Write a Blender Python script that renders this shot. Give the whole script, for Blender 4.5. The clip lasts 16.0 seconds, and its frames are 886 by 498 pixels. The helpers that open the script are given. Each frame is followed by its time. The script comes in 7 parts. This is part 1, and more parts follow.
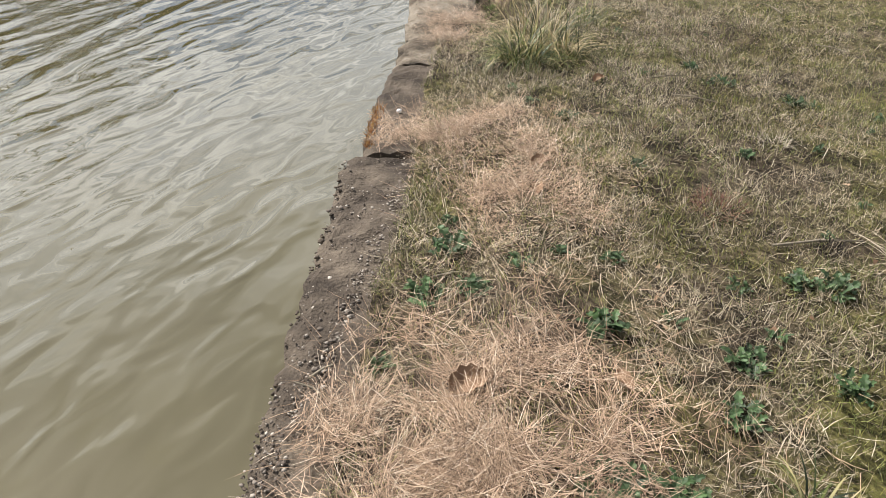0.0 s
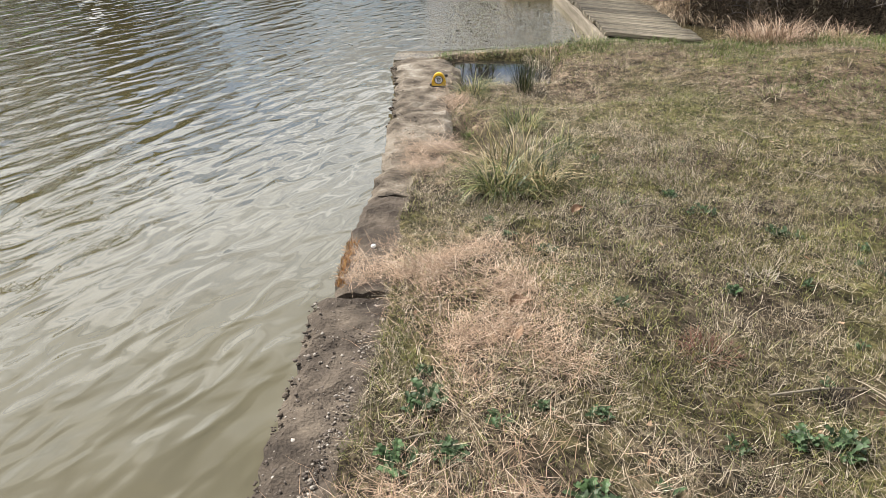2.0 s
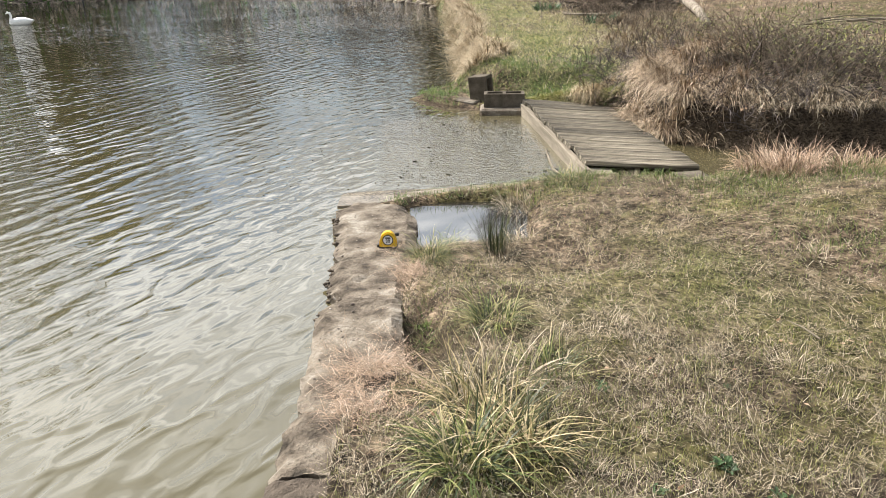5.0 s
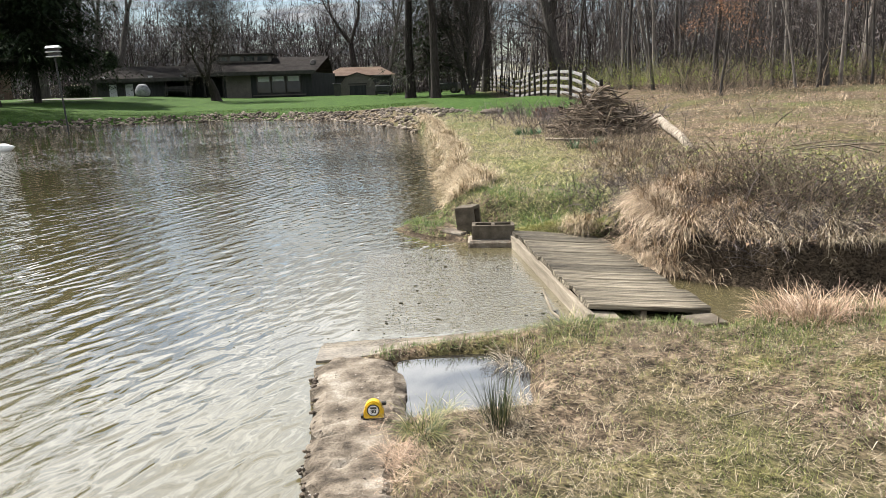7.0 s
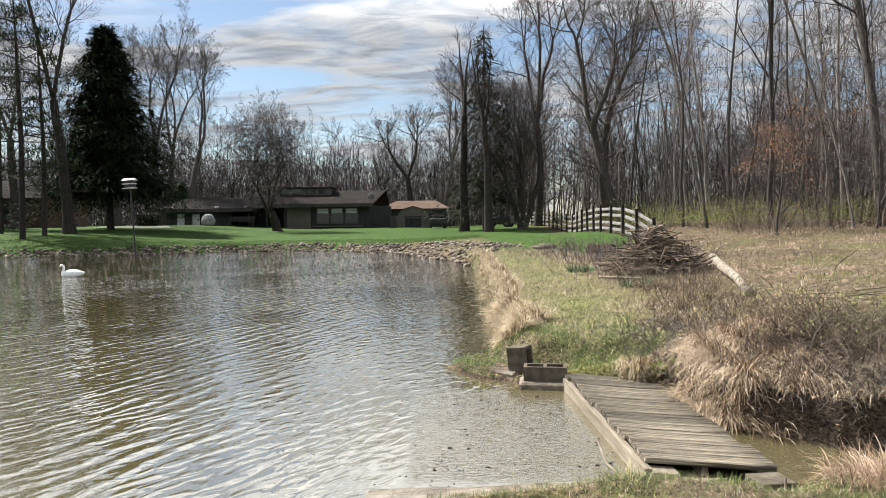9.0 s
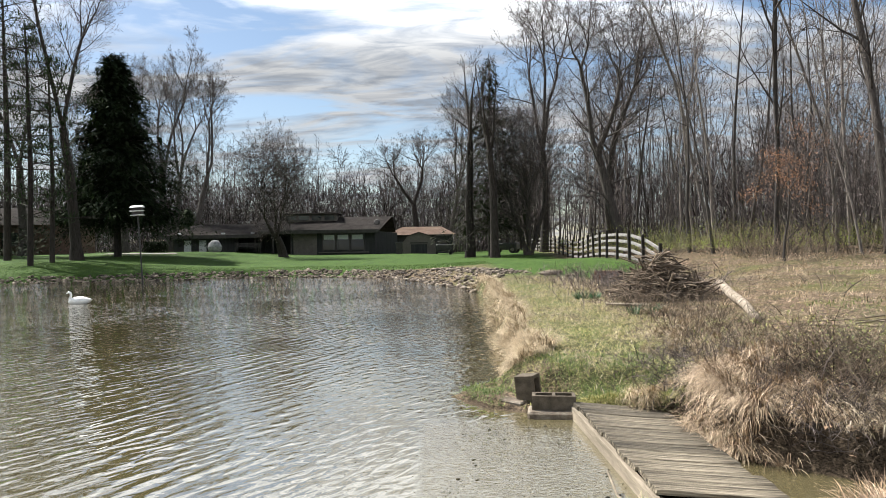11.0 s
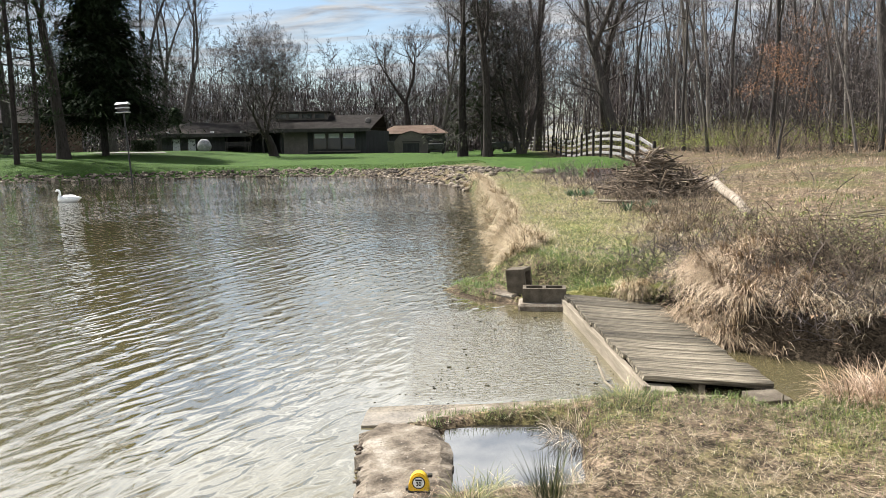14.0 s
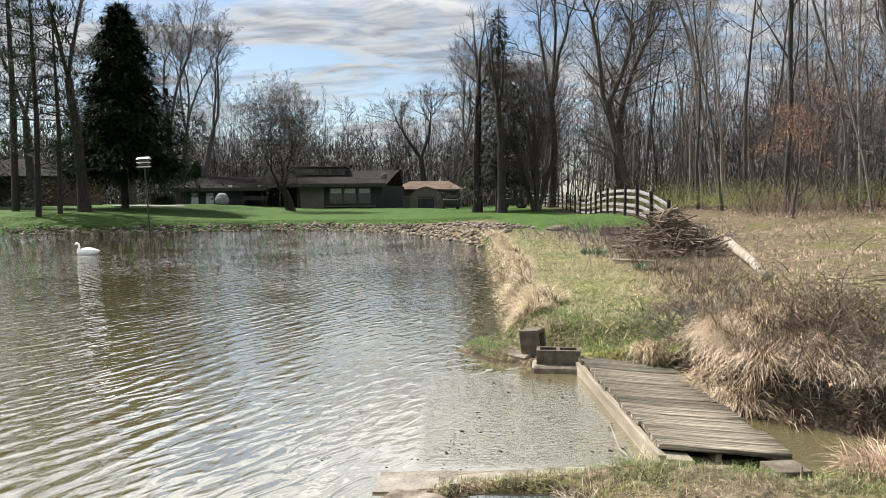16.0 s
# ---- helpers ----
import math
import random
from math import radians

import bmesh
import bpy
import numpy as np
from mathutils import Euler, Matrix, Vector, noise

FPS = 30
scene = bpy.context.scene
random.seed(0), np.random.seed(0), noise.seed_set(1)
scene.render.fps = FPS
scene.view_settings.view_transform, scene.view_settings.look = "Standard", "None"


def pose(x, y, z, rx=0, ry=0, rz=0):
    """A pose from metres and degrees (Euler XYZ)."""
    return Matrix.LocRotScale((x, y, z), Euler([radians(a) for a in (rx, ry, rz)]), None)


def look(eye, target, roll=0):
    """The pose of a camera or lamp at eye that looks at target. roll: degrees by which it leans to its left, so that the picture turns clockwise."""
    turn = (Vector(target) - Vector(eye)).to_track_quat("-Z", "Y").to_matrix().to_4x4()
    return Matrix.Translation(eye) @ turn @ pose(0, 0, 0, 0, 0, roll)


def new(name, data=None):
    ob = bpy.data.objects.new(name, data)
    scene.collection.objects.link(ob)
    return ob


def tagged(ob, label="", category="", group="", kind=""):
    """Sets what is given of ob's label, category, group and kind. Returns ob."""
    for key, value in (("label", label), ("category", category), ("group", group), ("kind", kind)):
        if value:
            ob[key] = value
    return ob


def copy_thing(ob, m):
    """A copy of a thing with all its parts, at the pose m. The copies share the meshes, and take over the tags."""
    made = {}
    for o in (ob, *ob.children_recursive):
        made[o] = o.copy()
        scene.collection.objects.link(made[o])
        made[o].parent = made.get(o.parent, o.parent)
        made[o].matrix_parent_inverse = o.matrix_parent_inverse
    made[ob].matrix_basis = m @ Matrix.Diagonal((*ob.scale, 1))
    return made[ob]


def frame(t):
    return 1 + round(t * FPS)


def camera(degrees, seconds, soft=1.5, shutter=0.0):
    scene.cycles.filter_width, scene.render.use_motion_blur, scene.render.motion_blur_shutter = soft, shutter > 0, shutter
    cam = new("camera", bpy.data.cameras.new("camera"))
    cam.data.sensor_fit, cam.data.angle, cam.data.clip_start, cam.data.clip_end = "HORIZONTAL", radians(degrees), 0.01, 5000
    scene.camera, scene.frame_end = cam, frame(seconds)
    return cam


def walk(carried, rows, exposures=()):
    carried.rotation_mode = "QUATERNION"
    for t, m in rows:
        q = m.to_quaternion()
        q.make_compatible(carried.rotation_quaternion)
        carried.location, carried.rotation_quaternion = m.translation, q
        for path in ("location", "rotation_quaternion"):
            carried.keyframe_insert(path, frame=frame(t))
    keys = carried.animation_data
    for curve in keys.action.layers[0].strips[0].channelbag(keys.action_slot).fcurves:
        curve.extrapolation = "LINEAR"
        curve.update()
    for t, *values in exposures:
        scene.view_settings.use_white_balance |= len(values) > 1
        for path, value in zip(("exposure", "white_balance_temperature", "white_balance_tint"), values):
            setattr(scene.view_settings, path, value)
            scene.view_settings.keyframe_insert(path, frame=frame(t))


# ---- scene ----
cam = camera(60.8, 16.0, 0.75)
PATH = [
    (0, (0.067, 1.123, 1.322), (0.062, 2.745, 0.151), 0.5),
    (0.5, (0.058, 1.131, 1.304), (0.016, 2.691, 0.053), -0.1),
    (1, (0.056, 1.149, 1.309), (-0.007, 2.699, 0.046), -1.7),
    (1.5, (0.06, 1.176, 1.325), (0.027, 2.819, 0.185), -1.7),
    (2, (0.099, 1.273, 1.345), (0.129, 3.045, 0.417), 0.1),
    (2.5, (0.185, 1.393, 1.38), (0.251, 3.24, 0.616), 1.0),
    (3, (0.218, 1.54, 1.386), (0.293, 3.408, 0.676), -0.0),
    (3.5, (0.202, 1.731, 1.389), (0.287, 3.601, 0.686), -0.8),
    (3.7, (0.204, 1.803, 1.385), (0.287, 3.67, 0.673), -1.1),
    (5.8, (0.251, 2.697, 1.382), (0.356, 4.566, 0.678), -1.7),
    (6, (0.245, 2.753, 1.383), (0.361, 4.629, 0.7), -1.6),
    (6.5, (0.217, 2.852, 1.423), (0.359, 4.765, 0.859), -1.8),
    (7, (0.221, 2.873, 1.45), (0.38, 4.821, 1.028), -1.7),
    (7.5, (0.227, 2.877, 1.467), (0.365, 4.845, 1.137), -1.5),
    (8, (0.224, 2.886, 1.489), (0.297, 4.869, 1.242), -1.1),
    (8.5, (0.215, 2.884, 1.512), (0.262, 4.878, 1.363), -0.9),
    (9, (0.216, 2.873, 1.527), (0.25, 4.871, 1.45), -0.8),
    (9.5, (0.214, 2.872, 1.537), (0.237, 4.872, 1.5), -0.6),
    (10, (0.206, 2.875, 1.542), (0.219, 4.875, 1.526), -0.5),
    (12.5, (0.202, 2.881, 1.553), (0.24, 4.881, 1.546), -1.5),
    (13, (0.204, 2.912, 1.527), (0.242, 4.911, 1.484), -1.4),
    (13.5, (0.205, 2.916, 1.5), (0.233, 4.909, 1.343), -1.0),
    (14, (0.212, 2.941, 1.482), (0.247, 4.922, 1.21), -0.9),
    (14.5, (0.213, 2.937, 1.483), (0.25, 4.916, 1.19), -0.7),
    (15, (0.212, 2.928, 1.503), (0.239, 4.911, 1.244), -0.4),
    (15.5, (0.208, 2.925, 1.519), (0.219, 4.915, 1.324), -0.4),
    (16, (0.21, 2.917, 1.538), (0.21, 4.913, 1.41), -0.4),
]
walk(cam, [(t, look(eye, target, roll)) for t, eye, target, roll in PATH], [(0, 0.78), (1.5, 0.84), (3.5, 1.10), (6, 1.16), (7, 1.30), (9, 1.32), (12.5, 1.28), (14, 1.38), (16, 1.38)])

# ---- light ----
SUN_DIR = Vector((-0.55, 0.46, 0.82)).normalized()
world = bpy.data.worlds.new("sky")
scene.world = world
world.use_nodes = True
wn, wl = world.node_tree.nodes, world.node_tree.links
wn.clear()


def wnode(kind, **values):
    n = wn.new(kind)
    for key, value in values.items():
        n.inputs[key].default_value = value
    return n


def wmath(op, a, b=None):
    n = wn.new("ShaderNodeMath")
    n.operation = op
    for i, v in enumerate((a, b)):
        if v is None:
            continue
        if isinstance(v, (int, float)):
            n.inputs[i].default_value = v
        else:
            wl.new(v, n.inputs[i])
    return n.outputs[0]


sky = wn.new("ShaderNodeTexSky")
sky.sky_type, sky.sun_disc = "NISHITA", False
sky.sun_elevation = math.asin(SUN_DIR.z)
sky.sun_rotation = math.atan2(SUN_DIR.x, SUN_DIR.y)
sky.air_density, sky.dust_density, sky.ozone_density = 1.0, 0.6, 1.5
coord = wn.new("ShaderNodeTexCoord")
sep = wn.new("ShaderNodeSeparateXYZ")
wl.new(coord.outputs["Generated"], sep.inputs[0])
height = wmath("ADD", wmath("MAXIMUM", sep.outputs[2], 0.0), 0.09)
flat = wn.new("ShaderNodeCombineXYZ")
wl.new(wmath("DIVIDE", sep.outputs[0], height), flat.inputs[0])
wl.new(wmath("DIVIDE", sep.outputs[1], height), flat.inputs[1])
turned = wn.new("ShaderNodeMapping")
turned.inputs["Rotation"].default_value = (0, 0, radians(28))
turned.inputs["Scale"].default_value = (0.75, 1.45, 1.0)
turned.inputs["Location"].default_value = (0.7, 1.3, 0.0)
wl.new(flat.outputs[0], turned.inputs[0])
streak = wnode("ShaderNodeTexNoise", Scale=1.25, Detail=7.0, Roughness=0.52, Distortion=0.9)
wl.new(turned.outputs[0], streak.inputs["Vector"])
bank = wnode("ShaderNodeTexNoise", Scale=0.32, Detail=3.0, Roughness=0.5)
wl.new(flat.outputs[0], bank.inputs["Vector"])
cover = wn.new("ShaderNodeValToRGB")
cover.color_ramp.elements[0].position, cover.color_ramp.elements[1].position = 0.435, 0.54
# extra cloud cover above the view, added to brighten the water's reflections
sheet = wn.new("ShaderNodeMapRange")
sheet.interpolation_type = "SMOOTHSTEP"
for key, value in (("From Min", 0.27), ("From Max", 0.40), ("To Min", 0.0), ("To Max", 0.10)):
    sheet.inputs[key].default_value = value
wl.new(sep.outputs[2], sheet.inputs["Value"])
thinner = wn.new("ShaderNodeMapRange")
thinner.interpolation_type = "SMOOTHSTEP"
for key, value in (("From Min", 0.60), ("From Max", 0.80), ("To Min", 0.0), ("To Max", -0.16)):
    thinner.inputs[key].default_value = value
wl.new(sep.outputs[2], thinner.inputs["Value"])
wl.new(wmath("ADD", wmath("ADD", wmath("MULTIPLY", streak.outputs[0], 0.62), wmath("MULTIPLY", bank.outputs[0], 0.38)), wmath("ADD", thinner.outputs[0], sheet.outputs[0])), cover.inputs[0])
clouds = wn.new("ShaderNodeMix")
clouds.data_type = "RGBA"
wl.new(cover.outputs[0], clouds.inputs[0])
wl.new(sky.outputs[0], clouds.inputs[6])
sunward = wn.new("ShaderNodeVectorMath")
sunward.operation = "DOT_PRODUCT"
wl.new(coord.outputs["Generated"], sunward.inputs[0])
sunward.inputs[1].default_value = SUN_DIR
# clouds boosted from just above the view upwards, so the pond reflects more light
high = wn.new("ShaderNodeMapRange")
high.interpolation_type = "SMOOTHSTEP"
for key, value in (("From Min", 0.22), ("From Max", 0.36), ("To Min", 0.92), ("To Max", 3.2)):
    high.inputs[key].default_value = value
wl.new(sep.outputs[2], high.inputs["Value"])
glow = wmath("ADD", wmath("MULTIPLY", wmath("POWER", wmath("MAXIMUM", sunward.outputs["Value"], 0.0), 8.0), 0.5), 1.0)
lit = wn.new("ShaderNodeVectorMath")
lit.operation = "SCALE"
billow = wnode("ShaderNodeTexNoise", Scale=4.2, Detail=6.0, Roughness=0.55, Distortion=0.6)
wl.new(turned.outputs[0], billow.inputs["Vector"])
shade = wn.new("ShaderNodeValToRGB")
shade.color_ramp.elements[0].position, shade.color_ramp.elements[1].position = 0.38, 0.58
shade.color_ramp.elements[0].color, shade.color_ramp.elements[1].color = (2.9, 3.2, 3.65, 1), (5.4, 5.5, 5.6, 1)
wl.new(billow.outputs[0], shade.inputs[0])
wl.new(shade.outputs[0], lit.inputs[0])
# boost taken back overhead, which keeps the near water darker
zenith = wn.new("ShaderNodeMapRange")
zenith.interpolation_type = "SMOOTHSTEP"
for key, value in (("From Min", 0.44), ("From Max", 0.74), ("To Min", 1.0), ("To Max", 0.30)):
    zenith.inputs[key].default_value = value
wl.new(sep.outputs[2], zenith.inputs["Value"])
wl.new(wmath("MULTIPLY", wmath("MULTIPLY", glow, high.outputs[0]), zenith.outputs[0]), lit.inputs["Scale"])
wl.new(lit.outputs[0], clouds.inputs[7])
back = wnode("ShaderNodeBackground", Strength=0.052)
wl.new(clouds.outputs[2], back.inputs[0])
wl.new(back.outputs[0], wn.new("ShaderNodeOutputWorld").inputs[0])

sun = new("sun", bpy.data.lights.new("sun", "SUN"))
sun.data.energy, sun.data.angle, sun.data.color = 5.3, radians(0.6), (1.0, 0.965, 0.92)
sun.matrix_basis = look(SUN_DIR * 60, (0, 0, 0))

# ---- materials ----


def shader(name, rough=0.8, spec=0.3, metal=0.0):
    m = bpy.data.materials.new(name)
    m.use_nodes = True
    b = m.node_tree.nodes["Principled BSDF"]
    b.inputs["Roughness"].default_value = rough
    b.inputs["Specular IOR Level"].default_value = spec
    b.inputs["Metallic"].default_value = metal
    return m, m.node_tree.nodes, m.node_tree.links, b


def ramp_node(nodes, stops):
    r = nodes.new("ShaderNodeValToRGB")
    el = r.color_ramp.elements
    while len(el) < len(stops):
        el.new(0.5)
    for e, (p, c) in zip(el, stops):
        e.position, e.color = p, (*c, 1)
    return r


def noise_node(nodes, links, scale, detail=4.0, rough=0.6, vec=None, dist=0.0):
    n = nodes.new("ShaderNodeTexNoise")
    n.inputs["Scale"].default_value, n.inputs["Detail"].default_value = scale, detail
    n.inputs["Roughness"].default_value, n.inputs["Distortion"].default_value = rough, dist
    if vec is not None:
        links.new(vec, n.inputs["Vector"])
    return n


def mix_node(nodes, links, fac, a, b, mode="MIX"):
    n = nodes.new("ShaderNodeMix")
    n.data_type, n.blend_type = "RGBA", mode
    for i, v in ((0, fac), (6, a), (7, b)):
        if isinstance(v, (int, float)):
            n.inputs[i].default_value = v
        elif isinstance(v, tuple):
            n.inputs[i].default_value = (*v, 1)
        else:
            links.new(v, n.inputs[i])
    return n.outputs[2]


def bump(nodes, links, b, height, strength, distance):
    n = nodes.new("ShaderNodeBump")
    n.inputs["Strength"].default_value, n.inputs["Distance"].default_value = strength, distance
    links.new(height, n.inputs["Height"])
    links.new(n.outputs[0], b.inputs["Normal"])
    return n


def stretched(nodes, links, scale=(1, 1, 1), turn=0.0, source="Object"):
    c = nodes.new("ShaderNodeTexCoord")
    m = nodes.new("ShaderNodeMapping")
    m.vector_type = "TEXTURE"
    m.inputs["Scale"].default_value, m.inputs["Rotation"].default_value = [1 / v for v in scale], (0, 0, turn)
    links.new(c.outputs[source], m.inputs[0])
    return m.outputs[0]


def grainy(name, stops, scale=20.0, fine=120.0, rough=0.85, spec=0.25, relief=0.3, stretch=(1, 1, 1), metal=0.0, depth=0.01, vary=0.0):
    """A surface with two scales of variation: broad stains and fine grain."""
    m, nodes, links, b = shader(name, rough, spec, metal)
    vec = stretched(nodes, links, stretch)
    broad = noise_node(nodes, links, scale, 5, 0.6, vec)
    small = noise_node(nodes, links, fine, 3, 0.6, vec)
    r = ramp_node(nodes, stops)
    links.new(broad.outputs[0], r.inputs[0])
    grey = ramp_node(nodes, [(0.25, (0.62, 0.62, 0.62)), (0.75, (1.18, 1.18, 1.18))])
    links.new(small.outputs[0], grey.inputs[0])
    col = mix_node(nodes, links, 1.0, r.outputs[0], grey.outputs[0], "MULTIPLY")
    if vary:
        info = nodes.new("ShaderNodeObjectInfo")
        tone = ramp_node(nodes, [(0.0, (1 - vary,) * 3), (1.0, (1 + vary,) * 3)])
        links.new(info.outputs["Random"], tone.inputs[0])
        col = mix_node(nodes, links, 1.0, col, tone.outputs[0], "MULTIPLY")
    links.new(col, b.inputs["Base Color"])
    bump(nodes, links, b, small.outputs[0], relief, depth)
    return m


def strands(name, stops, rough=0.7, spec=0.25, through_light=0.0):
    """Blades, twigs and leaves: each island takes its own tone."""
    m, nodes, links, b = shader(name, rough, spec)
    g = nodes.new("ShaderNodeNewGeometry")
    r = ramp_node(nodes, stops)
    links.new(g.outputs["Random Per Island"], r.inputs[0])
    c = nodes.new("ShaderNodeTexCoord")
    n = noise_node(nodes, links, 6.0, 3, 0.6, c.outputs["Object"])
    tone = ramp_node(nodes, [(0.3, (0.75, 0.75, 0.75)), (0.7, (1.15, 1.15, 1.15))])
    links.new(n.outputs[0], tone.inputs[0])
    col = mix_node(nodes, links, 1.0, r.outputs[0], tone.outputs[0], "MULTIPLY")
    links.new(col, b.inputs["Base Color"])
    if through_light:
        t = nodes.new("ShaderNodeBsdfTranslucent")
        links.new(col, t.inputs["Color"])
        mx = nodes.new("ShaderNodeMixShader")
        mx.inputs[0].default_value = through_light
        links.new(b.outputs[0], mx.inputs[1])
        links.new(t.outputs[0], mx.inputs[2])
        links.new(mx.outputs[0], nodes["Material Output"].inputs[0])
    return m


def bark_material(name, dark, light, scale=3.0):
    m, nodes, links, b = shader(name, 0.9, 0.15)
    vec = stretched(nodes, links, (1, 1, 0.18))
    n1 = noise_node(nodes, links, scale * 5, 5, 0.65, vec)
    r = ramp_node(nodes, [(0.3, dark), (0.7, light)])
    links.new(n1.outputs[0], r.inputs[0])
    info = nodes.new("ShaderNodeObjectInfo")
    tone = ramp_node(nodes, [(0.0, (0.7, 0.68, 0.66)), (1.0, (1.3, 1.25, 1.2))])
    links.new(info.outputs["Random"], tone.inputs[0])
    links.new(mix_node(nodes, links, 1.0, r.outputs[0], tone.outputs[0], "MULTIPLY"), b.inputs["Base Color"])
    bump(nodes, links, b, n1.outputs[0], 0.6, 0.02)
    return m


def ground_material():
    m, nodes, links, b = shader("ground_cover", 0.95, 0.1)
    c = nodes.new("ShaderNodeTexCoord")
    pos = c.outputs["Object"]
    zone = nodes.new("ShaderNodeVertexColor")
    zone.layer_name = "zone"
    s = nodes.new("ShaderNodeSeparateColor")
    links.new(zone.outputs[0], s.inputs[0])
    big = noise_node(nodes, links, 1.7, 5, 0.6, pos)
    mid = noise_node(nodes, links, 11.0, 8, 0.72, pos)
    fine = noise_node(nodes, links, 75.0, 4, 0.7, stretched(nodes, links, (1.0, 0.4, 1.0), 0.6))
    # soil tones deepened to hold the shade under the brambles as well
    soil = ramp_node(nodes, [(0.3, (0.026, 0.019, 0.013)), (0.55, (0.06, 0.045, 0.03)), (0.8, (0.12, 0.092, 0.062))])
    links.new(mid.outputs[0], soil.inputs[0])
    # near-black low stops put the shade between grass blades into the colour
    shaded_thatch = ramp_node(nodes, [(0.36, (0.008, 0.006, 0.004)), (0.5, (0.034, 0.026, 0.016)), (0.68, (0.14, 0.112, 0.07))])
    links.new(mid.outputs[0], shaded_thatch.inputs[0])
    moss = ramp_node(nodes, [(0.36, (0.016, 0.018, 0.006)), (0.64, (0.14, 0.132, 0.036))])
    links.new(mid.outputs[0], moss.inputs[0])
    patches = ramp_node(nodes, [(0.47, (0, 0, 0)), (0.62, (0.75, 0.75, 0.75))])
    links.new(big.outputs[0], patches.inputs[0])
    place = nodes.new("ShaderNodeSeparateXYZ")
    links.new(pos, place.inputs[0])
    beyond = nodes.new("ShaderNodeMapRange")
    beyond.inputs["From Min"].default_value, beyond.inputs["From Max"].default_value = 3.9, 5.2
    links.new(place.outputs[1], beyond.inputs["Value"])
    # a wide dark stop paints the shaded gaps in the matted grass here too
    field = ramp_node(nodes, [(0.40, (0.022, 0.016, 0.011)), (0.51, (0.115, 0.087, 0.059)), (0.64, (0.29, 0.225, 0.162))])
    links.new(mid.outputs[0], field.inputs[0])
    wide = noise_node(nodes, links, 0.42, 5, 0.62, pos)
    hue = ramp_node(nodes, [(0.36, (0.62, 0.58, 0.54)), (0.48, (1.0, 0.98, 0.95)), (0.58, (1.12, 1.02, 0.99)), (0.68, (0.75, 0.70, 0.66))])
    links.new(wide.outputs[0], hue.inputs[0])
    new_growth = ramp_node(nodes, [(0.52, (0, 0, 0)), (0.62, (0.7, 0.7, 0.7))])
    links.new(noise_node(nodes, links, 0.33, 4, 0.6, stretched(nodes, links, (1.0, 0.6, 1.0), 0.4)).outputs[0], new_growth.inputs[0])
    tinted = mix_node(nodes, links, 1.0, field.outputs[0], hue.outputs[0], "MULTIPLY")
    tinted = mix_node(nodes, links, new_growth.outputs[0], tinted, (0.095, 0.105, 0.034))
    cover_dry = mix_node(nodes, links, beyond.outputs[0], shaded_thatch.outputs[0], tinted)
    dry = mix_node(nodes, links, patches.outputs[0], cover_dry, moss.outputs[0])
    lawn = ramp_node(nodes, [(0.3, (0.020, 0.046, 0.007)), (0.55, (0.038, 0.076, 0.011)), (0.8, (0.075, 0.112, 0.024))])
    links.new(big.outputs[0], lawn.inputs[0])
    straw = ramp_node(nodes, [(0.35, (0.03, 0.02, 0.014)), (0.7, (0.17, 0.115, 0.08))])
    links.new(mid.outputs[0], straw.inputs[0])
    col = mix_node(nodes, links, s.outputs[0], soil.outputs[0], dry)
    col = mix_node(nodes, links, s.outputs[1], col, lawn.outputs[0])
    col = mix_node(nodes, links, s.outputs[2], col, straw.outputs[0])
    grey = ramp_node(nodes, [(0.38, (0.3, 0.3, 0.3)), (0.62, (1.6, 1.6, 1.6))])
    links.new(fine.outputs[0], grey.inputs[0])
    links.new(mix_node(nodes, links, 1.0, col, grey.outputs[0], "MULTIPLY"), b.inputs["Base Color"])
    bump(nodes, links, b, fine.outputs[0], 0.7, 0.02)
    return m


def ripples(nodes, links, scale, degrees, bend, bend_scale):
    """Wandering bands of wind ripples; scale 1 is about 0.3 m from crest to crest."""
    w = nodes.new("ShaderNodeTexWave")
    w.wave_type, w.bands_direction, w.wave_profile = "BANDS", "X", "SIN"
    for key, value in (("Scale", scale), ("Distortion", bend), ("Detail", 2.0), ("Detail Scale", bend_scale), ("Detail Roughness", 0.5)):
        w.inputs[key].default_value = value
    links.new(stretched(nodes, links, (1, 0.45, 1), radians(degrees)), w.inputs["Vector"])
    return w


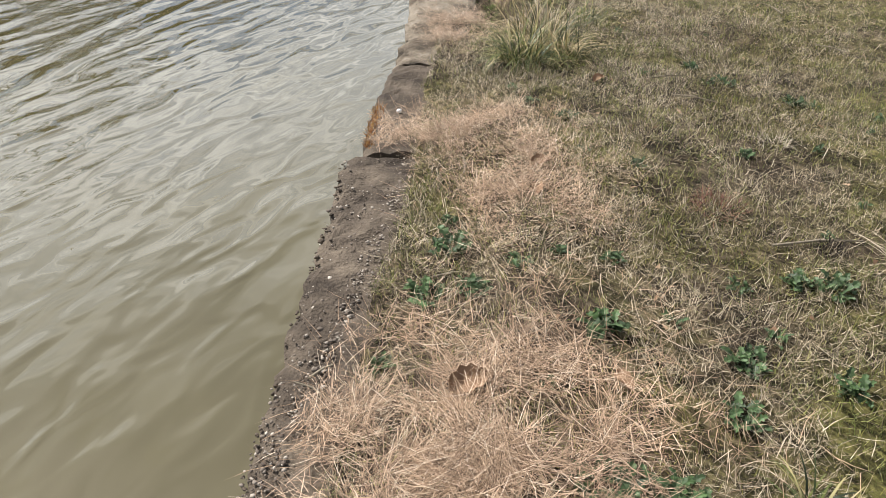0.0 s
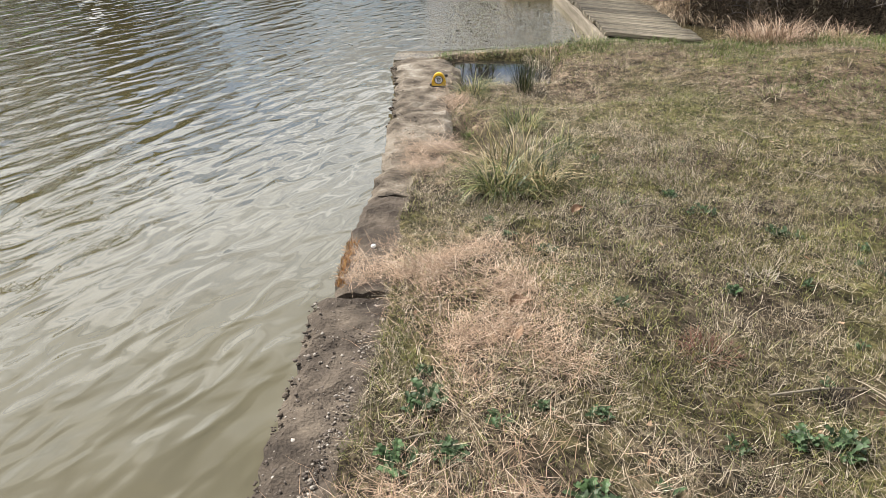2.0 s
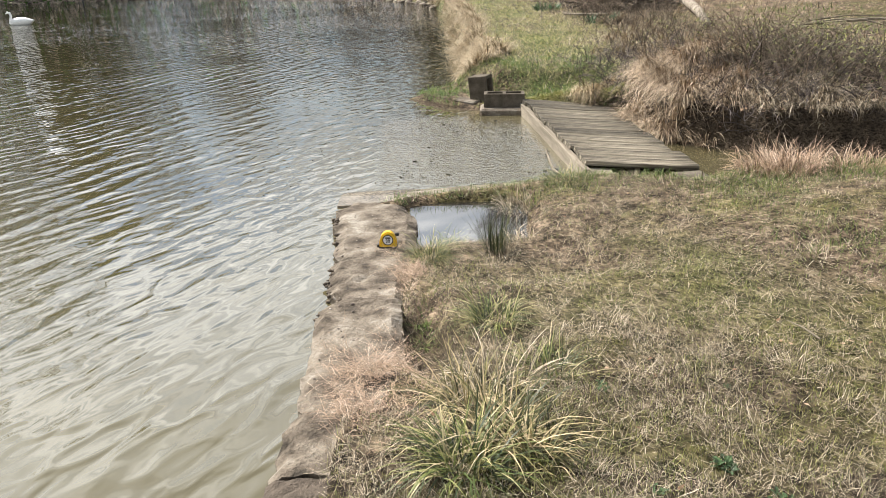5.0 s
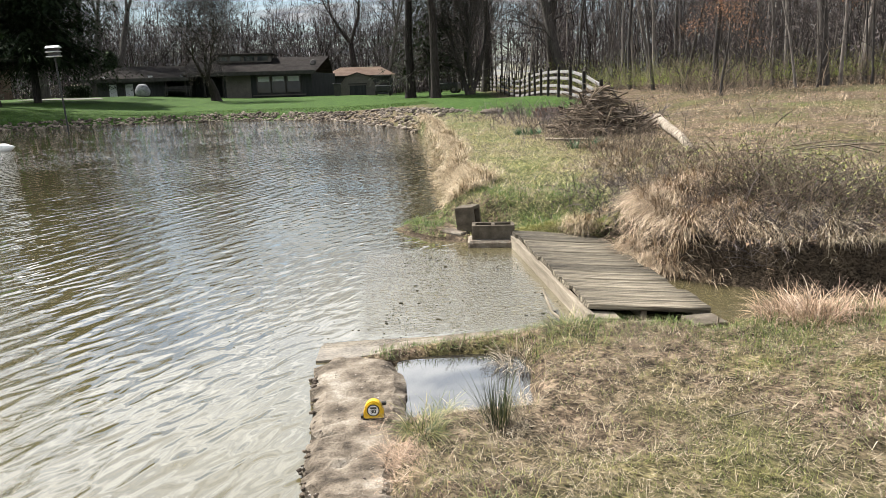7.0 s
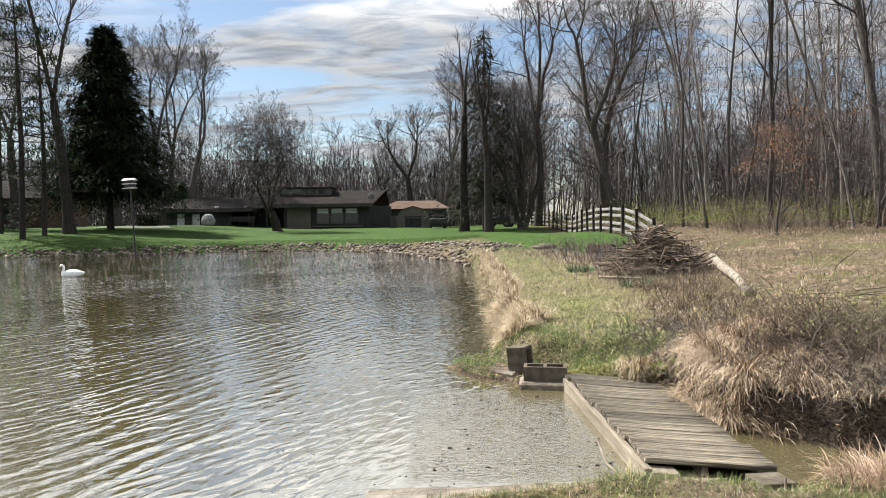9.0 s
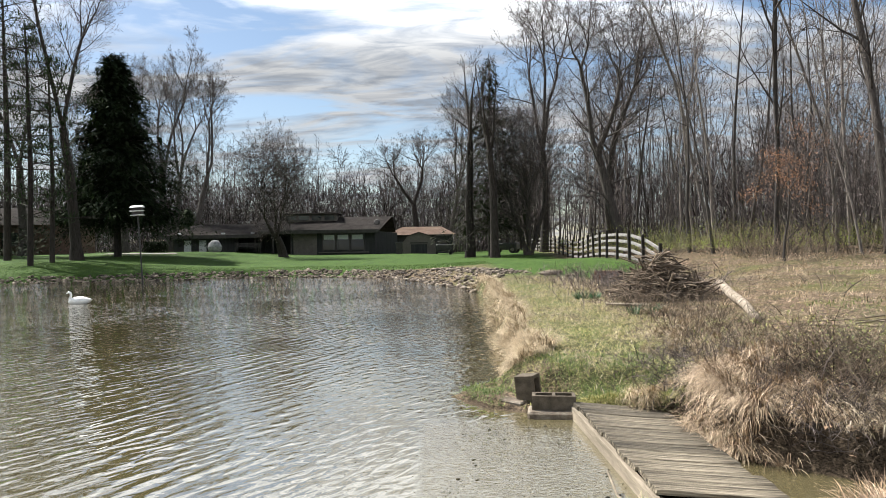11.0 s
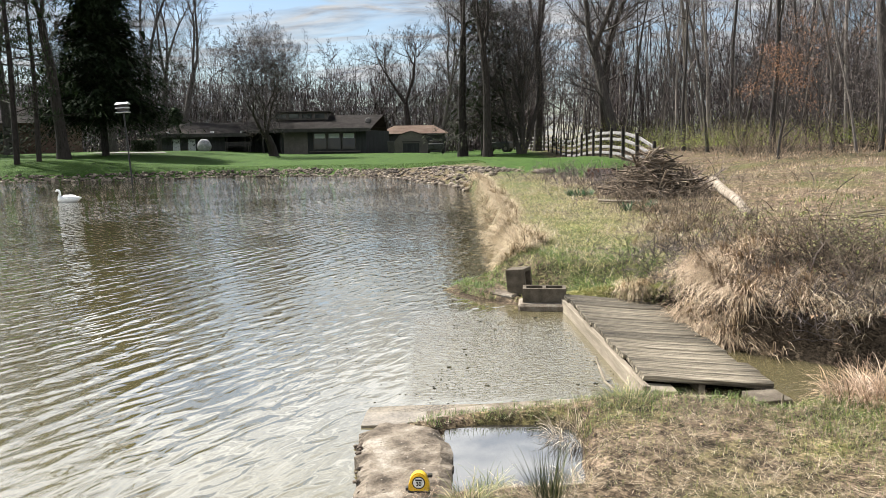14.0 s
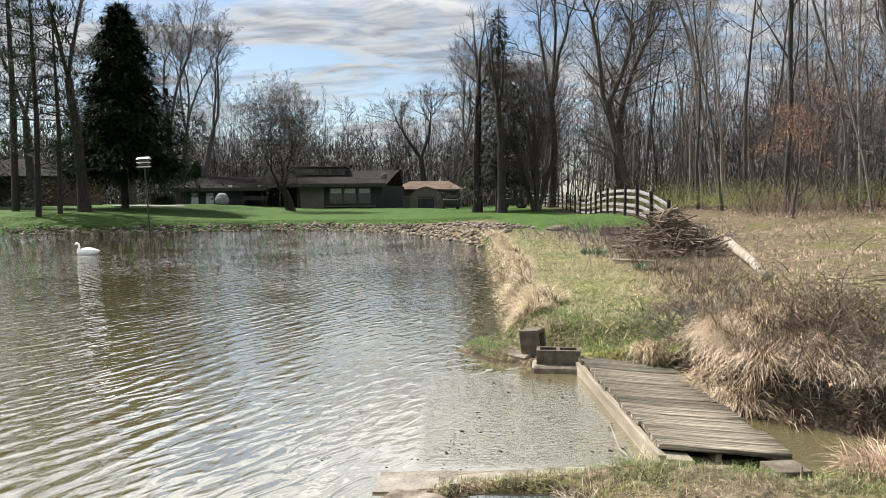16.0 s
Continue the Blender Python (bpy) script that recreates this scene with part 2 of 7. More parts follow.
def water_material(name, base, ripple, calm=1.0):
    m, nodes, links, b = shader(name, 0.03, 0.9)
    b.inputs["IOR"].default_value = 1.333
    b.inputs["Coat Weight"].default_value, b.inputs["Coat IOR"].default_value, b.inputs["Coat Roughness"].default_value = 1.0, 1.62, 0.02
    pos = stretched(nodes, links)
    murk = noise_node(nodes, links, 0.6, 4, 0.55, pos)
    r = ramp_node(nodes, [(0.3, tuple(v * 0.85 for v in base)), (0.7, tuple(v * 1.12 for v in base))])
    links.new(murk.outputs[0], r.inputs[0])
    links.new(r.outputs[0], b.inputs["Base Color"])
    if ripple:
        def calc(op, a, c, d=None):
            n = nodes.new("ShaderNodeMath")
            n.operation = op
            for k, v in enumerate((a, c, d)):
                if isinstance(v, (int, float)):
                    n.inputs[k].default_value = v
                elif v is not None:
                    links.new(v, n.inputs[k])
            return n.outputs[0]

        def between(value, a, c, lo, hi):
            n = nodes.new("ShaderNodeMapRange")
            n.interpolation_type = "SMOOTHSTEP"
            for key, v in (("From Min", a), ("From Max", c), ("To Min", lo), ("To Max", hi)):
                n.inputs[key].default_value = v
            links.new(value, n.inputs["Value"])
            return n.outputs[0]

        place = nodes.new("ShaderNodeSeparateXYZ")
        links.new(pos, place.inputs[0])
        x, y = place.outputs[0], place.outputs[1]
        # wind ripples a hand's length apart, their crests broken into short stretches
        crest = ripples(nodes, links, 1.4, -20, 3.6, 1.2)
        other = ripples(nodes, links, 2.2, -40, 4.5, 1.4)
        broken = noise_node(nodes, links, 1.0, 2.0, 0.5, stretched(nodes, links, (2.6, 1.3, 1.0), radians(-22)))
        patch = between(broken.outputs[0], 0.38, 0.62, 0.12, 1.0)
        lumps = noise_node(nodes, links, 1.0, 1.0, 0.4, stretched(nodes, links, (10.5, 4.6, 1.0), radians(-30)), 0.5)
        open_water = between(x, -2.2, -0.3, 1.0, 0.22)
        swell = calc("MULTIPLY", crest.outputs["Fac"], patch)
        swell = calc("MULTIPLY_ADD", calc("MULTIPLY", other.outputs["Fac"], calc("SUBTRACT", 1.1, patch)), 0.5, swell)
        swell = calc("MULTIPLY", calc("POWER", swell, 1.5), open_water)
        swell = calc("MULTIPLY_ADD", calc("POWER", lumps.outputs[0], 1.7), 1.45, swell)
        gust = noise_node(nodes, links, 0.3, 2, 0.5, pos)
        swell = calc("MULTIPLY", swell, between(gust.outputs[0], 0.35, 0.6, 0.55, 1.0))
        # rougher out on the open pond
        swell = calc("MULTIPLY", swell, between(y, 8.0, 26.0, 1.0, 1.5))
        # a thin sheet of water runs over the spillway's apron in small wrinkles
        wrinkle = noise_node(nodes, links, 1.0, 3.0, 0.6, stretched(nodes, links, (16.0, 34.0, 1.0), radians(14)), 0.6)
        apron = calc("MULTIPLY", calc("MULTIPLY", between(x, 0.0, 0.12, 0.0, 1.0), between(x, 2.6, 3.0, 1.0, 0.0)), calc("MULTIPLY", between(y, 7.1, 7.3, 0.0, 1.0), between(y, 9.2, 9.8, 1.0, 0.0)))
        tall = nodes.new("ShaderNodeMix")
        links.new(apron, tall.inputs[0])
        links.new(swell, tall.inputs[2])
        links.new(calc("MULTIPLY", wrinkle.outputs[0], 0.75), tall.inputs[3])
        links.new(bump(nodes, links, b, tall.outputs[0], 1.0, ripple).outputs[0], b.inputs["Coat Normal"])
    return m


M_GROUND = ground_material()
M_WATER = water_material("pond_water", (0.094, 0.080, 0.040), 0.0078)
M_POOL = water_material("still_water", (0.022, 0.020, 0.016), 0.0)
M_CONC = grainy("weathered_concrete", [(0.34, (0.045, 0.036, 0.026)), (0.43, (0.115, 0.092, 0.068)), (0.52, (0.185, 0.152, 0.115)), (0.60, (0.245, 0.21, 0.165)), (0.70, (0.34, 0.305, 0.25))], 6.5, 95, 0.92, 0.2, 1.0)
M_CONC_DARK = grainy("damp_gravelly_concrete", [(0.3, (0.040, 0.030, 0.022)), (0.5, (0.085, 0.066, 0.049)), (0.75, (0.17, 0.135, 0.10))], 8, 120, 0.9, 0.25, 0.9)
M_WET = grainy("wet_concrete", [(0.3, (0.12, 0.098, 0.07)), (0.7, (0.25, 0.21, 0.155))], 6, 60, 0.18, 0.5, 0.15)
M_BLOCK = grainy("old_block_concrete", [(0.3, (0.06, 0.048, 0.034)), (0.6, (0.135, 0.113, 0.085)), (0.8, (0.21, 0.18, 0.14))], 9, 150, 0.95, 0.15, 0.6)
M_DECK = grainy("weathered_decking", [(0.34, (0.014, 0.011, 0.008)), (0.45, (0.07, 0.059, 0.042)), (0.58, (0.19, 0.162, 0.118)), (0.74, (0.38, 0.33, 0.245))], 11, 75, 0.85, 0.2, 1.0, (0.13, 2.8, 2.8), vary=0.38)
M_BEAM = grainy("bleached_timber", [(0.3, (0.12, 0.10, 0.072)), (0.6, (0.26, 0.22, 0.165)), (0.8, (0.40, 0.35, 0.27))], 8, 70, 0.85, 0.2, 0.5, (2.2, 0.2, 2.2))
M_LOG = grainy("barkless_log", [(0.38, (0.07, 0.055, 0.04)), (0.48, (0.22, 0.182, 0.14)), (0.7, (0.38, 0.33, 0.262))], 9, 60, 0.9, 0.15, 0.6)
M_STRAW = strands("dry_straw", [(0.0, (0.06, 0.037, 0.022)), (0.3, (0.20, 0.128, 0.078)), (0.65, (0.40, 0.272, 0.178)), (0.88, (0.54, 0.39, 0.27)), (1.0, (0.72, 0.60, 0.46))], 0.6, 0.3)
M_HAY = strands("faded_grass", [(0.0, (0.030, 0.023, 0.015)), (0.35, (0.14, 0.108, 0.068)), (0.7, (0.38, 0.305, 0.205)), (1.0, (0.68, 0.59, 0.45))], 0.65, 0.25)
M_TURF = strands("matted_turf", [(0.0, (0.022, 0.016, 0.010)), (0.35, (0.12, 0.088, 0.055)), (0.7, (0.34, 0.265, 0.175)), (1.0, (0.62, 0.53, 0.39))], 0.7, 0.2)
M_FIELD = strands("bleached_field_grass", [(0.0, (0.10, 0.078, 0.045)), (0.4, (0.24, 0.18, 0.11)), (0.8, (0.40, 0.315, 0.21)), (1.0, (0.58, 0.48, 0.34))], 0.65, 0.25)
M_GOLD = strands("golden_dead_grass", [(0.0, (0.085, 0.062, 0.032)), (0.3, (0.25, 0.185, 0.105)), (0.75, (0.46, 0.36, 0.225)), (1.0, (0.66, 0.55, 0.38))], 0.65, 0.25)
M_TAWNY = strands("tawny_grass", [(0.0, (0.045, 0.029, 0.017)), (0.3, (0.21, 0.145, 0.088)), (0.75, (0.44, 0.335, 0.22)), (1.0, (0.68, 0.55, 0.40))], 0.65, 0.25)
M_GRASS = strands("living_grass", [(0.0, (0.03, 0.045, 0.012)), (0.5, (0.12, 0.14, 0.032)), (1.0, (0.34, 0.33, 0.11))], 0.6, 0.3, 0.2)
M_MOSS = strands("olive_moss", [(0.0, (0.035, 0.040, 0.010)), (0.5, (0.11, 0.112, 0.026)), (1.0, (0.24, 0.215, 0.06))], 0.7, 0.2, 0.15)
M_BANK = strands("yellowing_grass", [(0.0, (0.13, 0.15, 0.04)), (0.5, (0.31, 0.31, 0.10)), (1.0, (0.60, 0.52, 0.27))], 0.6, 0.25, 0.2)
M_LAWN = strands("spring_grass", [(0.0, (0.035, 0.075, 0.012)), (0.5, (0.095, 0.15, 0.028)), (1.0, (0.22, 0.26, 0.075))], 0.6, 0.3, 0.2)
M_MOWN = strands("mown_lawn_grass", [(0.0, (0.022, 0.055, 0.008)), (0.5, (0.055, 0.105, 0.016)), (1.0, (0.12, 0.17, 0.04))], 0.7, 0.15, 0.15)
M_SEDGE = strands("sedge_blades", [(0.0, (0.016, 0.026, 0.008)), (0.4, (0.062, 0.086, 0.019)), (0.7, (0.20, 0.215, 0.06)), (0.85, (0.38, 0.34, 0.15)), (1.0, (0.55, 0.45, 0.28))], 0.5, 0.35, 0.15)
M_SEDGE_DRY = strands("half_dead_sedge", [(0.0, (0.014, 0.018, 0.006)), (0.3, (0.07, 0.075, 0.02)), (0.55, (0.24, 0.20, 0.085)), (0.8, (0.44, 0.34, 0.19)), (1.0, (0.62, 0.50, 0.33))], 0.55, 0.3, 0.1)
M_RUSH = strands("dark_rushes", [(0.0, (0.012, 0.020, 0.008)), (0.6, (0.045, 0.062, 0.018)), (1.0, (0.16, 0.16, 0.06))], 0.5, 0.3)
M_WEED_LEAF = grainy("broad_weed_leaf", [(0.3, (0.030, 0.056, 0.020)), (0.7, (0.070, 0.118, 0.042))], 40, 300, 0.55, 0.3, 0.2, depth=0.001, vary=0.45)
M_FLUFF = strands("bleached_wisps", [(0.0, (0.22, 0.18, 0.135)), (1.0, (0.55, 0.48, 0.39))], 0.7, 0.2)
M_RUST = strands("rusty_dead_grass", [(0.0, (0.06, 0.028, 0.02)), (1.0, (0.24, 0.12, 0.085))], 0.8, 0.15)
M_LICHEN = strands("rusty_moss", [(0.0, (0.09, 0.035, 0.012)), (0.6, (0.26, 0.115, 0.035)), (1.0, (0.36, 0.21, 0.07))], 0.85, 0.1)
M_RUBBLE = strands("dark_earth", [(0.0, (0.012, 0.010, 0.008)), (1.0, (0.05, 0.04, 0.03))], 0.9, 0.1)
M_EARTH = strands("reddish_earth", [(0.0, (0.12, 0.065, 0.035)), (1.0, (0.33, 0.20, 0.115))], 0.95, 0.1)
M_TWIG = strands("dead_stems", [(0.0, (0.036, 0.028, 0.021)), (0.5, (0.105, 0.082, 0.060)), (1.0, (0.27, 0.21, 0.155))], 0.85, 0.15)
M_TWIG_DARK = strands("fine_twigs", [(0.0, (0.034, 0.029, 0.027)), (0.6, (0.098, 0.082, 0.076)), (1.0, (0.25, 0.21, 0.195))], 0.9, 0.1)
M_LEAF = strands("dead_leaves", [(0.0, (0.08, 0.045, 0.025)), (0.5, (0.22, 0.13, 0.075)), (1.0, (0.38, 0.26, 0.17))], 0.7, 0.2)
M_BEECH = strands("clinging_leaves", [(0.0, (0.20, 0.10, 0.052)), (1.0, (0.42, 0.245, 0.145))], 0.7, 0.2, 0.25)
M_NEEDLE = strands("spruce_needles", [(0.0, (0.010, 0.016, 0.008)), (0.7, (0.022, 0.034, 0.016)), (1.0, (0.032, 0.042, 0.02))], 0.9, 0.05)
M_SPRUCE = strands("open_spruce_needles", [(0.0, (0.018, 0.022, 0.013)), (0.7, (0.036, 0.044, 0.024)), (1.0, (0.06, 0.066, 0.04))], 0.9, 0.05)
M_PINE = strands("pine_needles", [(0.0, (0.014, 0.024, 0.011)), (0.7, (0.032, 0.05, 0.02)), (1.0, (0.06, 0.08, 0.035))], 0.8, 0.08)
M_BUD = strands("budding_leaves", [(0.0, (0.10, 0.12, 0.02)), (0.6, (0.20, 0.235, 0.045)), (1.0, (0.30, 0.32, 0.09))], 0.6, 0.2, 0.3)
M_BARK = bark_material("grey_bark", (0.027, 0.025, 0.024), (0.084, 0.076, 0.070))
M_BARK_DARK = bark_material("dark_bark", (0.014, 0.012, 0.011), (0.052, 0.045, 0.041))
M_BARK_PALE = bark_material("pale_bark", (0.07, 0.063, 0.058), (0.24, 0.217, 0.198))
M_FAR = strands("distant_twigs", [(0.0, (0.018, 0.015, 0.015)), (0.6, (0.048, 0.038, 0.038)), (1.0, (0.10, 0.082, 0.080))], 0.9, 0.1)
M_SCUM = strands("waterlogged_bits", [(0.0, (0.012, 0.012, 0.008)), (1.0, (0.05, 0.045, 0.03))], 0.9, 0.1)
M_STONE = strands("riprap_stone", [(0.0, (0.035, 0.028, 0.022)), (0.5, (0.125, 0.10, 0.078)), (1.0, (0.30, 0.25, 0.195))], 0.9, 0.2)
M_SIDING = grainy("grey_brown_siding", [(0.3, (0.024, 0.026, 0.026)), (0.7, (0.052, 0.054, 0.053))], 2, 18, 0.9, 0.15, 0.2, (3, 3, 0.2))
M_PANEL = grainy("taupe_panel", [(0.3, (0.105, 0.096, 0.085)), (0.7, (0.145, 0.132, 0.116))], 2, 20, 0.9, 0.15, 0.2)
M_ROOF = grainy("brown_shingle", [(0.3, (0.028, 0.024, 0.022)), (0.7, (0.062, 0.054, 0.048))], 1.2, 12, 0.95, 0.1, 0.4)
M_ROOF_TAN = grainy("tan_shingle", [(0.3, (0.18, 0.125, 0.095)), (0.7, (0.28, 0.205, 0.16))], 1.2, 12, 0.95, 0.1, 0.4)
M_TRIM = grainy("dark_trim", [(0.3, (0.03, 0.028, 0.025)), (0.7, (0.06, 0.055, 0.05))], 3, 40, 0.7, 0.3, 0.1)
M_WHITE = grainy("chalky_white_paint", [(0.3, (0.55, 0.55, 0.53)), (0.7, (0.82, 0.82, 0.80))], 5, 60, 0.6, 0.3, 0.1)
M_FENCE = grainy("peeling_white_boards", [(0.34, (0.07, 0.064, 0.06)), (0.5, (0.22, 0.208, 0.20)), (0.75, (0.40, 0.385, 0.375))], 2.5, 40, 0.85, 0.2, 0.3, (2, 0.3, 2))
M_POST = grainy("dark_post_timber", [(0.3, (0.016, 0.014, 0.013)), (0.7, (0.05, 0.045, 0.04))], 4, 60, 0.9, 0.15, 0.4, (2, 2, 0.3))
M_BRICK = grainy("dark_brick", [(0.3, (0.07, 0.045, 0.036)), (0.7, (0.13, 0.085, 0.065))], 3, 25, 0.95, 0.1, 0.3)
M_BLACK = grainy("black_metal", [(0.3, (0.012, 0.012, 0.012)), (0.7, (0.035, 0.034, 0.032))], 5, 60, 0.45, 0.4, 0.1)
M_GREYCLOTH = grainy("pale_grey_cover", [(0.3, (0.16, 0.16, 0.165)), (0.7, (0.40, 0.40, 0.41))], 3, 30, 0.8, 0.2, 0.3)
M_YELLOW = grainy("yellow_plastic", [(0.3, (0.70, 0.42, 0.012)), (0.7, (0.80, 0.50, 0.02))], 20, 200, 0.4, 0.5, 0.05, depth=0.001)
M_RUBBER = grainy("black_rubber", [(0.3, (0.014, 0.013, 0.012)), (0.7, (0.03, 0.028, 0.026))], 30, 300, 0.7, 0.3, 0.1, depth=0.001)
M_PLASTER = grainy("bright_white", [(0.3, (0.72, 0.72, 0.70)), (0.7, (0.85, 0.85, 0.83))], 10, 100, 0.5, 0.4, 0.05)
M_REDLOG = grainy("reddish_split_wood", [(0.3, (0.09, 0.045, 0.03)), (0.7, (0.22, 0.125, 0.085))], 8, 80, 0.9, 0.1, 0.4, (0.4, 3, 3))
M_BULB = strands("spring_leaves", [(0.0, (0.03, 0.07, 0.035)), (1.0, (0.09, 0.17, 0.08))], 0.5, 0.3, 0.2)
M_GRAVEL = strands("small_pebbles", [(0.0, (0.07, 0.055, 0.045)), (0.6, (0.17, 0.14, 0.115)), (1.0, (0.45, 0.40, 0.34))], 0.9, 0.2)
M_DRIVE = grainy("pale_gravel_drive", [(0.3, (0.15, 0.138, 0.12)), (0.7, (0.24, 0.222, 0.198))], 2, 30, 0.95, 0.1, 0.3)
M_CURTAIN = grainy("pale_curtain", [(0.3, (0.42, 0.45, 0.45)), (0.7, (0.55, 0.57, 0.57))], 2, 20, 0.9, 0.2, 0.2, (6, 6, 0.3))


def glass_material():
    m, nodes, links, b = shader("window_glass", 0.03, 0.6)
    n = noise_node(nodes, links, 0.5, 2, 0.5, stretched(nodes, links))
    r = ramp_node(nodes, [(0.3, (0.012, 0.016, 0.018)), (0.7, (0.03, 0.036, 0.038))])
    links.new(n.outputs[0], r.inputs[0])
    links.new(r.outputs[0], b.inputs["Base Color"])
    return m


M_GLASS = glass_material()

# ---- mesh helpers ----
rng = np.random.default_rng(7)


def mesh_from(name, verts, faces, mat, smooth=False):
    me = bpy.data.meshes.new(name)
    me.from_pydata([tuple(v) for v in verts], [], faces)
    if mat:
        me.materials.append(mat)
    if smooth:
        me.polygons.foreach_set("use_smooth", [True] * len(me.polygons))
    me.update()
    return me


def quad_mesh(name, verts, quads, mat, smooth=False):
    """Large meshes of quads straight from arrays."""
    me = bpy.data.meshes.new(name)
    verts, quads = np.asarray(verts, np.float32).reshape(-1, 3), np.asarray(quads, np.int32).reshape(-1, 4)
    me.vertices.add(len(verts))
    me.vertices.foreach_set("co", verts.ravel())
    me.loops.add(quads.size)
    me.loops.foreach_set("vertex_index", quads.ravel())
    me.polygons.add(len(quads))
    me.polygons.foreach_set("loop_start", np.arange(0, quads.size, 4, dtype=np.int32))
    if smooth:
        me.polygons.foreach_set("use_smooth", np.ones(len(quads), bool))
    me.update(calc_edges=True)
    if mat:
        me.materials.append(mat)
    return me


def blades(name, base, heading, lean, curl, length, width, mat, k=3, flat_tip=False, swerve=None):
    """Ribbons that start at base, tilt from upright by lean and bend over by curl towards their heading (radians)."""
    n = len(base)
    s = np.linspace(0, 1, k + 1)
    side = np.stack([-np.sin(heading), np.cos(heading), np.zeros(n)], 1)
    pts = np.zeros((n, k + 1, 3))
    pts[:, 0] = base
    for i in range(k):
        a = lean + curl * (s[i] + 0.5 / k)
        h = heading if swerve is None else heading + swerve * (s[i] + 0.5 / k - 0.5)
        out = np.stack([np.cos(h), np.sin(h), np.zeros(n)], 1)
        step = out * np.sin(a)[:, None] + np.array([0, 0, 1.0]) * np.cos(a)[:, None]
        pts[:, i + 1] = pts[:, i] + step * (length / k)[:, None]
    wide = 1 - 0.3 * s ** 2 if flat_tip else (1 - 0.93 * s ** 2.2)
    off = side[:, None, :] * (width[:, None] * wide[None, :] * 0.5)[:, :, None]
    v = np.stack([pts - off, pts + off], 2)
    idx = np.arange(n * (k + 1) * 2).reshape(n, k + 1, 2)
    q = np.stack([idx[:, :-1, 0], idx[:, :-1, 1], idx[:, 1:, 1], idx[:, 1:, 0]], -1)
    return quad_mesh(name, v, q, mat)


def tubes(name, paths, mat, sides=4, smooth=True):
    """Tapered tubes along lists of points with radii."""
    V, Q = [], []
    ring = [(math.cos(2 * math.pi * j / sides), math.sin(2 * math.pi * j / sides)) for j in range(sides)]
    for pts, radii in paths:
        start = len(V)
        m = len(pts)
        d = (pts[-1] - pts[0])
        ref = Vector((0.31, 0.95, 0.05)) if abs(d.z) > 0.5 * d.length else Vector((0.05, 0.1, 1.0))
        for i in range(m):
            t = pts[min(i + 1, m - 1)] - pts[max(i - 1, 0)]
            a = t.cross(ref).normalized()
            b = t.cross(a).normalized()
            r = radii[i]
            p = pts[i]
            for c, s in ring:
                V.append((p.x + (a.x * c + b.x * s) * r, p.y + (a.y * c + b.y * s) * r, p.z + (a.z * c + b.z * s) * r))
        for i in range(m - 1):
            for j in range(sides):
                j2 = (j + 1) % sides
                o = start + i * sides
                Q.append((o + j, o + j2, o + sides + j2, o + sides + j))
    return quad_mesh(name, V, Q, mat, smooth)


def ribbons(name, paths, mat, seed=1):
    """The finest twigs: thin flat strips turned at random."""
    r = random.Random(seed)
    V, Q = [], []
    for pts, radii in paths:
        t = pts[-1] - pts[0]
        side = t.cross(Vector((r.gauss(0, 1), r.gauss(0, 1), r.gauss(0, 1))))
        side = side.normalized() if side.length > 1e-6 else Vector((1, 0, 0))
        o = len(V)
        for p, w in zip(pts, radii):
            V.append((p - side * w * 1.25)[:])
            V.append((p + side * w * 1.25)[:])
        for i in range(len(pts) - 1):
            Q.append((o + 2 * i, o + 2 * i + 1, o + 2 * i + 3, o + 2 * i + 2))
    return quad_mesh(name, V, Q, mat)


def link(name, me, parent=None, at=None, label="", kind="", category="", group=""):
    ob = new(name, me)
    if at is not None:
        ob.matrix_basis = at
    if parent:
        ob.parent = parent
    return tagged(ob, label, category, group, kind)


def part(name, bm, material, parent, label="", at=None, kind=""):
    if isinstance(bm, bmesh.types.BMesh):
        me = bpy.data.meshes.new(name)
        bm.to_mesh(me)
        bm.free()
        me.materials.append(material)
    else:
        me = bm
    return link(name, me, parent, at, label, kind)


def thing(name, at, label, category, group=""):
    return link(name, None, None, at, label, "", category, group)


def box(bm, x0, x1, y0, y1, z0, z1, bevel=0.0, turn=None):
    got = bmesh.ops.create_cube(bm, size=1.0, matrix=(turn or Matrix()) @ Matrix.Translation(((x0 + x1) / 2, (y0 + y1) / 2, (z0 + z1) / 2)) @ Matrix.Diagonal((x1 - x0, y1 - y0, z1 - z0, 1)))
    if bevel:
        edges = list({e for v in got["verts"] for e in v.link_edges})
        bmesh.ops.bevel(bm, geom=edges, offset=bevel, segments=1, affect="EDGES")
    return bm


def one_box(*a, **k):
    return box(bmesh.new(), *a, **k)


def prism(pts, z0, z1, axis="z"):
    """A closed outline drawn out along an axis."""
    bm = bmesh.new()
    put = {"z": lambda p, h: (p[0], p[1], h), "y": lambda p, h: (p[0], h, p[1]), "x": lambda p, h: (h, p[0], p[1])}[axis]
    lo = [bm.verts.new(put(p, z0)) for p in pts]
    hi = [bm.verts.new(put(p, z1)) for p in pts]
    bm.faces.new(lo)
    bm.faces.new(hi)
    for i in range(len(pts)):
        j = (i + 1) % len(pts)
        bm.faces.new((lo[i], lo[j], hi[j], hi[i]))
    bmesh.ops.recalc_face_normals(bm, faces=bm.faces)
    return bm


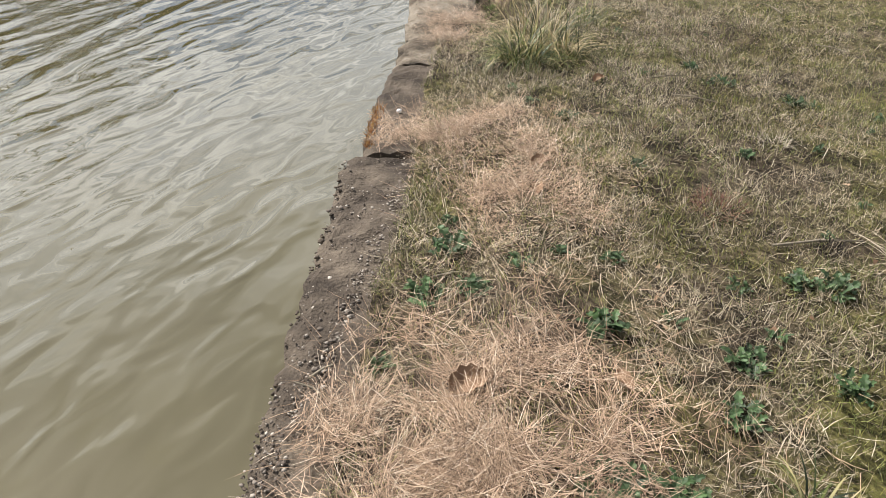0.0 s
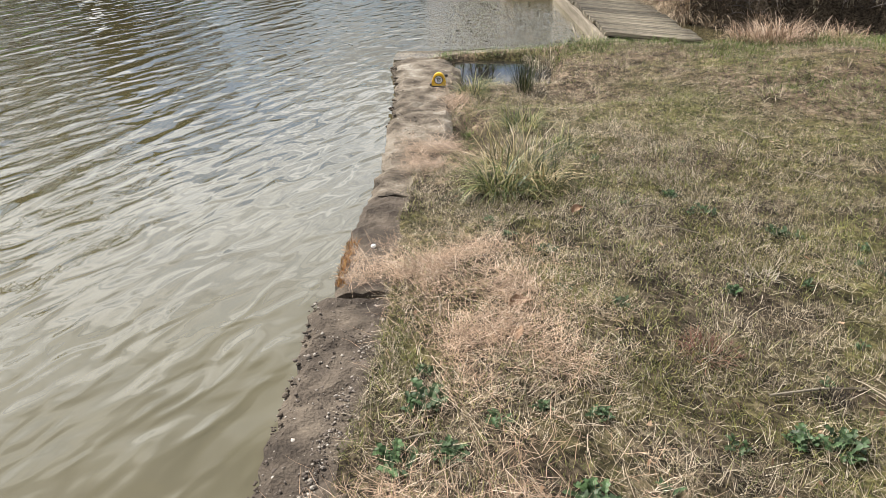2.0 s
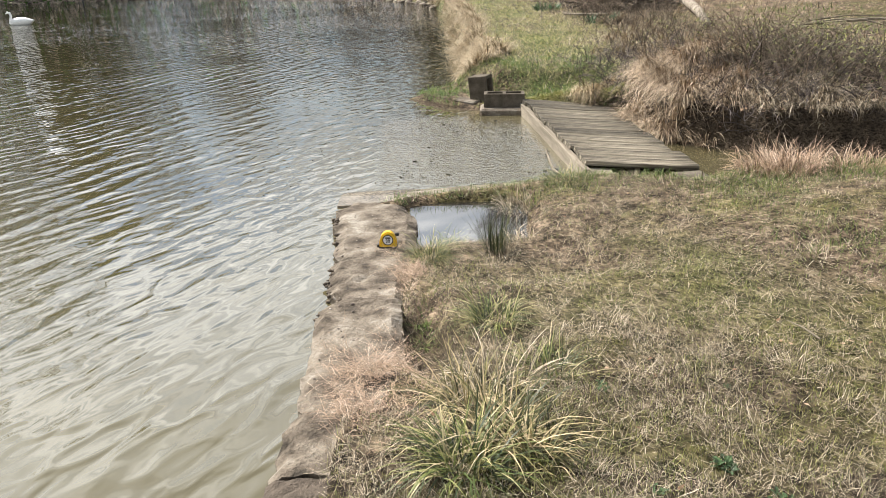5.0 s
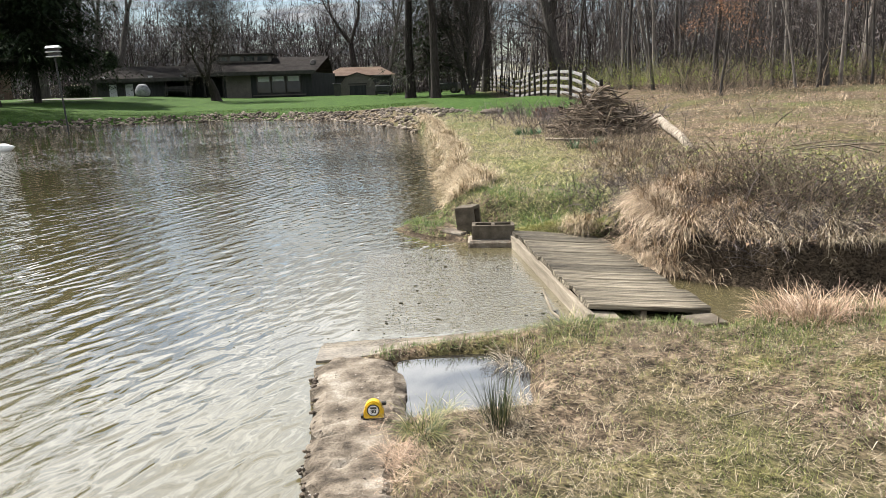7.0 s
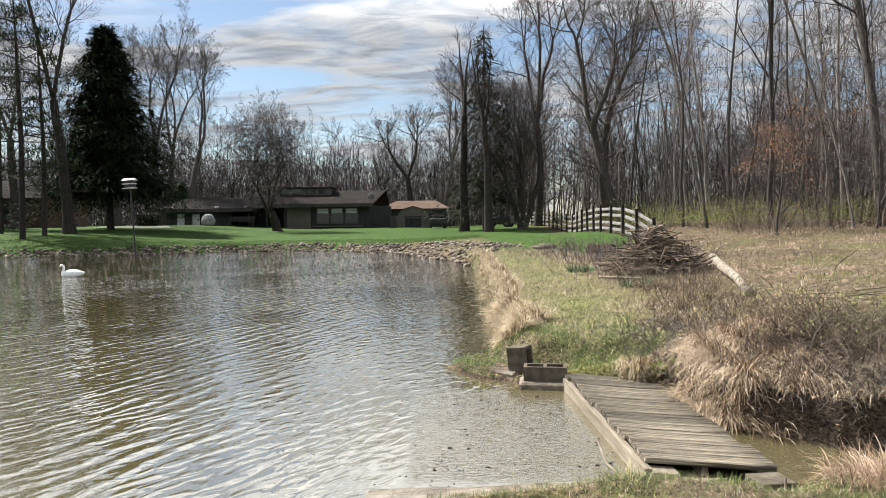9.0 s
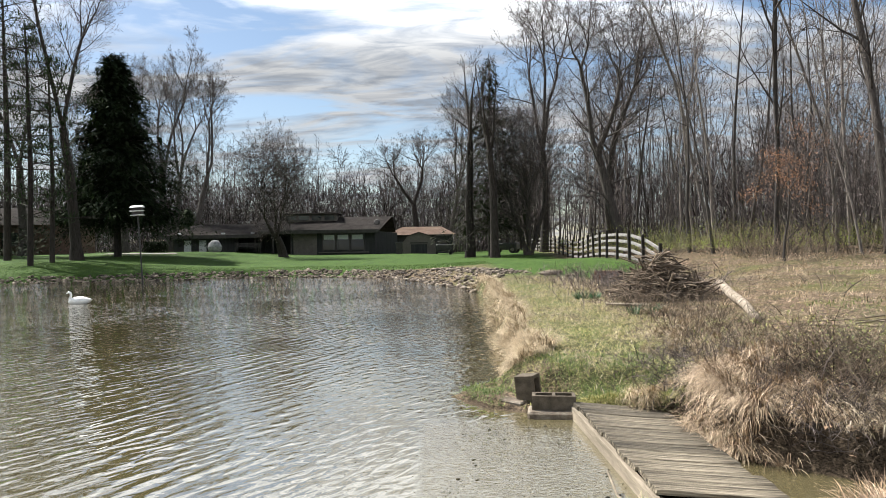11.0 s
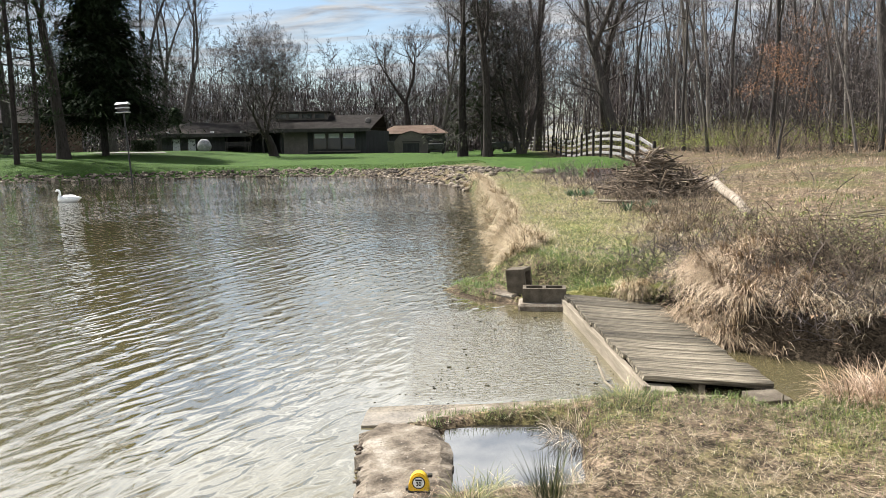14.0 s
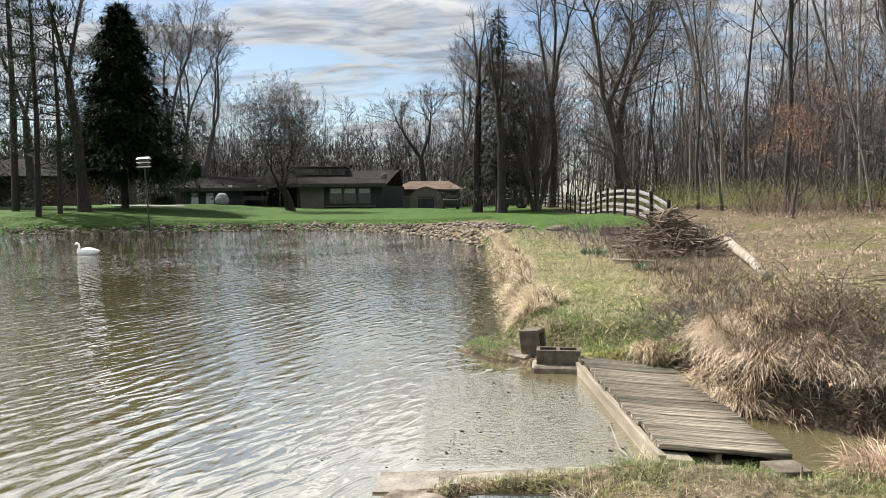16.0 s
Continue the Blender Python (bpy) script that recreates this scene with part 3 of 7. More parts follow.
def wave(x, y, scale, seed=0.0):
    """Smooth wandering value in -1 to 1, for arrays."""
    x, y = np.asarray(x, float) * scale, np.asarray(y, float) * scale
    return (np.sin(1.3 * x + 2.1 * y + seed) + np.sin(-2.3 * x + 1.1 * y + 1.7 * seed + 1) + np.sin(3.1 * x + 0.7 * y + 2.3 * seed + 2) + np.sin(0.6 * x - 2.9 * y + 3.1 * seed + 4)) / 4


def smooth(a, b, v):
    t = np.clip((np.asarray(v, float) - a) / (b - a), 0, 1)
    return t * t * (3 - 2 * t)


# ---- the shoreline and the ground ----
SHORE = [(-0.34, -9), (-0.27, 1.9), (-0.22, 3.1), (-0.09, 4.4), (-0.08, 6.0), (-0.10, 6.78), (0.2, 6.93), (0.6, 7.02), (1.3, 7.10), (1.62, 6.98), (1.85, 6.74), (2.15, 6.70), (2.5, 6.86), (3.3, 6.7), (4.6, 6.1),
         (9, 4.9), (9, 5.7), (4.7, 7.0), (3.4, 7.55), (2.85, 7.72), (2.42, 8.15), (2.36, 9.36), (1.60, 9.66), (1.16, 9.72), (0.68, 9.98), (0.32, 10.6), (0.5, 10.95), (1.0, 11.2),
         (1.17, 11.8), (1.19, 14.1), (1.34, 17.4), (1.62, 23.4), (1.5, 29.6), (-1.33, 38.4), (-5, 41.8), (-9, 43.0), (-15, 41.3), (-20, 39.8), (-34, 36.9), (-60, 24), (-64, -6), (-40, -20)]
WALL_Y = [-3, 1.2, 1.98, 2.2, 2.55, 2.87, 3.18, 3.42, 3.66, 4.03, 4.24, 4.42, 4.6, 5.3, 6.0, 6.3, 6.65, 6.8]
WALL_R = [-0.33, -0.27, -0.24, -0.19, -0.13, -0.07, -0.04, -0.10, -0.07, -0.07, -0.06, 0.10, 0.21, 0.21, 0.28, 0.30, 0.25, 0.0]


def wall_right(y):
    """Where the bank's turf meets the wall's top."""
    return np.interp(y, WALL_Y, WALL_R)


def wall_top(y):
    return np.interp(y, [-3, 2.0, 3.2, 3.4, 4.4, 5.2, 5.35, 6.4, 6.8], [0.23, 0.195, 0.172, 0.155, 0.13, 0.10, 0.062, 0.055, 0.035])


def shore_distance(x, y):
    """Distance to the shoreline, positive on land."""
    x, y = np.asarray(x, float), np.asarray(y, float)
    best = np.full(x.shape, 1e9)
    inside = np.zeros(x.shape, bool)
    for (ax, ay), (bx, by) in zip(SHORE, SHORE[1:] + SHORE[:1]):
        dx, dy = bx - ax, by - ay
        t = np.clip(((x - ax) * dx + (y - ay) * dy) / (dx * dx + dy * dy), 0, 1)
        best = np.minimum(best, np.hypot(x - ax - t * dx, y - ay - t * dy))
        if ay != by:
            cross = ((ay > y) != (by > y)) & (x < dx * (y - ay) / (by - ay) + ax)
            inside ^= cross
    return np.where(inside, -best, best)


def stream_line(x):
    return np.where(x < 2.2, 7.7, 7.7 - 0.36 * (x - 2.2))


def ground_z(x, y):
    x, y = np.asarray(x, float), np.asarray(y, float)
    d = shore_distance(x, y)
    in_from = x - wall_right(y)
    south = wall_top(y) - 0.05 + 0.058 * smooth(-0.03, 0.04, in_from) + (0.02 + 0.022 * np.clip(5 - y, 0, 3.2)) * smooth(0.02, 0.45, in_from) + 0.05 * smooth(0.9, 2.8, x) + 0.025 * np.clip(x - 3, 0, 30)
    south = south + 0.08 * smooth(4.6, 5.6, y) * smooth(0.7, 1.8, x)
    south = south - 0.20 * np.exp(-((np.abs(x - 0.58 - 0.10 * (y - 6.36)) / 0.345) ** 5 + (np.abs(y - 6.37) / 0.37) ** 5)) * (1 + 0.3 * wave(x, y, 6, 2))
    south = south - 0.24 * np.exp(-(((x - 2.02 - 0.30 * (y - 6.65)) / 0.16) ** 2 + ((y - 6.80) / 0.26) ** 2) ** 2)
    south = south - 0.11 * np.exp(-(((x - 0.30) / 0.075) ** 2 + ((y - 4.9) / 0.38) ** 2) ** 2)
    south = south + 0.07 * np.exp(-(((x - 2.75) / 0.7) ** 2 + ((y - 5.75) / 0.5) ** 2))
    east = 0.25 + 0.012 * np.clip(y - 9, 0, 30) + 0.035 * np.clip(x - 2, 0, 18)
    east = east - 0.40 * np.exp(-(((x - 10.3) / 6) ** 2 + ((y - 53) / 7) ** 2)) - 0.66 * np.exp(-(((x - 8) / 3) ** 2 + ((y - 28.5) / 3.4) ** 2))
    east = east + 0.24 * np.exp(-(((x - 3.2) / 0.75) ** 2 + ((y - 9.3) / 0.9) ** 2))
    north = 0.36 + 0.5 * np.clip((y - 42) / 30, 0, 1) + 0.5 * smooth(-10, -23, x) * smooth(40, 47, y)
    land = np.where(y < stream_line(x), south, north + (east - north) * smooth(-2, 4, x))
    land = land * (1 - 0.88 * np.exp(-(((x - 1.15) / 0.5) ** 2 + ((y - 10.0) / 0.5) ** 2) ** 2))
    land = land * (1 - 0.55 * np.exp(-(((x - 1.9) / 0.75) ** 2 + ((y - 9.85) / 0.5) ** 2) ** 2))
    land = land * (1 - 0.85 * np.exp(-(((x - 0.6) / 0.55) ** 2 + ((y - 10.5) / 0.75) ** 2) ** 2))
    land = land + 0.012 * wave(x, y, 2.3) + 0.007 * wave(x, y, 7.0, 2.0)
    rim = np.where(y > 29, 1.3, np.where(y > 10.9, 0.20, np.where((x > 2.3) & (y > 7.3) & (y < 9.3), 0.07, 0.16)))
    up = land * smooth(-0.02, 1.0, d / rim) - 0.02 * (d < 0.02)
    spit = 0.05 * np.exp(-(((x - 0.85) / 0.35) ** 2 + ((y - 10.25) / 0.4) ** 2))
    return np.where(d > 0, up + spit, -0.02 - 0.5 * smooth(0, 2.5, -d) - 0.12 * np.exp(-(((x - 2.1) / 0.15) ** 2 + ((y - 6.9) / 0.15) ** 2) ** 2))


def steps(*spans):
    """Grid lines: (from, to, step) spans, in order."""
    got = []
    for a, b, s in spans:
        got.extend(np.arange(a, b - 1e-6, s))
    return np.array(got + [spans[-1][1]])


GX = steps((-600, -60, 60), (-60, -24, 3), (-24, -3, 0.7), (-3, -0.6, 0.2), (-0.6, 3.4, 0.045), (3.4, 6, 0.12), (6, 18, 0.5), (18, 60, 3), (60, 600, 60))
GY = steps((-300, -30, 30), (-30, -3, 3), (-3, 0.8, 0.2), (0.8, 8.0, 0.045), (8.0, 12, 0.1), (12, 28, 0.35), (28, 48, 0.4), (48, 120, 2.5), (120, 700, 58))
gx, gy = np.meshgrid(GX, GY)
gz = ground_z(gx, gy)
nx, ny = len(GX), len(GY)
idx = np.arange(nx * ny).reshape(ny, nx)
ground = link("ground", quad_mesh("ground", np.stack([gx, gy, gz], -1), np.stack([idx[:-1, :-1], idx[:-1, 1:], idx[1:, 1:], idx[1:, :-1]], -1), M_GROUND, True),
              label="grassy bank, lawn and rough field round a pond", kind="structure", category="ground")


def straw_zone(x, y):
    """Where pinkish cut straw lies on the near bank."""
    a = np.exp(-(((x - 0.12) / 0.27) ** 2 + ((y - 2.02) / 0.26) ** 2)) + 0.7 * np.exp(-(((x - 0.12) / 0.22) ** 2 + ((y - 1.6) / 0.35) ** 2))
    b = np.exp(-(((x - 0.06) / 0.25) ** 2 + ((y - 3.36) / 0.13) ** 2))
    c = 0.75 * np.exp(-(((x - 0.28) / 0.17) ** 2 + ((y - 2.95) / 0.26) ** 2))
    d = 0.9 * np.exp(-(((x - 0.10) / 0.12) ** 2 + ((y - 4.5) / 0.22) ** 2))
    e = 0.5 * np.exp(-(((x - 2.6) / 0.45) ** 2 + ((y - 5.35) / 0.2) ** 2))
    f = 0.75 * np.exp(-(((x - 0.24) / 0.07) ** 2 + ((y - 5.62) / 0.26) ** 2))
    return np.clip(a + b + c + d + e + f, 0, 1) * np.clip(0.75 + 0.6 * wave(x, y, 9, 1.0), 0, 1)


def lawn_zone(x, y):
    far = smooth(40, 42, y + 0.35 * np.clip(-x - 12, 0, 40)) * smooth(6 + 0.07 * y, 3 + 0.07 * y, x)
    far = np.maximum(far, smooth(27, 31, y) * smooth(2.2, 3.2, x) * smooth(9.5, 8.0, x))
    strip = 0.5 * smooth(9.2, 10, y) * smooth(1.25, 1.7, x) * smooth(3.0 + 0.02 * y, 2.3 + 0.02 * y, x) * smooth(32, 29, y) * np.clip(0.6 + 0.8 * wave(x, y, 1.5, 3.0), 0, 1)
    return np.clip(np.maximum(far, strip), 0, 1)


def zone_colours(x, y):
    cover = np.clip(0.78 + 0.35 * wave(x, y, 1.9, 5.0), 0, 1)
    cover = cover * smooth(-0.02, 0.1, shore_distance(x, y))
    cover = cover * np.where((x > 0.2) & (x < 0.42) & (y > 4.45) & (y < 5.0), 0.2, 1.0)
    # cut bank bared to soil, whose dark colour also paints the undergrowth's shade
    cover = np.where((x > 2.2) & (y > 7) & (y < 11), cover * smooth(0.3, 0.8, shore_distance(x, y)), cover)
    wood = smooth(24, 30, y) * smooth(11, 14, x)
    cover = np.where(wood > 0, cover * (1 - 0.5 * wood), cover)
    return np.stack([cover, lawn_zone(x, y), straw_zone(x, y), np.ones_like(x)], -1)


paint = ground.data.color_attributes.new("zone", "FLOAT_COLOR", "POINT")
paint.data.foreach_set("color", zone_colours(gx, gy).astype(np.float32).ravel())

water = link("pond_water", mesh_from("pond_water", [(-75, -60, 0), (0.4, -60, 0), (0.4, 6.6, 0), (1.72, 6.6, 0), (1.72, 7.02, 0), (2.34, 7.02, 0), (2.36, 6.5, 0), (9.5, 4.0, 0), (9.5, 46, 0), (-75, 46, 0)], [tuple(range(10))], M_WATER),
             label="murky olive pond water with wind ripples", kind="structure", category="water")


def on_ground(x, y):
    return float(ground_z(np.array([x]), np.array([y]))[0])


# still pool behind the wall, a finger above the pond's level
pool_pts = [(0.27, 5.85, 0.012), (1.05, 5.85, 0.012), (1.1, 6.4, 0.012), (1.0, 6.82, 0.012), (0.6, 6.82, 0.012), (0.27, 6.72, 0.012)]
link("pool_water", mesh_from("pool_water", pool_pts, [tuple(range(len(pool_pts)))], M_POOL), label="small still pool reflecting the sky", kind="structure", category="water")

# ---- the broken concrete wall along the pond ----


def slab(name, stations, drop, depth, mat, parent, seed, label="", rough=0.004):
    """A cast strip with worn edges: stations of (y, left x, right x)."""
    r = np.random.default_rng(seed)
    ys = [s[0] for s in stations]
    n = max(int((ys[-1] - ys[0]) / 0.035), 4)
    across = 9
    verts, faces = [], []
    yy = np.linspace(ys[0], ys[-1], n)
    left = np.interp(yy, ys, [s[1] for s in stations]) + r.normal(0, 0.006, n) + rough * (wave(yy, yy * 0 + seed, 14, seed) + 0.7 * wave(yy, yy * 0, 37, seed + 2))
    right = np.interp(yy, ys, [s[2] for s in stations]) + r.normal(0, 0.003, n)
    for i in range(n):
        for j in range(across):
            u = j / (across - 1)
            x = left[i] + (right[i] - left[i]) * u
            edge = min(u, 1 - u) * (across - 1)
            z = float(wall_top(yy[i])) - drop + 0.009 * float(wave(x, yy[i], 9, seed)) + 0.005 * float(wave(x, yy[i], 31, seed)) + 0.003 * r.normal() - (0.014 + rough * r.random() * 1.6 if edge < 0.5 else 0.0)
            verts.append((x, yy[i], z))
    rows = len(verts)
    for i in range(n):
        verts.append((left[i] - 0.004 + 0.008 * r.random(), yy[i], -depth))
        verts.append((right[i], yy[i], -depth))
    for i in range(n - 1):
        for j in range(across - 1):
            a = i * across + j
            faces.append((a, a + 1, a + across + 1, a + across))
        a, b = i * across, rows + 2 * i
        faces.append((a, a + across, b + 2, b))
        a = i * across + across - 1
        faces.append((a + across, a, b + 1, b + 3))
    for i in (0, n - 1):
        ring = [i * across + j for j in range(across)] + [rows + 2 * i + 1, rows + 2 * i]
        faces.append(tuple(ring if i == 0 else ring[::-1]))
    return part(name, mesh_from(name, verts, faces, mat), mat, parent, label)


wall = thing("concrete_wall", Matrix(), "low broken concrete retaining wall at the pond edge", "wall")
wall["kind"] = "structure"
slab("wall_segment", [(-3, -0.38, -0.12), (1.2, -0.31, -0.07), (2.0, -0.29, -0.05), (2.55, -0.27, -0.02), (3.14, -0.25, 0.0), (3.2, -0.24, 0.0)], 0.0, 0.4, M_CONC_DARK, wall, 1, "dark damp segment strewn with grit")
slab("wall_segment", [(3.24, -0.195, 0.02), (3.45, -0.20, 0.02), (3.7, -0.185, 0.03), (4.02, -0.155, 0.08)], 0.0, 0.4, M_CONC_DARK, wall, 2, "smooth damp segment with a rusty edge")
slab("wall_segment", [(4.03, -0.155, 0.12), (4.4, -0.115, 0.20), (4.8, -0.125, 0.215), (5.12, -0.13, 0.21), (5.18, -0.10, 0.21), (5.25, -0.02, 0.21)], 0.0, 0.4, M_CONC, wall, 3, "pale sandy segment", 0.010)
slab("wall_segment", [(5.26, -0.02, 0.21), (5.34, -0.06, 0.22), (5.42, -0.11, 0.22), (5.6, -0.13, 0.25), (5.8, -0.11, 0.27), (6.0, -0.115, 0.285), (6.25, -0.135, 0.30), (6.5, -0.165, 0.30), (6.66, -0.15, 0.24), (6.77, -0.08, 0.08)], 0.0, 0.4, M_CONC, wall, 4, "pale eroded end segment with crumbling edges", 0.017)

# crumbling stones along the wall's broken water edge, and grit on its top


def pebble_mesh(name, spots, mat, seed, flatten=0.6):
    """Many small angular stones joined: spots of (x, y, z, size)."""
    r = np.random.default_rng(seed)
    ico = bmesh.new()
    bmesh.ops.create_icosphere(ico, subdivisions=1, radius=1.0)
    bv = np.array([v.co[:] for v in ico.verts])
    bf = np.array([[v.index for v in f.verts] for f in ico.faces])
    ico.free()
    V, F = [], []
    for i, (x, y, z, s) in enumerate(spots):
        v = bv * (1 + r.uniform(-0.28, 0.28, (len(bv), 1))) * np.array([1, r.uniform(0.6, 1), flatten * r.uniform(0.6, 1)])
        a = r.uniform(0, 6.28)
        v = np.stack([v[:, 0] * math.cos(a) - v[:, 1] * math.sin(a), v[:, 0] * math.sin(a) + v[:, 1] * math.cos(a), v[:, 2]], 1) * s
        V.append(v + np.array([x, y, z]))
        F.append(bf + i * len(bv))
    me = bpy.data.meshes.new(name)
    V, F = np.concatenate(V).astype(np.float32), np.concatenate(F).astype(np.int32)
    me.vertices.add(len(V))
    me.vertices.foreach_set("co", V.ravel())
    me.loops.add(F.size)
    me.loops.foreach_set("vertex_index", F.ravel())
    me.polygons.add(len(F))
    me.polygons.foreach_set("loop_start", np.arange(0, F.size, 3, dtype=np.int32))
    me.update(calc_edges=True)
    me.materials.append(mat)
    return me


spots = []
for _ in range(700):
    y = rng.uniform(1.6, 3.18)
    l, r2 = float(np.interp(y, [1.2, 2.0, 2.55, 3.14], [-0.31, -0.29, -0.27, -0.25])), float(wall_right(y)) + 0.03
    spots.append((l + (r2 - l) * rng.beta(1.1, 1.5), y, float(wall_top(y)) + 0.002, rng.choice([0.002, 0.003, 0.005, 0.008], p=[0.5, 0.32, 0.15, 0.03])))
for _ in range(260):
    y = rng.uniform(4.4, 6.6)
    spots.append((rng.uniform(-0.1, 0.25), y, float(wall_top(y)) + 0.001, rng.choice([0.002, 0.004, 0.007], p=[0.6, 0.3, 0.1])))
for _ in range(1100):
    y = rng.uniform(1.4, 3.2)
    x = float(wall_right(y)) - 0.012 + rng.normal(0, 0.017)
    spots.append((x, y, float(wall_top(y)) + 0.002, rng.choice([0.002, 0.0035, 0.006], p=[0.55, 0.37, 0.08])))
rim = []
for _ in range(300):
    y = rng.uniform(5.1, 6.76)
    l = float(np.interp(y, [5.12, 5.25, 5.34, 5.42, 5.6, 5.8, 6.25, 6.5, 6.66, 6.77], [-0.13, -0.02, -0.06, -0.11, -0.13, -0.11, -0.135, -0.165, -0.15, -0.08]))
    rim.append((l + rng.normal(0.012, 0.009), y, float(wall_top(y)) - rng.uniform(0.02, 0.09), rng.uniform(0.007, 0.018)))
for _ in range(70):
    y = rng.uniform(1.6, 3.2)
    rim.append((float(np.interp(y, [1.2, 2.0, 2.55, 3.14], [-0.31, -0.29, -0.27, -0.25])) + rng.normal(0.004, 0.005), y, float(wall_top(y)) - 0.010, rng.uniform(0.003, 0.009)))
link("wall_rubble", pebble_mesh("wall_rubble", rim, M_CONC_DARK, 21), label="dark crumbling rubble along the wall's broken edge", kind="stuff", category="rubble")
link("grit", pebble_mesh("grit", spots, M_GRAVEL, 3), label="loose grit and crumbs of concrete on the wall", kind="stuff", category="gravel")

# submerged sill of the spillway, breaking the surface along its near edge
pts = [(-0.17, 6.80), (-0.16, 7.0), (-0.14, 7.16), (0.2, 7.20), (0.7, 7.21), (1.28, 7.20), (1.26, 7.06), (0.9, 7.02), (0.55, 6.97), (0.2, 6.87), (0.0, 6.80)]
me = prism(pts, -0.3, 0.006)
for v in me.verts:
    if v.co.z > 0:
        v.co.z += -0.012 + 0.018 * float(smooth(7.2, 7.0, v.co.y))
spill = thing("spillway_sill", Matrix(), "thin concrete spillway sill just breaking the water", "sill")
spill["kind"] = "structure"
part("sill_slab", me, M_WET, spill)
part("sill_edge", prism([(0.20, 6.86), (0.55, 6.955), (0.9, 7.0), (1.27, 7.04), (1.27, 7.15), (0.9, 7.115), (0.55, 7.075), (0.18, 6.97)], -0.05, 0.022), M_CONC, spill, "dry pale edge of the sill")
# buttress under the blocks on the far side of the spillway
part("buttress", one_box(-0.26, 0.24, -0.14, 0.16, -0.4, 0.035, 0.02, turn=pose(1.27, 9.66, 0.026, 0, 0, -8)), M_CONC, spill, "rounded grey concrete footing")

# ---- the plank footbridge ----


def plank(length, width, thick, seed, sag=0.004):
    r = np.random.default_rng(seed)
    bm = bmesh.new()
    n = 6
    rows = []
    for i in range(n + 1):
        x = length * i / n
        ring = []
        for (yy, zz) in ((-0.5, 0), (-0.5, 0.82), (-0.42, 1), (0.42, 1), (0.5, 0.82), (0.5, 0)):
            end = r.normal(0, 0.004) if i in (0, n) else 0
            ring.append(bm.verts.new((x + end, yy * width + r.normal(0, 0.0016), zz * thick + r.normal(0, 0.0012) - sag * 4 * (i / n) * (1 - i / n))))
        rows.append(ring)
    for a, b in zip(rows, rows[1:]):
        for j in range(6):
            k = (j + 1) % 6
            bm.faces.new((a[j], a[k], b[k], b[j]))
    bm.faces.new(rows[0][::-1])
    bm.faces.new(rows[-1])
    bmesh.ops.recalc_face_normals(bm, faces=bm.faces)
    return bm


BRIDGE = pose(1.46, 7.19, 0.094, 0, 5.4, 0.7)
bridge = thing("footbridge", BRIDGE, "low weathered grey plank footbridge over the spillway", "bridge")
for i in range(11):
    long = 0.775 + 0.02 * math.sin(i * 2.3)
    wide = 0.218 - 0.010 * (i in (2, 5, 8))
    part("plank", plank(long, wide, 0.036, 40 + i), M_DECK, bridge, "", pose(-0.015 + 0.012 * math.sin(i * 1.7), 0.108 + i * 0.2225, 0.008 + 0.004 * math.sin(i * 3.1), 0, 0, 0.5 * math.sin(i * 2.9)))
part("stringer", one_box(-0.045, 0.0, -0.10, 2.46, -0.105, 0.004, 0.004), M_BEAM, bridge, "bleached edge beam", pose(0, 0, 0, 0, -5, 0))
part("stringer", one_box(0.66, 0.71, 0.02, 2.44, -0.13, 0.004, 0.004), M_BEAM, bridge)
part("stringer", one_box(0.34, 0.38, 0.05, 2.4, -0.13, 0.004, 0.004), M_BEAM, bridge)
part("end_board", one_box(0.0, 0.16, -0.12, 0.02, -0.055, -0.012, 0.004), M_BEAM, bridge, "short bleached board end")


def hollow_block(name, at, label, mat=M_BLOCK, half=False, high=1.0):
    """A two-core building block, 39 x 19 x 19 cm, standing on its base; high: share of that height."""
    bm = bmesh.new()
    t = 0.032
    box(bm, -0.195, 0.195, -0.095, -0.095 + t, 0, 0.19, 0.004)
    box(bm, -0.195, 0.195, 0.095 - t, 0.095, 0, 0.19, 0.004)
    if half:
        bmesh.ops.scale(bm, vec=(0.52, 1, 1), verts=bm.verts)
    for x in (-0.1, 0.1 - t) if half else (-0.195, -t / 2, 0.195 - t):
        box(bm, x, x + t, -0.095 + t - 0.001, 0.095 - t + 0.001, 0.001, 0.188)
    bmesh.ops.scale(bm, vec=(1, 1, high), verts=bm.verts)
    me = bpy.data.meshes.new(name)
    bm.to_mesh(me)
    bm.free()
    me.materials.append(mat)
    return link(name, me, None, at, label, "", "block", "old concrete blocks")


hollow_block("concrete_block", pose(1.25, 9.70, 0.060, 0, 0, -8), "grey hollow concrete block lying beside the footbridge", high=0.68)
hollow_block("concrete_block", pose(0.99, 10.12, 0.10, 6, 84, -22), "dark hollow concrete block standing on end in the mud")
flag = bmesh.new()
box(flag, -0.13, 0.13, -0.07, 0.07, 0, 0.045, 0.012)
me = bpy.data.meshes.new("paving_piece")
flag.to_mesh(me)
flag.free()
me.materials.append(M_CONC)
link("paving_piece", me, None, pose(0.92, 10.04, 0.035, 4, 2, -38), "flat broken piece of concrete paving", "", "slab")
hollow_block("concrete_block", pose(2.10, 7.13, -0.045, 90, 0, 6), "half concrete block under the footbridge with its core facing out", half=True)
link("stake", tubes("stake", [([Vector((0, 0, -0.05)), Vector((0.004, 0, 0.09)), Vector((0.01, 0.0, 0.19))], [0.007, 0.0065, 0.006])], M_BEAM, 5), None, pose(2.03, 6.70, on_ground(2.03, 6.70)), "thin pale wooden stake in the bank", "", "stake")

# ---- yellow tape measure ----


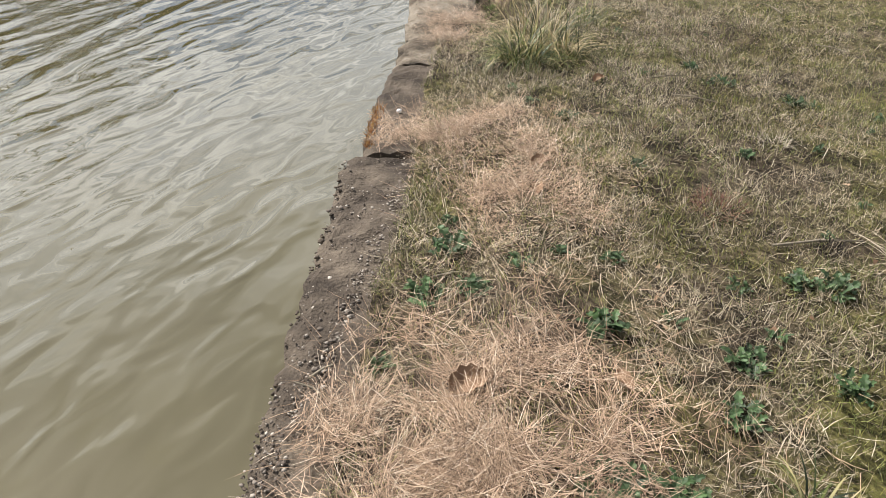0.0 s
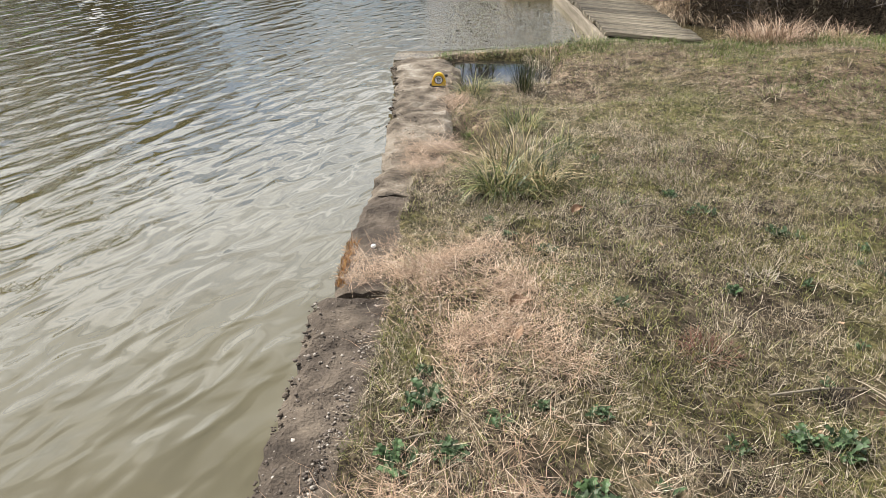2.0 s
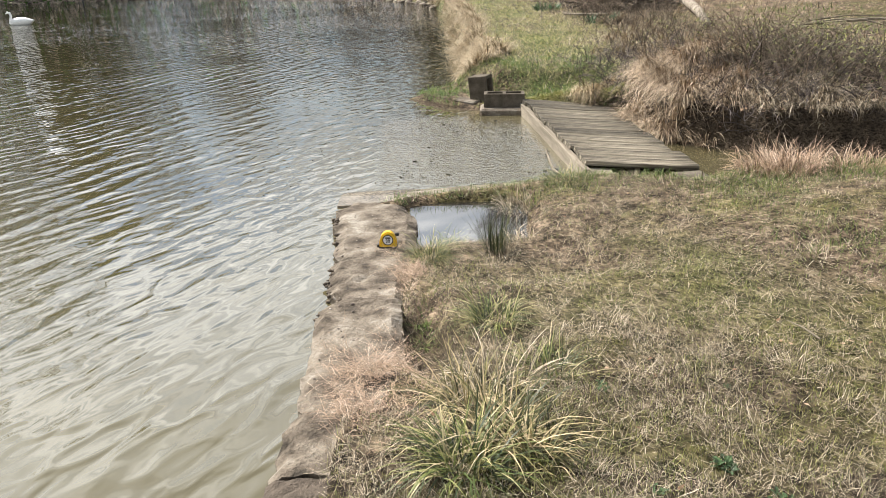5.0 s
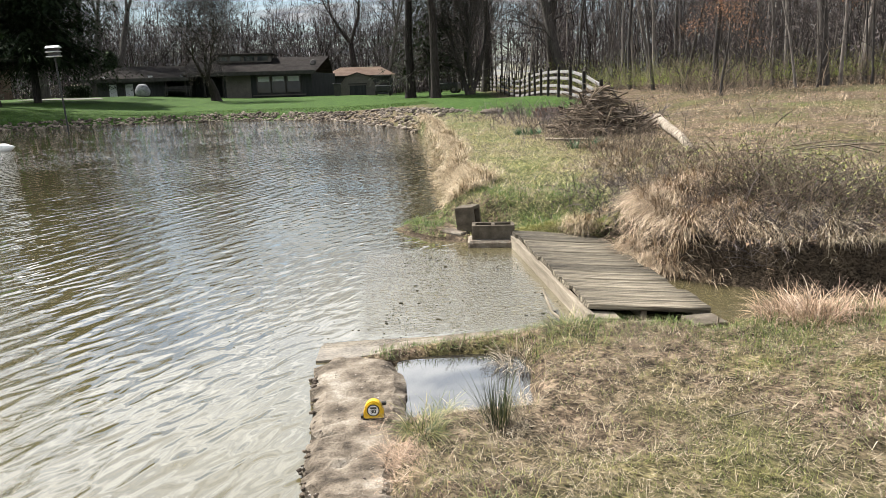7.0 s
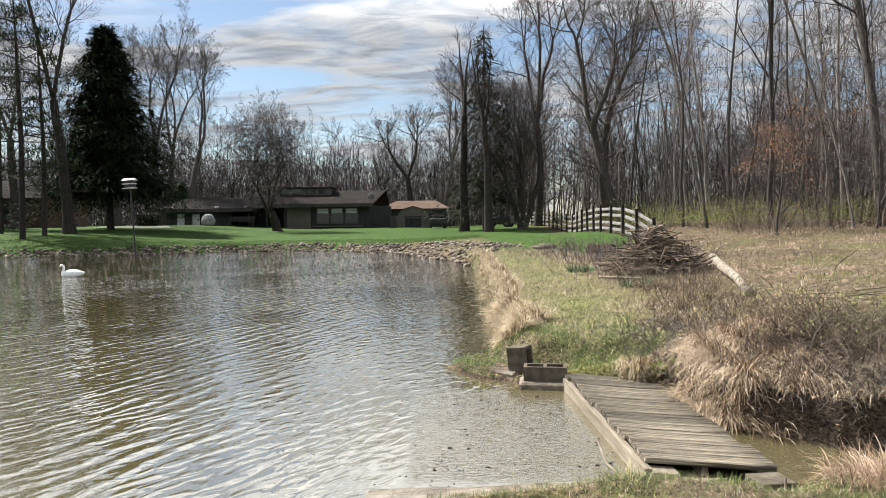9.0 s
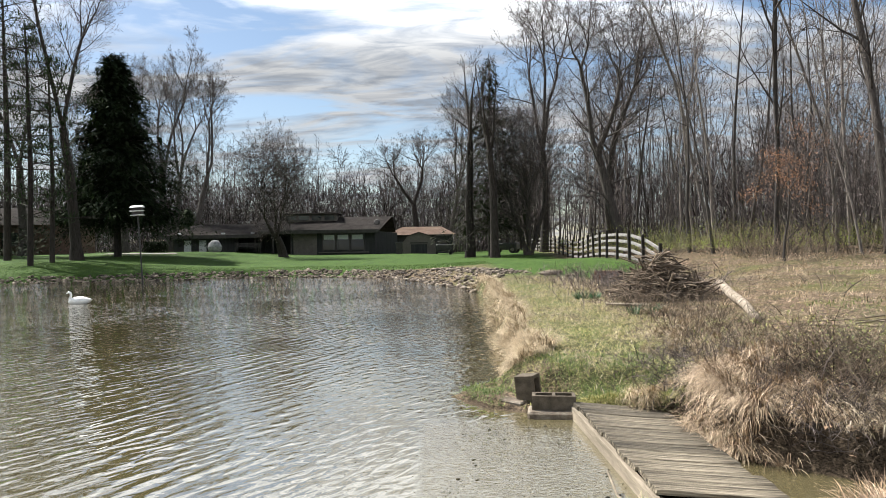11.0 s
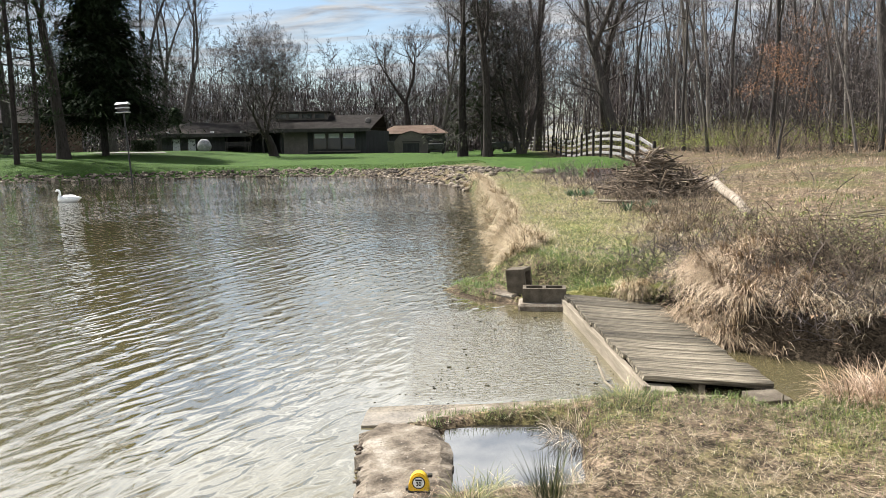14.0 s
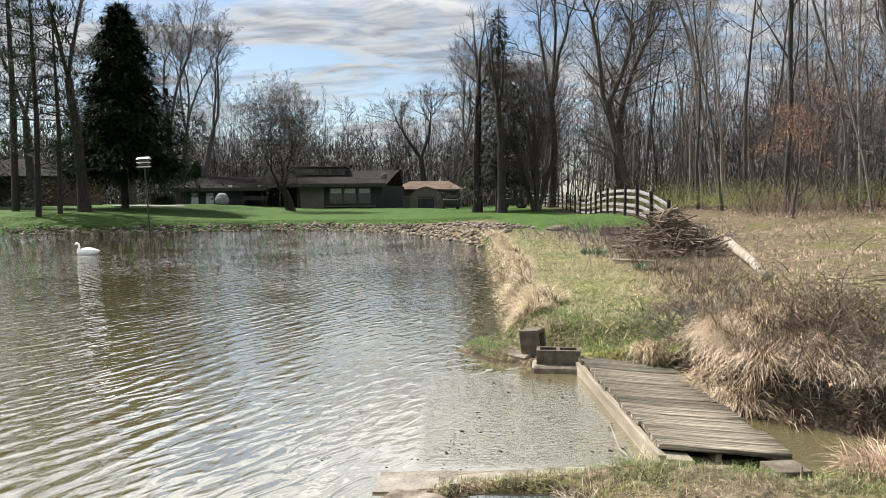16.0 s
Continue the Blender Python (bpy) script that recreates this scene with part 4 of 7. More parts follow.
def tape_measure(at):
    t = thing("tape_measure", at, "yellow pocket tape measure standing on the concrete wall", "tape measure")
    w, h = 0.086, 0.086
    outline = [(-0.5, 0), (0.5, 0), (0.5, 0.42)]
    for a in np.linspace(0.15, math.pi - 0.15, 12):
        outline.append((0.46 * math.cos(a), 0.42 + 0.58 * math.sin(a)))
    outline.append((-0.5, 0.42))
    body = prism([(x * w, z * h) for x, z in outline], -0.021, 0.021, "y")
    bmesh.ops.bevel(body, geom=[e for e in body.edges if abs(e.verts[0].co.y - e.verts[1].co.y) < 1e-5], offset=0.006, segments=2, affect="EDGES")
    b = part("case", body, M_YELLOW, t)
    ring = bmesh.new()
    bmesh.ops.create_cone(ring, cap_ends=True, segments=32, radius1=0.027, radius2=0.027, depth=0.002, matrix=pose(0, -0.0215, 0.046, 90))
    ring = part("label_ring", ring, M_RUBBER, b, "black printed ring")
    disc = bmesh.new()
    bmesh.ops.create_cone(disc, cap_ends=True, segments=32, radius1=0.0225, radius2=0.0225, depth=0.002, matrix=pose(0, -0.0222, 0.046, 90))
    part("label_disc", disc, M_PLASTER, b, "white printed disc")
    f = bpy.data.curves.new("number", "FONT")
    f.body, f.size, f.align_x, f.align_y, f.extrude = "30", 0.023, "CENTER", "CENTER", 0.0004
    f.offset = 0.0008
    f.materials.append(M_RUBBER)
    link("number", f, b, pose(0, -0.0236, 0.041, 90), "black number")
    part("printed_bar", one_box(-0.014, 0.014, -0.0238, -0.0230, 0.054, 0.061), M_RUBBER, b, "small line of print")
    part("base_strip", one_box(-0.045, 0.045, -0.0225, 0.0225, 0.0, 0.010, 0.002), M_RUBBER, t, "dark bumper strip")
    part("lock", one_box(0.036, 0.056, -0.009, 0.009, 0.062, 0.076, 0.003), M_RUBBER, t, "black lock button")
    part("hook", one_box(-0.056, -0.045, -0.010, 0.010, 0.006, 0.018, 0.001), M_BLACK, t, "metal end hook")


tape_measure(pose(0.15, 5.92, 0.058, 0, 0, -4))

# ---- birdhouse on its pole ----
bx, by = -13.6, 38.6
bird = thing("birdhouse", pose(bx, by, on_ground(bx, by), 0, -3, 0), "white two-storey birdhouse on a tall thin dark pole", "birdhouse")
part("pole", tubes("pole", [([Vector((0, 0, -0.2)), Vector((0, 0, 4.02))], [0.04, 0.035])], M_BLACK, 8), M_BLACK, bird)
for z in (3.76, 3.96):
    part("nest_box", one_box(-0.22, 0.22, -0.15, 0.15, z, z + 0.14, 0.01), M_TRIM, bird)
    part("tray", one_box(-0.30, 0.25, -0.21, 0.21, z - 0.035, z, 0.01), M_WHITE, bird, "white landing tray")
roof = prism([(-0.25, 0), (0.25, 0), (0, 0.11)], -0.29, 0.27, "x")
part("roof", roof, M_WHITE, bird, "white gable roof", pose(0, 0, 4.10))

# ---- floating swan-shaped pond decoy: one plain mesh ----


def decoy():
    path = [Vector((-0.36, 0, 0.06)), Vector((-0.38, 0, 0.2)), Vector((-0.33, 0, 0.33)), Vector((-0.36, 0, 0.43)), Vector((-0.44, 0, 0.45)), Vector((-0.52, 0, 0.40))]
    body = [Vector((-0.42, 0, 0.07)), Vector((-0.32, 0, 0.09)), Vector((-0.1, 0, 0.11)), Vector((0.15, 0, 0.12)), Vector((0.36, 0, 0.13)), Vector((0.52, 0, 0.17))]
    me = tubes("pond_decoy", [(path, [0.07, 0.05, 0.042, 0.042, 0.045, 0.012]), (body, [0.05, 0.13, 0.17, 0.165, 0.10, 0.01])], M_PLASTER, 12)
    return link("pond_decoy", me, None, pose(-10.35, 25.3, 0.0, 0, 0, -6) @ Matrix.Diagonal((0.77, 0.77, 0.77, 1)), "plain white swan-shaped decoy floating on the pond", "", "decoy")


decoy()

# ---- the four-rail fence ----
FENCE = [(8.15, 29.5), (8.3, 34), (8.45, 39), (9.4, 51), (9.9, 65), (9.6, 87)]
fence = thing("fence", Matrix(), "weathered white four-rail board fence on dark posts", "fence")
fy = list(np.arange(29.5, 87, 2.45))
posts = [(float(np.interp(y, [p[1] for p in FENCE], [p[0] for p in FENCE])), float(y)) for y in fy]
for i, (x, y) in enumerate(posts):
    z = on_ground(x, y)
    part("post", one_box(-0.055, 0.055, -0.055, 0.055, -0.15, 1.34 + (0.06 if i == 0 else 0), 0.012), M_POST, fence, "", pose(x, y, z, 1.5 * math.sin(i * 3), 1.5 * math.sin(i * 5), 4 * math.sin(i)))
    if i + 1 < len(posts):
        x2, y2 = posts[i + 1]
        z2 = on_ground(x2, y2)
        a, b = Vector((x + 0.07, y, z)), Vector((x2 + 0.07, y2, z2))
        for k in range(4):
            h = 0.20 + 0.31 * k
            d = b - a
            turn = Matrix.Translation(a + Vector((0, 0, h + 0.02 * math.sin(i * 7 + k * 3)))) @ d.to_track_quat("Y", "Z").to_matrix().to_4x4()
            part("rail", one_box(-0.014, 0.014, -0.06, d.length + 0.06, -0.062, 0.062), M_FENCE, fence, "", turn)

# ---- stone riprap on the far shore ----
spots = []
edge = [(1.4, 27.8), (1.5, 29.6), (-1.33, 38.4), (-5, 41.8), (-9, 43.0), (-15, 41.3), (-20, 39.8), (-34, 36.9)]
for (ax, ay), (bx2, by2), count in zip(edge, edge[1:], (40, 700, 420, 330, 420, 340, 420)):
    for _ in range(count):
        u, o = rng.random(), rng.uniform(-0.15, 1.1) ** 1.0
        dx, dy = bx2 - ax, by2 - ay
        ln = math.hypot(dx, dy)
        wide = 2.2 if ay < 36 and ay > 28.5 else 1.0
        x, y = ax + dx * u + o * wide * abs(dy) / ln * (1 if dy < 0 or dx < 0 else 1), ay + dy * u + o * wide * abs(dx) / ln
        spots.append((x, y, max(on_ground(x, y), 0.0) + rng.uniform(-0.03, 0.04), rng.uniform(0.05, 0.13)))
link("riprap", pebble_mesh("riprap", spots, M_STONE, 5, 0.7), label="band of tan and grey riprap stones along the far shore", kind="stuff", category="stones")

for (x, y, s) in ((4.3, 29.8, 0.36), (4.0, 29.2, 0.30), (4.55, 30.2, 0.28), (5.0, 29.6, 0.25)):
    link("flat_stone", pebble_mesh("flat_stone", [(0, 0, 0, s)], M_STONE, int(x * 10), 0.35), None, pose(x, y, on_ground(x, y) + 0.06), "flat tan stone beside the mown path", "", "stone", "path stones")

# ---- trees ----


def path_from(r, p, d, length, n, wander, lift):
    """A wandering line of n steps that bends towards the light."""
    pts, way = [p.copy()], d.copy()
    for i in range(n):
        way = way + Vector((r.gauss(0, wander), r.gauss(0, wander), r.gauss(0, wander) + lift))
        way.normalize()
        pts.append(pts[-1] + way * (length / n))
    return pts


def side_way(r, along, turn, angle):
    side = along.cross(Vector((math.cos(turn), math.sin(turn), 0.13)))
    side = side.normalized() if side.length > 0.01 else Vector((1, 0, 0))
    return along * math.cos(angle) + side * math.sin(angle)


def branch(r, out, p, d, length, radius, level, spec):
    n = spec.get("steps", (0, 5, 3, 2, 1))[level]
    pts = path_from(r, p, d, length, n, spec["wander"] * (1.3, 1.6, 2.2, 2.6, 2.6)[level], spec["lift"] * (1.0, 1.0, 0.7, 0.5, 0.3)[level])
    rad = [max(radius * (1 - 0.85 * i / n), spec["thin"] * 0.6) for i in range(n + 1)]
    out[min(level, 3)].append((pts, rad))
    if level >= spec["top"]:
        return
    count = spec["kids"][level]
    turn = r.uniform(0, 6.28)
    for c in range(count):
        u = 0.15 + 0.83 * (c + r.random()) / count
        k = min(int(u * n), n - 1)
        start = pts[k].lerp(pts[k + 1], u * n - k)
        along = (pts[k + 1] - pts[k]).normalized()
        turn += 2.4 + r.uniform(-0.6, 0.6)
        way = side_way(r, along, turn, spec["angle"][level] * r.uniform(0.65, 1.2))
        ln = length * spec["share"][level] * r.uniform(0.6, 1.15) * (1.15 - 0.55 * u)
        here = rad[k] + (rad[k + 1] - rad[k]) * (u * n - k)
        branch(r, out, start, way, ln, max(min(ln * 0.012, here * 0.75), spec["thin"]), level + 1, spec)


def leader(r, out, p, d, length, radius, splits, bare, spec, stem=0):
    n = 7
    pts = path_from(r, p, d, length, n, spec["wander"] * (1 + 0.6 * stem), 0.03 + spec["rise"] * stem)
    end = 0.66 if splits else 0.06
    rad = [radius * (1 - (1 - end) * i / n) for i in range(n + 1)]
    if stem == 0:
        rad[0] *= 1.35
    out[0 if stem == 0 else 1].append((pts, rad))
    count = spec["kids"][0]
    turn = r.uniform(0, 6.28)
    for c in range(count):
        u = bare + (1 - bare) * (c + r.random()) / count
        k = min(int(u * n), n - 1)
        start = pts[k].lerp(pts[k + 1], u * n - k)
        turn += 2.4 + r.uniform(-0.5, 0.5)
        way = side_way(r, (pts[k + 1] - pts[k]).normalized(), turn, spec["angle"][0] * r.uniform(0.7, 1.2))
        ln = spec["reach"] * r.uniform(0.55, 1.15) * (1.2 - 0.75 * u if not splits else 1.1 - 0.3 * u)
        here = rad[k] + (rad[k + 1] - rad[k]) * (u * n - k)
        branch(r, out, start, way, ln, max(min(ln * 0.014, here * 0.7), spec["thin"]), 1, spec)
    if splits:
        m = 2 if r.random() < 0.6 else 3
        for j in range(m):
            turn += 6.283 / m + r.uniform(-0.4, 0.4)
            way = side_way(r, (pts[-1] - pts[-2]).normalized(), turn, spec["fork"] * r.uniform(0.6, 1.25))
            leader(r, out, pts[-1] - way * 0.02, way, length * spec["stretch"] * r.uniform(0.8, 1.15), rad[-1] * (0.74 if m == 2 else 0.62), splits - 1, 0.12, spec, stem + 1)


def tree_meshes(seed, trunk, radius, spec, splits=1, bark=None, stems=None, bare=0.4, lean=(0, 0), fine=True):
    """trunk: metres to the first fork; each fork's leaders go on from there."""
    r = random.Random(seed)
    out = [[], [], [], []]
    for fx, fy, share in stems or [(lean[0], lean[1], 1.0)]:
        leader(r, out, Vector((fx * 0.3, fy * 0.3, -0.1)), Vector((fx, fy, 1)).normalized(), trunk * share, radius * (0.5 + 0.5 * share), splits, bare, spec)
    return tubes("trunk", out[0], bark, 7), tubes("limb_work", out[1], bark, 4 if fine else 3), (tubes("branch_work", out[2], bark, 3, False) if fine else ribbons("branch_work", out[2], M_TWIG_DARK, seed)), ribbons("twig_work", out[3], M_TWIG_DARK, seed)


def bare_tree(meshes, at, label, group="", name="bare_tree"):
    t = thing(name, at, label, "tree", group)
    part("trunk", meshes[0], None, t)
    part("limb_work", meshes[1], None, t, kind="stuff")
    part("branch_work", meshes[2], None, t, kind="stuff")
    if len(meshes[3].vertices):
        part("crown", meshes[3], None, t, "bare fine twigs", kind="stuff")
    return t


SLIM = dict(wander=0.045, lift=0.11, rise=0.05, thin=0.007, kids=(8, 6, 5), steps=(0, 4, 2, 1, 1), angle=(0.75, 0.6, 0.6), share=(0, 0.5, 0.6), reach=3.3, fork=0.28, stretch=0.62, top=3)
OPEN = dict(wander=0.075, lift=0.035, rise=0.05, thin=0.0065, steps=(0, 5, 3, 2, 1), kids=(7, 8, 7, 3), angle=(1.0, 0.75, 0.7, 0.6), share=(0, 0.5, 0.55, 0.6), reach=3.8, fork=0.50, stretch=0.85, top=4)
TALL = dict(wander=0.05, lift=0.06, rise=0.05, thin=0.0065, steps=(0, 5, 3, 2, 1), kids=(7, 8, 7, 3), angle=(0.85, 0.65, 0.6, 0.55), share=(0, 0.5, 0.55, 0.6), reach=3.8, fork=0.32, stretch=0.80, top=4)
FINE = dict(wander=0.045, lift=0.06, rise=0.04, thin=0.006, steps=(0, 5, 3, 2, 1), kids=(9, 7, 6), angle=(0.8, 0.5, 0.5), share=(0, 0.5, 0.55), reach=4.0, fork=0.25, stretch=0.8, top=3)
SCRUB = dict(wander=0.08, lift=0.07, rise=0.05, thin=0.006, kids=(5, 5, 3), steps=(0, 4, 2, 1, 1), angle=(0.8, 0.8, 0.8), share=(0, 0.5, 0.5), reach=1.6, fork=0.5, stretch=0.8, top=3)


def lot(x, y):
    return pose(x, y, on_ground(x, y) - 0.1)


# named trees round the house
bare_tree(tree_meshes(33, 2.0, 0.44, dict(OPEN, reach=3.0, fork=0.62, stretch=1.0, rise=0.05, wander=0.08, kids=(4, 5, 5, 3)), 4, M_BARK_DARK, None, 0.9), lot(-12.5, 66), "spreading multi-stemmed bare tree in front of the house")
bare_tree(tree_meshes(12, 9.0, 0.42, dict(TALL, fork=0.30), 2, M_BARK, [(-0.10, 0.1, 1.0), (0.20, -0.05, 0.9)], 0.7), pose(-27.3, 82, 0.8), "tall grey bare tree with forked stems behind the house")
bare_tree(tree_meshes(112, 9.0, 0.38, dict(TALL, fork=0.34), 2, M_BARK, [(0.24, 0.1, 1.0)], 0.7), pose(-25.6, 82.5, 0.8), "grey bare tree with upswept limbs behind the house")
bare_tree(tree_meshes(13, 6.0, 0.50, dict(TALL, fork=0.42, reach=4.2), 2, M_BARK_DARK, None, 0.6), pose(-1.9, 95, 0.8), "tall bare tree behind the garage")
bare_tree(tree_meshes(113, 7.5, 0.30, TALL, 2, M_BARK), pose(1.8, 92, 0.8), "tall bare tree behind the garage")
bare_tree(tree_meshes(14, 9.0, 0.36, dict(FINE, reach=3.2), 1, M_BARK_DARK, None, 0.35), lot(2.85, 61), "tall bare tree at the edge of the lawn")
bare_tree(tree_meshes(15, 4.6, 0.22, dict(FINE, reach=3.0, fork=0.28), 2, M_BARK, [(-0.30, 0, 0.95), (0.05, 0.1, 1.0), (0.32, 0, 0.95), (0.15, -0.2, 0.8)], 0.35), lot(7.5, 62), "slender multi-stemmed bare tree by the fence")
bare_tree(tree_meshes(16, 8.0, 0.34, dict(FINE, reach=3.0), 1, M_BARK_DARK, None, 0.4), lot(4.6, 58.5), "dark straight bare tree on the lawn")
bare_tree(tree_meshes(17, 8.5, 0.36, dict(TALL, fork=0.30, wander=0.03), 2, M_BARK_DARK, None, 0.6), lot(-22.3, 50.5), "large bare tree with a thick grey trunk on the lawn")
bare_tree(tree_meshes(18, 9.0, 0.38, TALL, 2, M_BARK), lot(9.6, 68), "tall bare tree beyond the fence")
bare_tree(tree_meshes(19, 7.0, 0.48, dict(OPEN, reach=5.6, fork=0.45), 2, M_BARK, None, 0.4, (-0.12, 0)), lot(14.8, 64), "great spreading bare tree at the wood's edge")
bare_tree(tree_meshes(119, 7.5, 0.40, dict(OPEN, reach=5.0, fork=0.45), 2, M_BARK, None, 0.4, (-0.2, 0)), lot(13.6, 56), "great leaning bare tree at the wood's edge")
bare_tree(tree_meshes(20, 7.5, 0.4, TALL, 2, M_BARK), pose(-34, 66, 1.3), "tall bare tree at the side of the lawn")
bare_tree(tree_meshes(21, 8.0, 0.4, TALL, 2, M_BARK), pose(-29, 74, 1.3), "tall bare tree at the side of the lawn")

# the wood beyond the field: a few forms, many trees
kinds = [tree_meshes(30 + k, (15.5 if k % 2 == 0 else 10.0) + 0.7 * k, 0.055 + 0.020 * (k % 4), dict(SLIM, wander=0.035 + 0.010 * (k % 3), reach=2.6 + 0.3 * (k % 3), lift=0.07, angle=(0.95, 0.75, 0.7), kids=(13, 5, 4) if k % 2 == 0 else (7, 5, 4)), 0 if k % 2 == 0 else 1, M_BARK if k % 4 == 2 else M_BARK_PALE, None, 0.28 + 0.06 * (k % 3), (0.05 * (k % 2), 0.04), False) for k in range(8)]
wr = random.Random(4)
made = []
tries = 0
while len(made) < 145 and tries < 4000:
    tries += 1
    x, y = wr.uniform(11.5, 42), wr.uniform(27, 92)
    if x < 12.4 + 0.02 * y + (2.2 if y < 34 else 0) or y < 28 + 0.1 * (x - 13) or x / (y + 1) > 0.78:
        continue
    if any((x - a) ** 2 + (y - b) ** 2 < 0.9 for a, b in made):
        continue
    made.append((x, y))
first = {}
for i, (x, y) in enumerate(made):
    k = i % 8
    s = wr.uniform(0.7, 1.15)
    at = pose(x, y, on_ground(x, y) - 0.1, wr.gauss(0, 3.2), wr.gauss(0, 3.2), wr.uniform(0, 360)) @ Matrix.Diagonal((s, s, s, 1))
    if k not in first:
        first[k] = bare_tree(kinds[k], at, "tall slender leafless woodland tree", "woodland trees", "woodland_tree")
    else:
        t = copy_thing(first[k], pose(0, 0, 0))
        t.matrix_basis = at
bare_tree(tree_meshes(40, 12, 0.17, dict(SLIM, reach=4.2), 1, M_BARK, None, 0.45, (0.02, 0)), lot(17.3, 31.0), "thick straight leafless tree at the wood's edge")
bare_tree(tree_meshes(41, 11, 0.11, dict(SLIM, reach=3.8), 1, M_BARK, None, 0.4, (-0.03, 0)), lot(14.2, 33.5), "straight leafless tree at the wood's edge")

# saplings in the understorey
young = [tree_meshes(70 + k, 2.4 + 0.5 * k, 0.035, dict(SCRUB, thin=0.006), 1, M_BARK, [(0, 0, 1.0), (0.25, 0.1, 0.8), (-0.2, 0.2, 0.7)][:1 + k % 3], 0.15, (0, 0), False) for k in range(4)]
first = {}
for i in range(85):
    v = wr.random() ** 1.3
    y = 29.5 + 42 * v
    x = 12.9 + 0.02 * y + (1.8 if y < 34 else 0) + wr.random() ** 1.5 * (8 + 0.32 * y)
    k, s = i % 4, wr.uniform(0.7, 1.5)
    at = pose(x, y, on_ground(x, y) - 0.05, wr.gauss(0, 6), wr.gauss(0, 6), wr.uniform(0, 360)) @ Matrix.Diagonal((s, s, s, 1))
    if k not in first:
        first[k] = bare_tree(young[k], at, "thin leafless sapling in the wood's understorey", "woodland saplings", "woodland_sapling")
    else:
        t = copy_thing(first[k], pose(0, 0, 0))
        t.matrix_basis = at


def woods(seed, count, place, heights, twig=M_FAR):
    """Woods too far off to count: joined thin stems with fine twigs."""
    r = random.Random(seed)
    stems, fine = [], []
    for _ in range(count):
        x, y = place(r)
        h = r.uniform(*heights)
        out = [[], [], [], []]
        spec = dict(SLIM, kids=(14, 7), steps=(0, 2, 1), reach=h * 0.26, thin=0.017, top=2, wander=0.04, lift=0.05, angle=(0.95, 0.8))
        leader(r, out, Vector((x, y, 0.3)), Vector((r.gauss(0, 0.05), r.gauss(0, 0.05), 1)).normalized(), h, r.uniform(0.06, 0.14), 0, 0.15, spec)
        stems += out[0]
        fine += out[1] + out[2]
    return tubes("far_woods", stems, M_BARK, 3), ribbons("far_woods_twigs", fine, twig, seed)


def behind_house(r):
    return r.uniform(-75, 16), r.uniform(98, 150)


def behind_wood(r):
    while True:
        x, y = r.uniform(14, 75), r.uniform(40, 125)
        if 0.14 * y + 8 < x < 0.74 * y and (y > 84 or x > 22):
            return x, y


for seed, n, where, hs in ((1, 520, behind_house, (9, 17)), (2, 150, behind_wood, (10, 20)), (3, 110, lambda r: (r.uniform(10, 24), r.uniform(88, 118)), (12, 20))):
    a, b = woods(seed, n, where, hs, M_FAR if seed == 1 else M_TWIG_DARK)
    w = link("far_woods", a, label="distant leafless grey-brown woods", kind="stuff", category="woods")
    link("far_twigs", b, label="fine twigs of the distant woods", kind="stuff", category="woods")


# low brush that closes the view under the far crowns
n = 70000
fb = np.stack([rng.uniform(-80, 70, n), rng.uniform(96, 130, n), np.full(n, 0.2)], 1)
fb[:, 1] = np.where(fb[:, 0] > 14, rng.uniform(60, 110, n), fb[:, 1])
fb[:, 0] = np.where((fb[:, 0] > 14) & (fb[:, 0] < 0.14 * fb[:, 1] + 6), fb[:, 0] + 20, fb[:, 0])
fb[:, 2] += 9.5 * rng.random(n) ** 1.6
link("far_brush", blades("far_brush", fb, rng.uniform(0, 6.283, n), rng.uniform(0, 1.35, n), rng.uniform(-0.3, 0.3, n), rng.uniform(0.9, 2.6, n), rng.uniform(0.05, 0.11, n), M_FAR, 1), label="distant leafless brush under the trees", kind="stuff", category="brush")

# ---- evergreens ----


